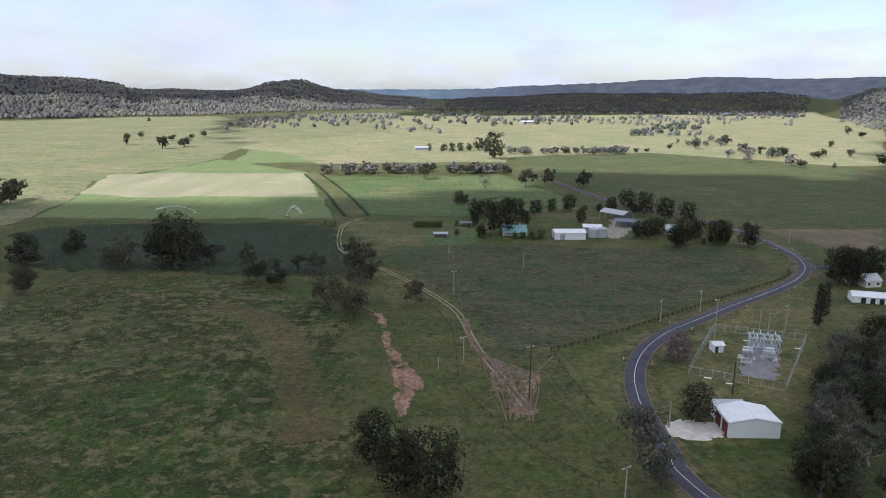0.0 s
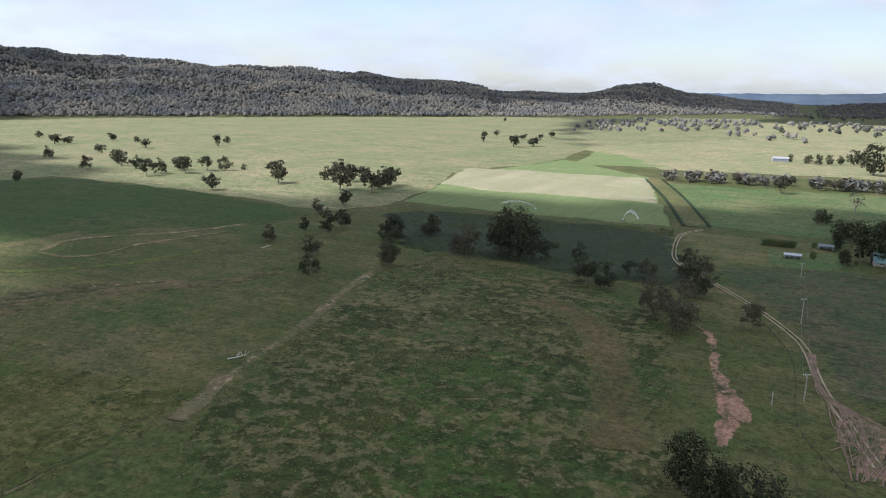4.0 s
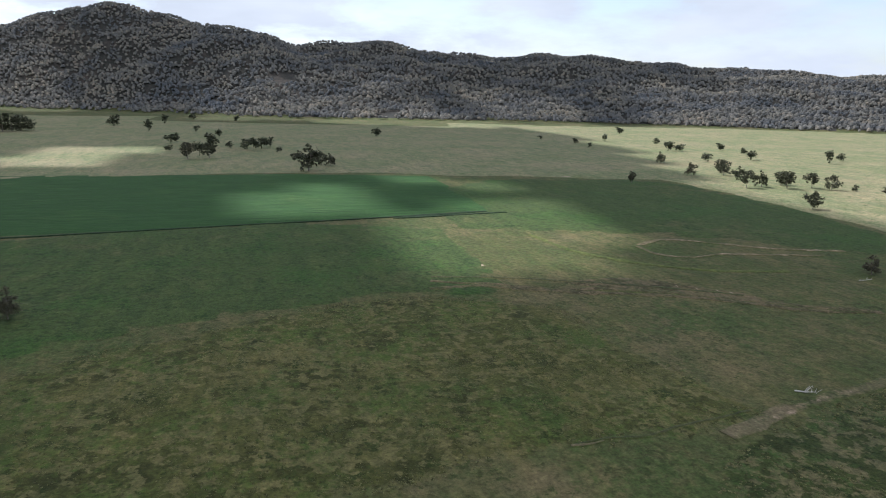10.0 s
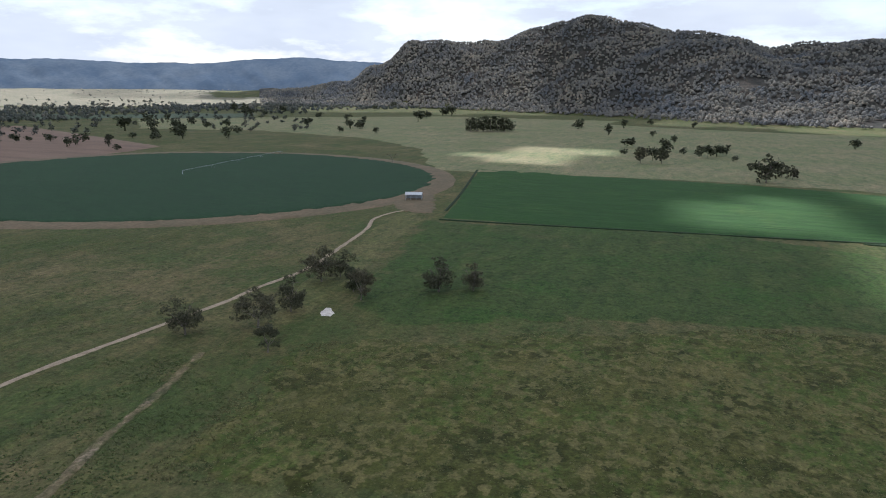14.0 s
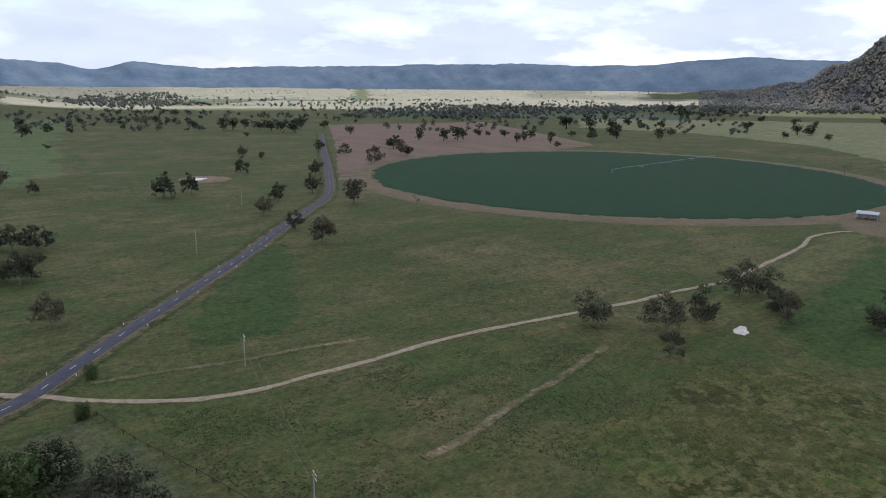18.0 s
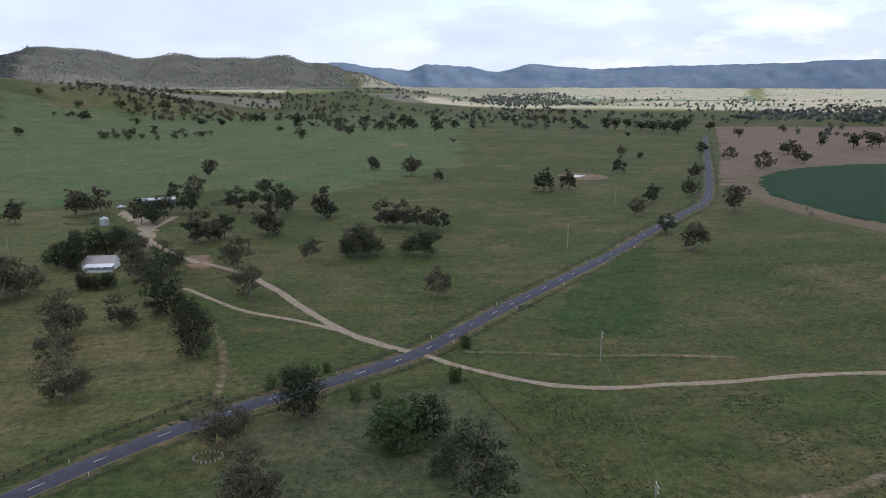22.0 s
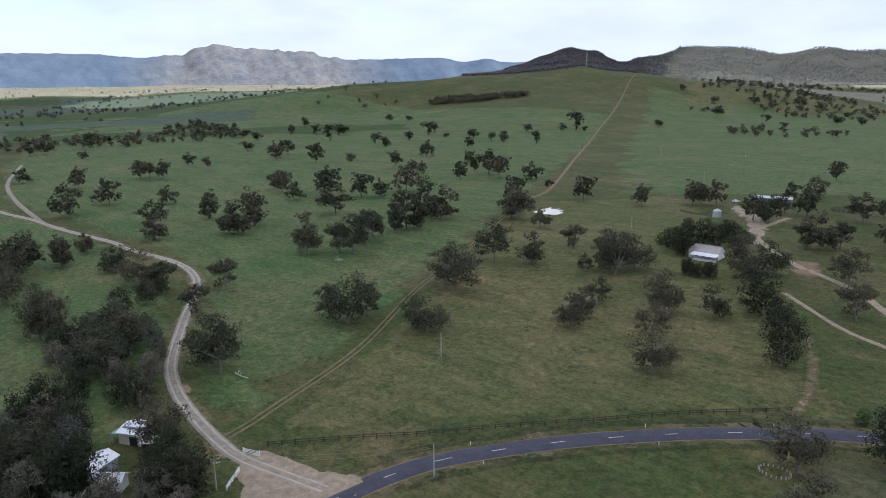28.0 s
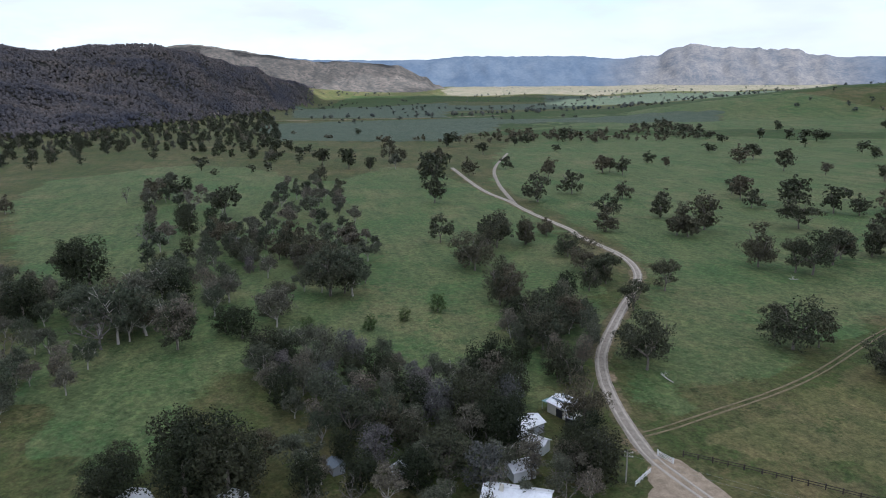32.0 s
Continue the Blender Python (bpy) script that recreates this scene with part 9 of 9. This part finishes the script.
# ---- dead timber ----
def fallen(place, turn, size, label):
    ob = thing("fallen_tree", label, "fallen tree", (*place, ground(*place)), turn)
    rnd = random.Random(label)
    bm = bmesh.new()
    tube(bm, [Vector((-0.6, 0, 0.05)) * size, Vector((0, 0.04, 0.10)) * size, Vector((0.55, 0.1, 0.22)) * size], [0.045 * size, 0.035 * size, 0.015 * size], 6)
    part("trunk", bm, M_TANK, ob)
    for k in range(6):
        p = Vector((rnd.uniform(-0.1, 0.55), 0.06, 0.14)) * size
        e = p + Vector((rnd.uniform(-0.2, 0.4), rnd.uniform(-0.4, 0.4), rnd.uniform(0.1, 0.45))) * size
        bm = bmesh.new()
        tube(bm, [p, p.lerp(e, 0.5) + Vector((0, 0, 0.04 * size)), e], [0.02 * size, 0.013 * size, 0.005 * size], 5)
        part("branch", bm, M_TANK, ob)


fallen((-137.0, 139.2), 40, 4.5, "bleached white fallen tree at the paddock corner")
fallen((232.4, -192.1), 100, 4.0, "grey fallen log under the gums")
fallen((156.5, -94.0), 10, 4.0, "grey fallen branch beside a tree")
fallen((-224.5, 250.6), 60, 4.0, "pale fallen log near the creek")


# ---- ring of pale logs under the road tree ----
ring_at = (34.2, -136.2)
ring = thing("log_ring", "low ring of pale upright logs in mown grass", "log ring", (*ring_at, ground(*ring_at)))
ring_rnd = random.Random(9)
for k in range(20):
    a = 2 * math.pi * k / 20
    p = Vector((3.0 * math.cos(a), 2.2 * math.sin(a), -0.1))
    rod("log", p, p + Vector((ring_rnd.uniform(-0.08, 0.08), ring_rnd.uniform(-0.08, 0.08), ring_rnd.uniform(0.5, 0.85))), 0.16, 0.13, M_POLE, ring, sides=6)

# ---- tussocks and weeds ----
def tufts(name, poly, count, size, material, label, seed, tall=0.55):
    rnd = random.Random(seed)
    xs, ys = [p[0] for p in poly], [p[1] for p in poly]
    verts, faces = [], []
    made = 0
    while made < count:
        x, y = rnd.uniform(min(xs), max(xs)), rnd.uniform(min(ys), max(ys))
        if not inside(x, y, poly) or noise.noise((x / 17, y / 17, seed)) + 0.6 * noise.noise((x / 60, y / 60, seed)) < rnd.uniform(-0.2, 0.5):
            continue
        made += 1
        z, s = lift(x, y, -0.05), size * rnd.uniform(0.5, 1.3)
        a0 = rnd.uniform(0, 6.283)
        ox, oy = rnd.uniform(-0.15, 0.15) * s, rnd.uniform(-0.15, 0.15) * s
        h = s * tall * rnd.uniform(0.6, 1.2)
        for k in range(5):
            a, b_ = a0 + k * 1.2566, a0 + (k + 1) * 1.2566
            w = s * rnd.uniform(0.6, 1.2)
            i = len(verts)
            verts += [(x + math.cos(a) * w, y + math.sin(a) * w, z), (x + math.cos(b_) * w, y + math.sin(b_) * w, z),
                      (x + ox + math.cos(b_) * w * 0.35, y + oy + math.sin(b_) * w * 0.35, z + h * rnd.uniform(0.7, 1.1)), (x + ox + math.cos(a) * w * 0.35, y + oy + math.sin(a) * w * 0.35, z + h)]
            faces.append((i, i + 1, i + 2, i + 3))
    tagged(new(name, mesh_of(name, verts, faces, material)), label, "grass", kind="stuff")


M_TUFT = leaf("tussock blades", (0.110, 0.114, 0.048), (0.125, 0.122, 0.054), (0.140, 0.132, 0.062), 0.3)
M_WEED = leaf("weed leaves", (0.074, 0.098, 0.036), (0.084, 0.106, 0.040), (0.094, 0.110, 0.046), 0.45)
tufts("tussocks", [(-14.6, 115.6), (-31.1, 227.8), (-52.9, 258.6), (-79, 274.8), (-149.7, 282.9), (-155.5, 237.9), (-133.7, 157.1), (-122.2, 111.1),
    (-113.5, 94.6), (-88.4, 76.1)], 9000, 0.36, M_TUFT, "pale tussock grass tufts", 1, 0.5)
tufts("tussocks", [(-123.7, 121.9), (-149.3, 118.4), (-185, 111.6), (-224.8, 108.2), (-245.2, 62.4), (-242.8, 31.7), (-229, -4.2), (-215.7, -32.6),
    (-173.5, -108.2), (-127.2, -101.6), (-97.1, -98), (-124.6, 51.8)], 11000, 0.36, M_TUFT, "dry tussock grass tufts", 2, 0.5)
tufts("weeds", [(-33.7, 327.5), (10.3, 348.5), (144.8, 339.6), (148.8, 297.4), (110.5, 260), (33.5, 198.3), (19, 188.2), (11.9, 206.7), (3.4, 245.1),
    (-14.9, 280.4)], 5000, 0.3, M_WEED, "low dark green weeds", 3, 0.3)
tufts("weeds", [(-242.2, 382.7), (-62.8, 403.9), (-45.8, 321.2), (-34.7, 289.4), (-52.3, 279.8), (-80.2, 279.2), (-115.8, 286.9), (-180.5, 283)], 4500, 0.5, M_WEED, "rank creek weeds", 4, 0.6)
tufts("weeds", [(-26.1, -163), (-63.3, -153.9), (-167.5, -150.5), (-167.6, -118.9), (-100.3, -83.9), (-44.2, -108.6)], 4500, 0.32, M_WEED, "scattered weeds in dry grass", 6, 0.3)
tufts("weeds", [(-53.5, -189.7), (-100.5, -186.9), (-180.6, -162.8), (-289.2, -165.2), (-315.9, -243.2), (-231.6, -333.2), (-173.2, -335.5),
    (-86.2, -253.5)], 5000, 0.32, M_WEED, "scattered weeds in the paddock", 7, 0.3)
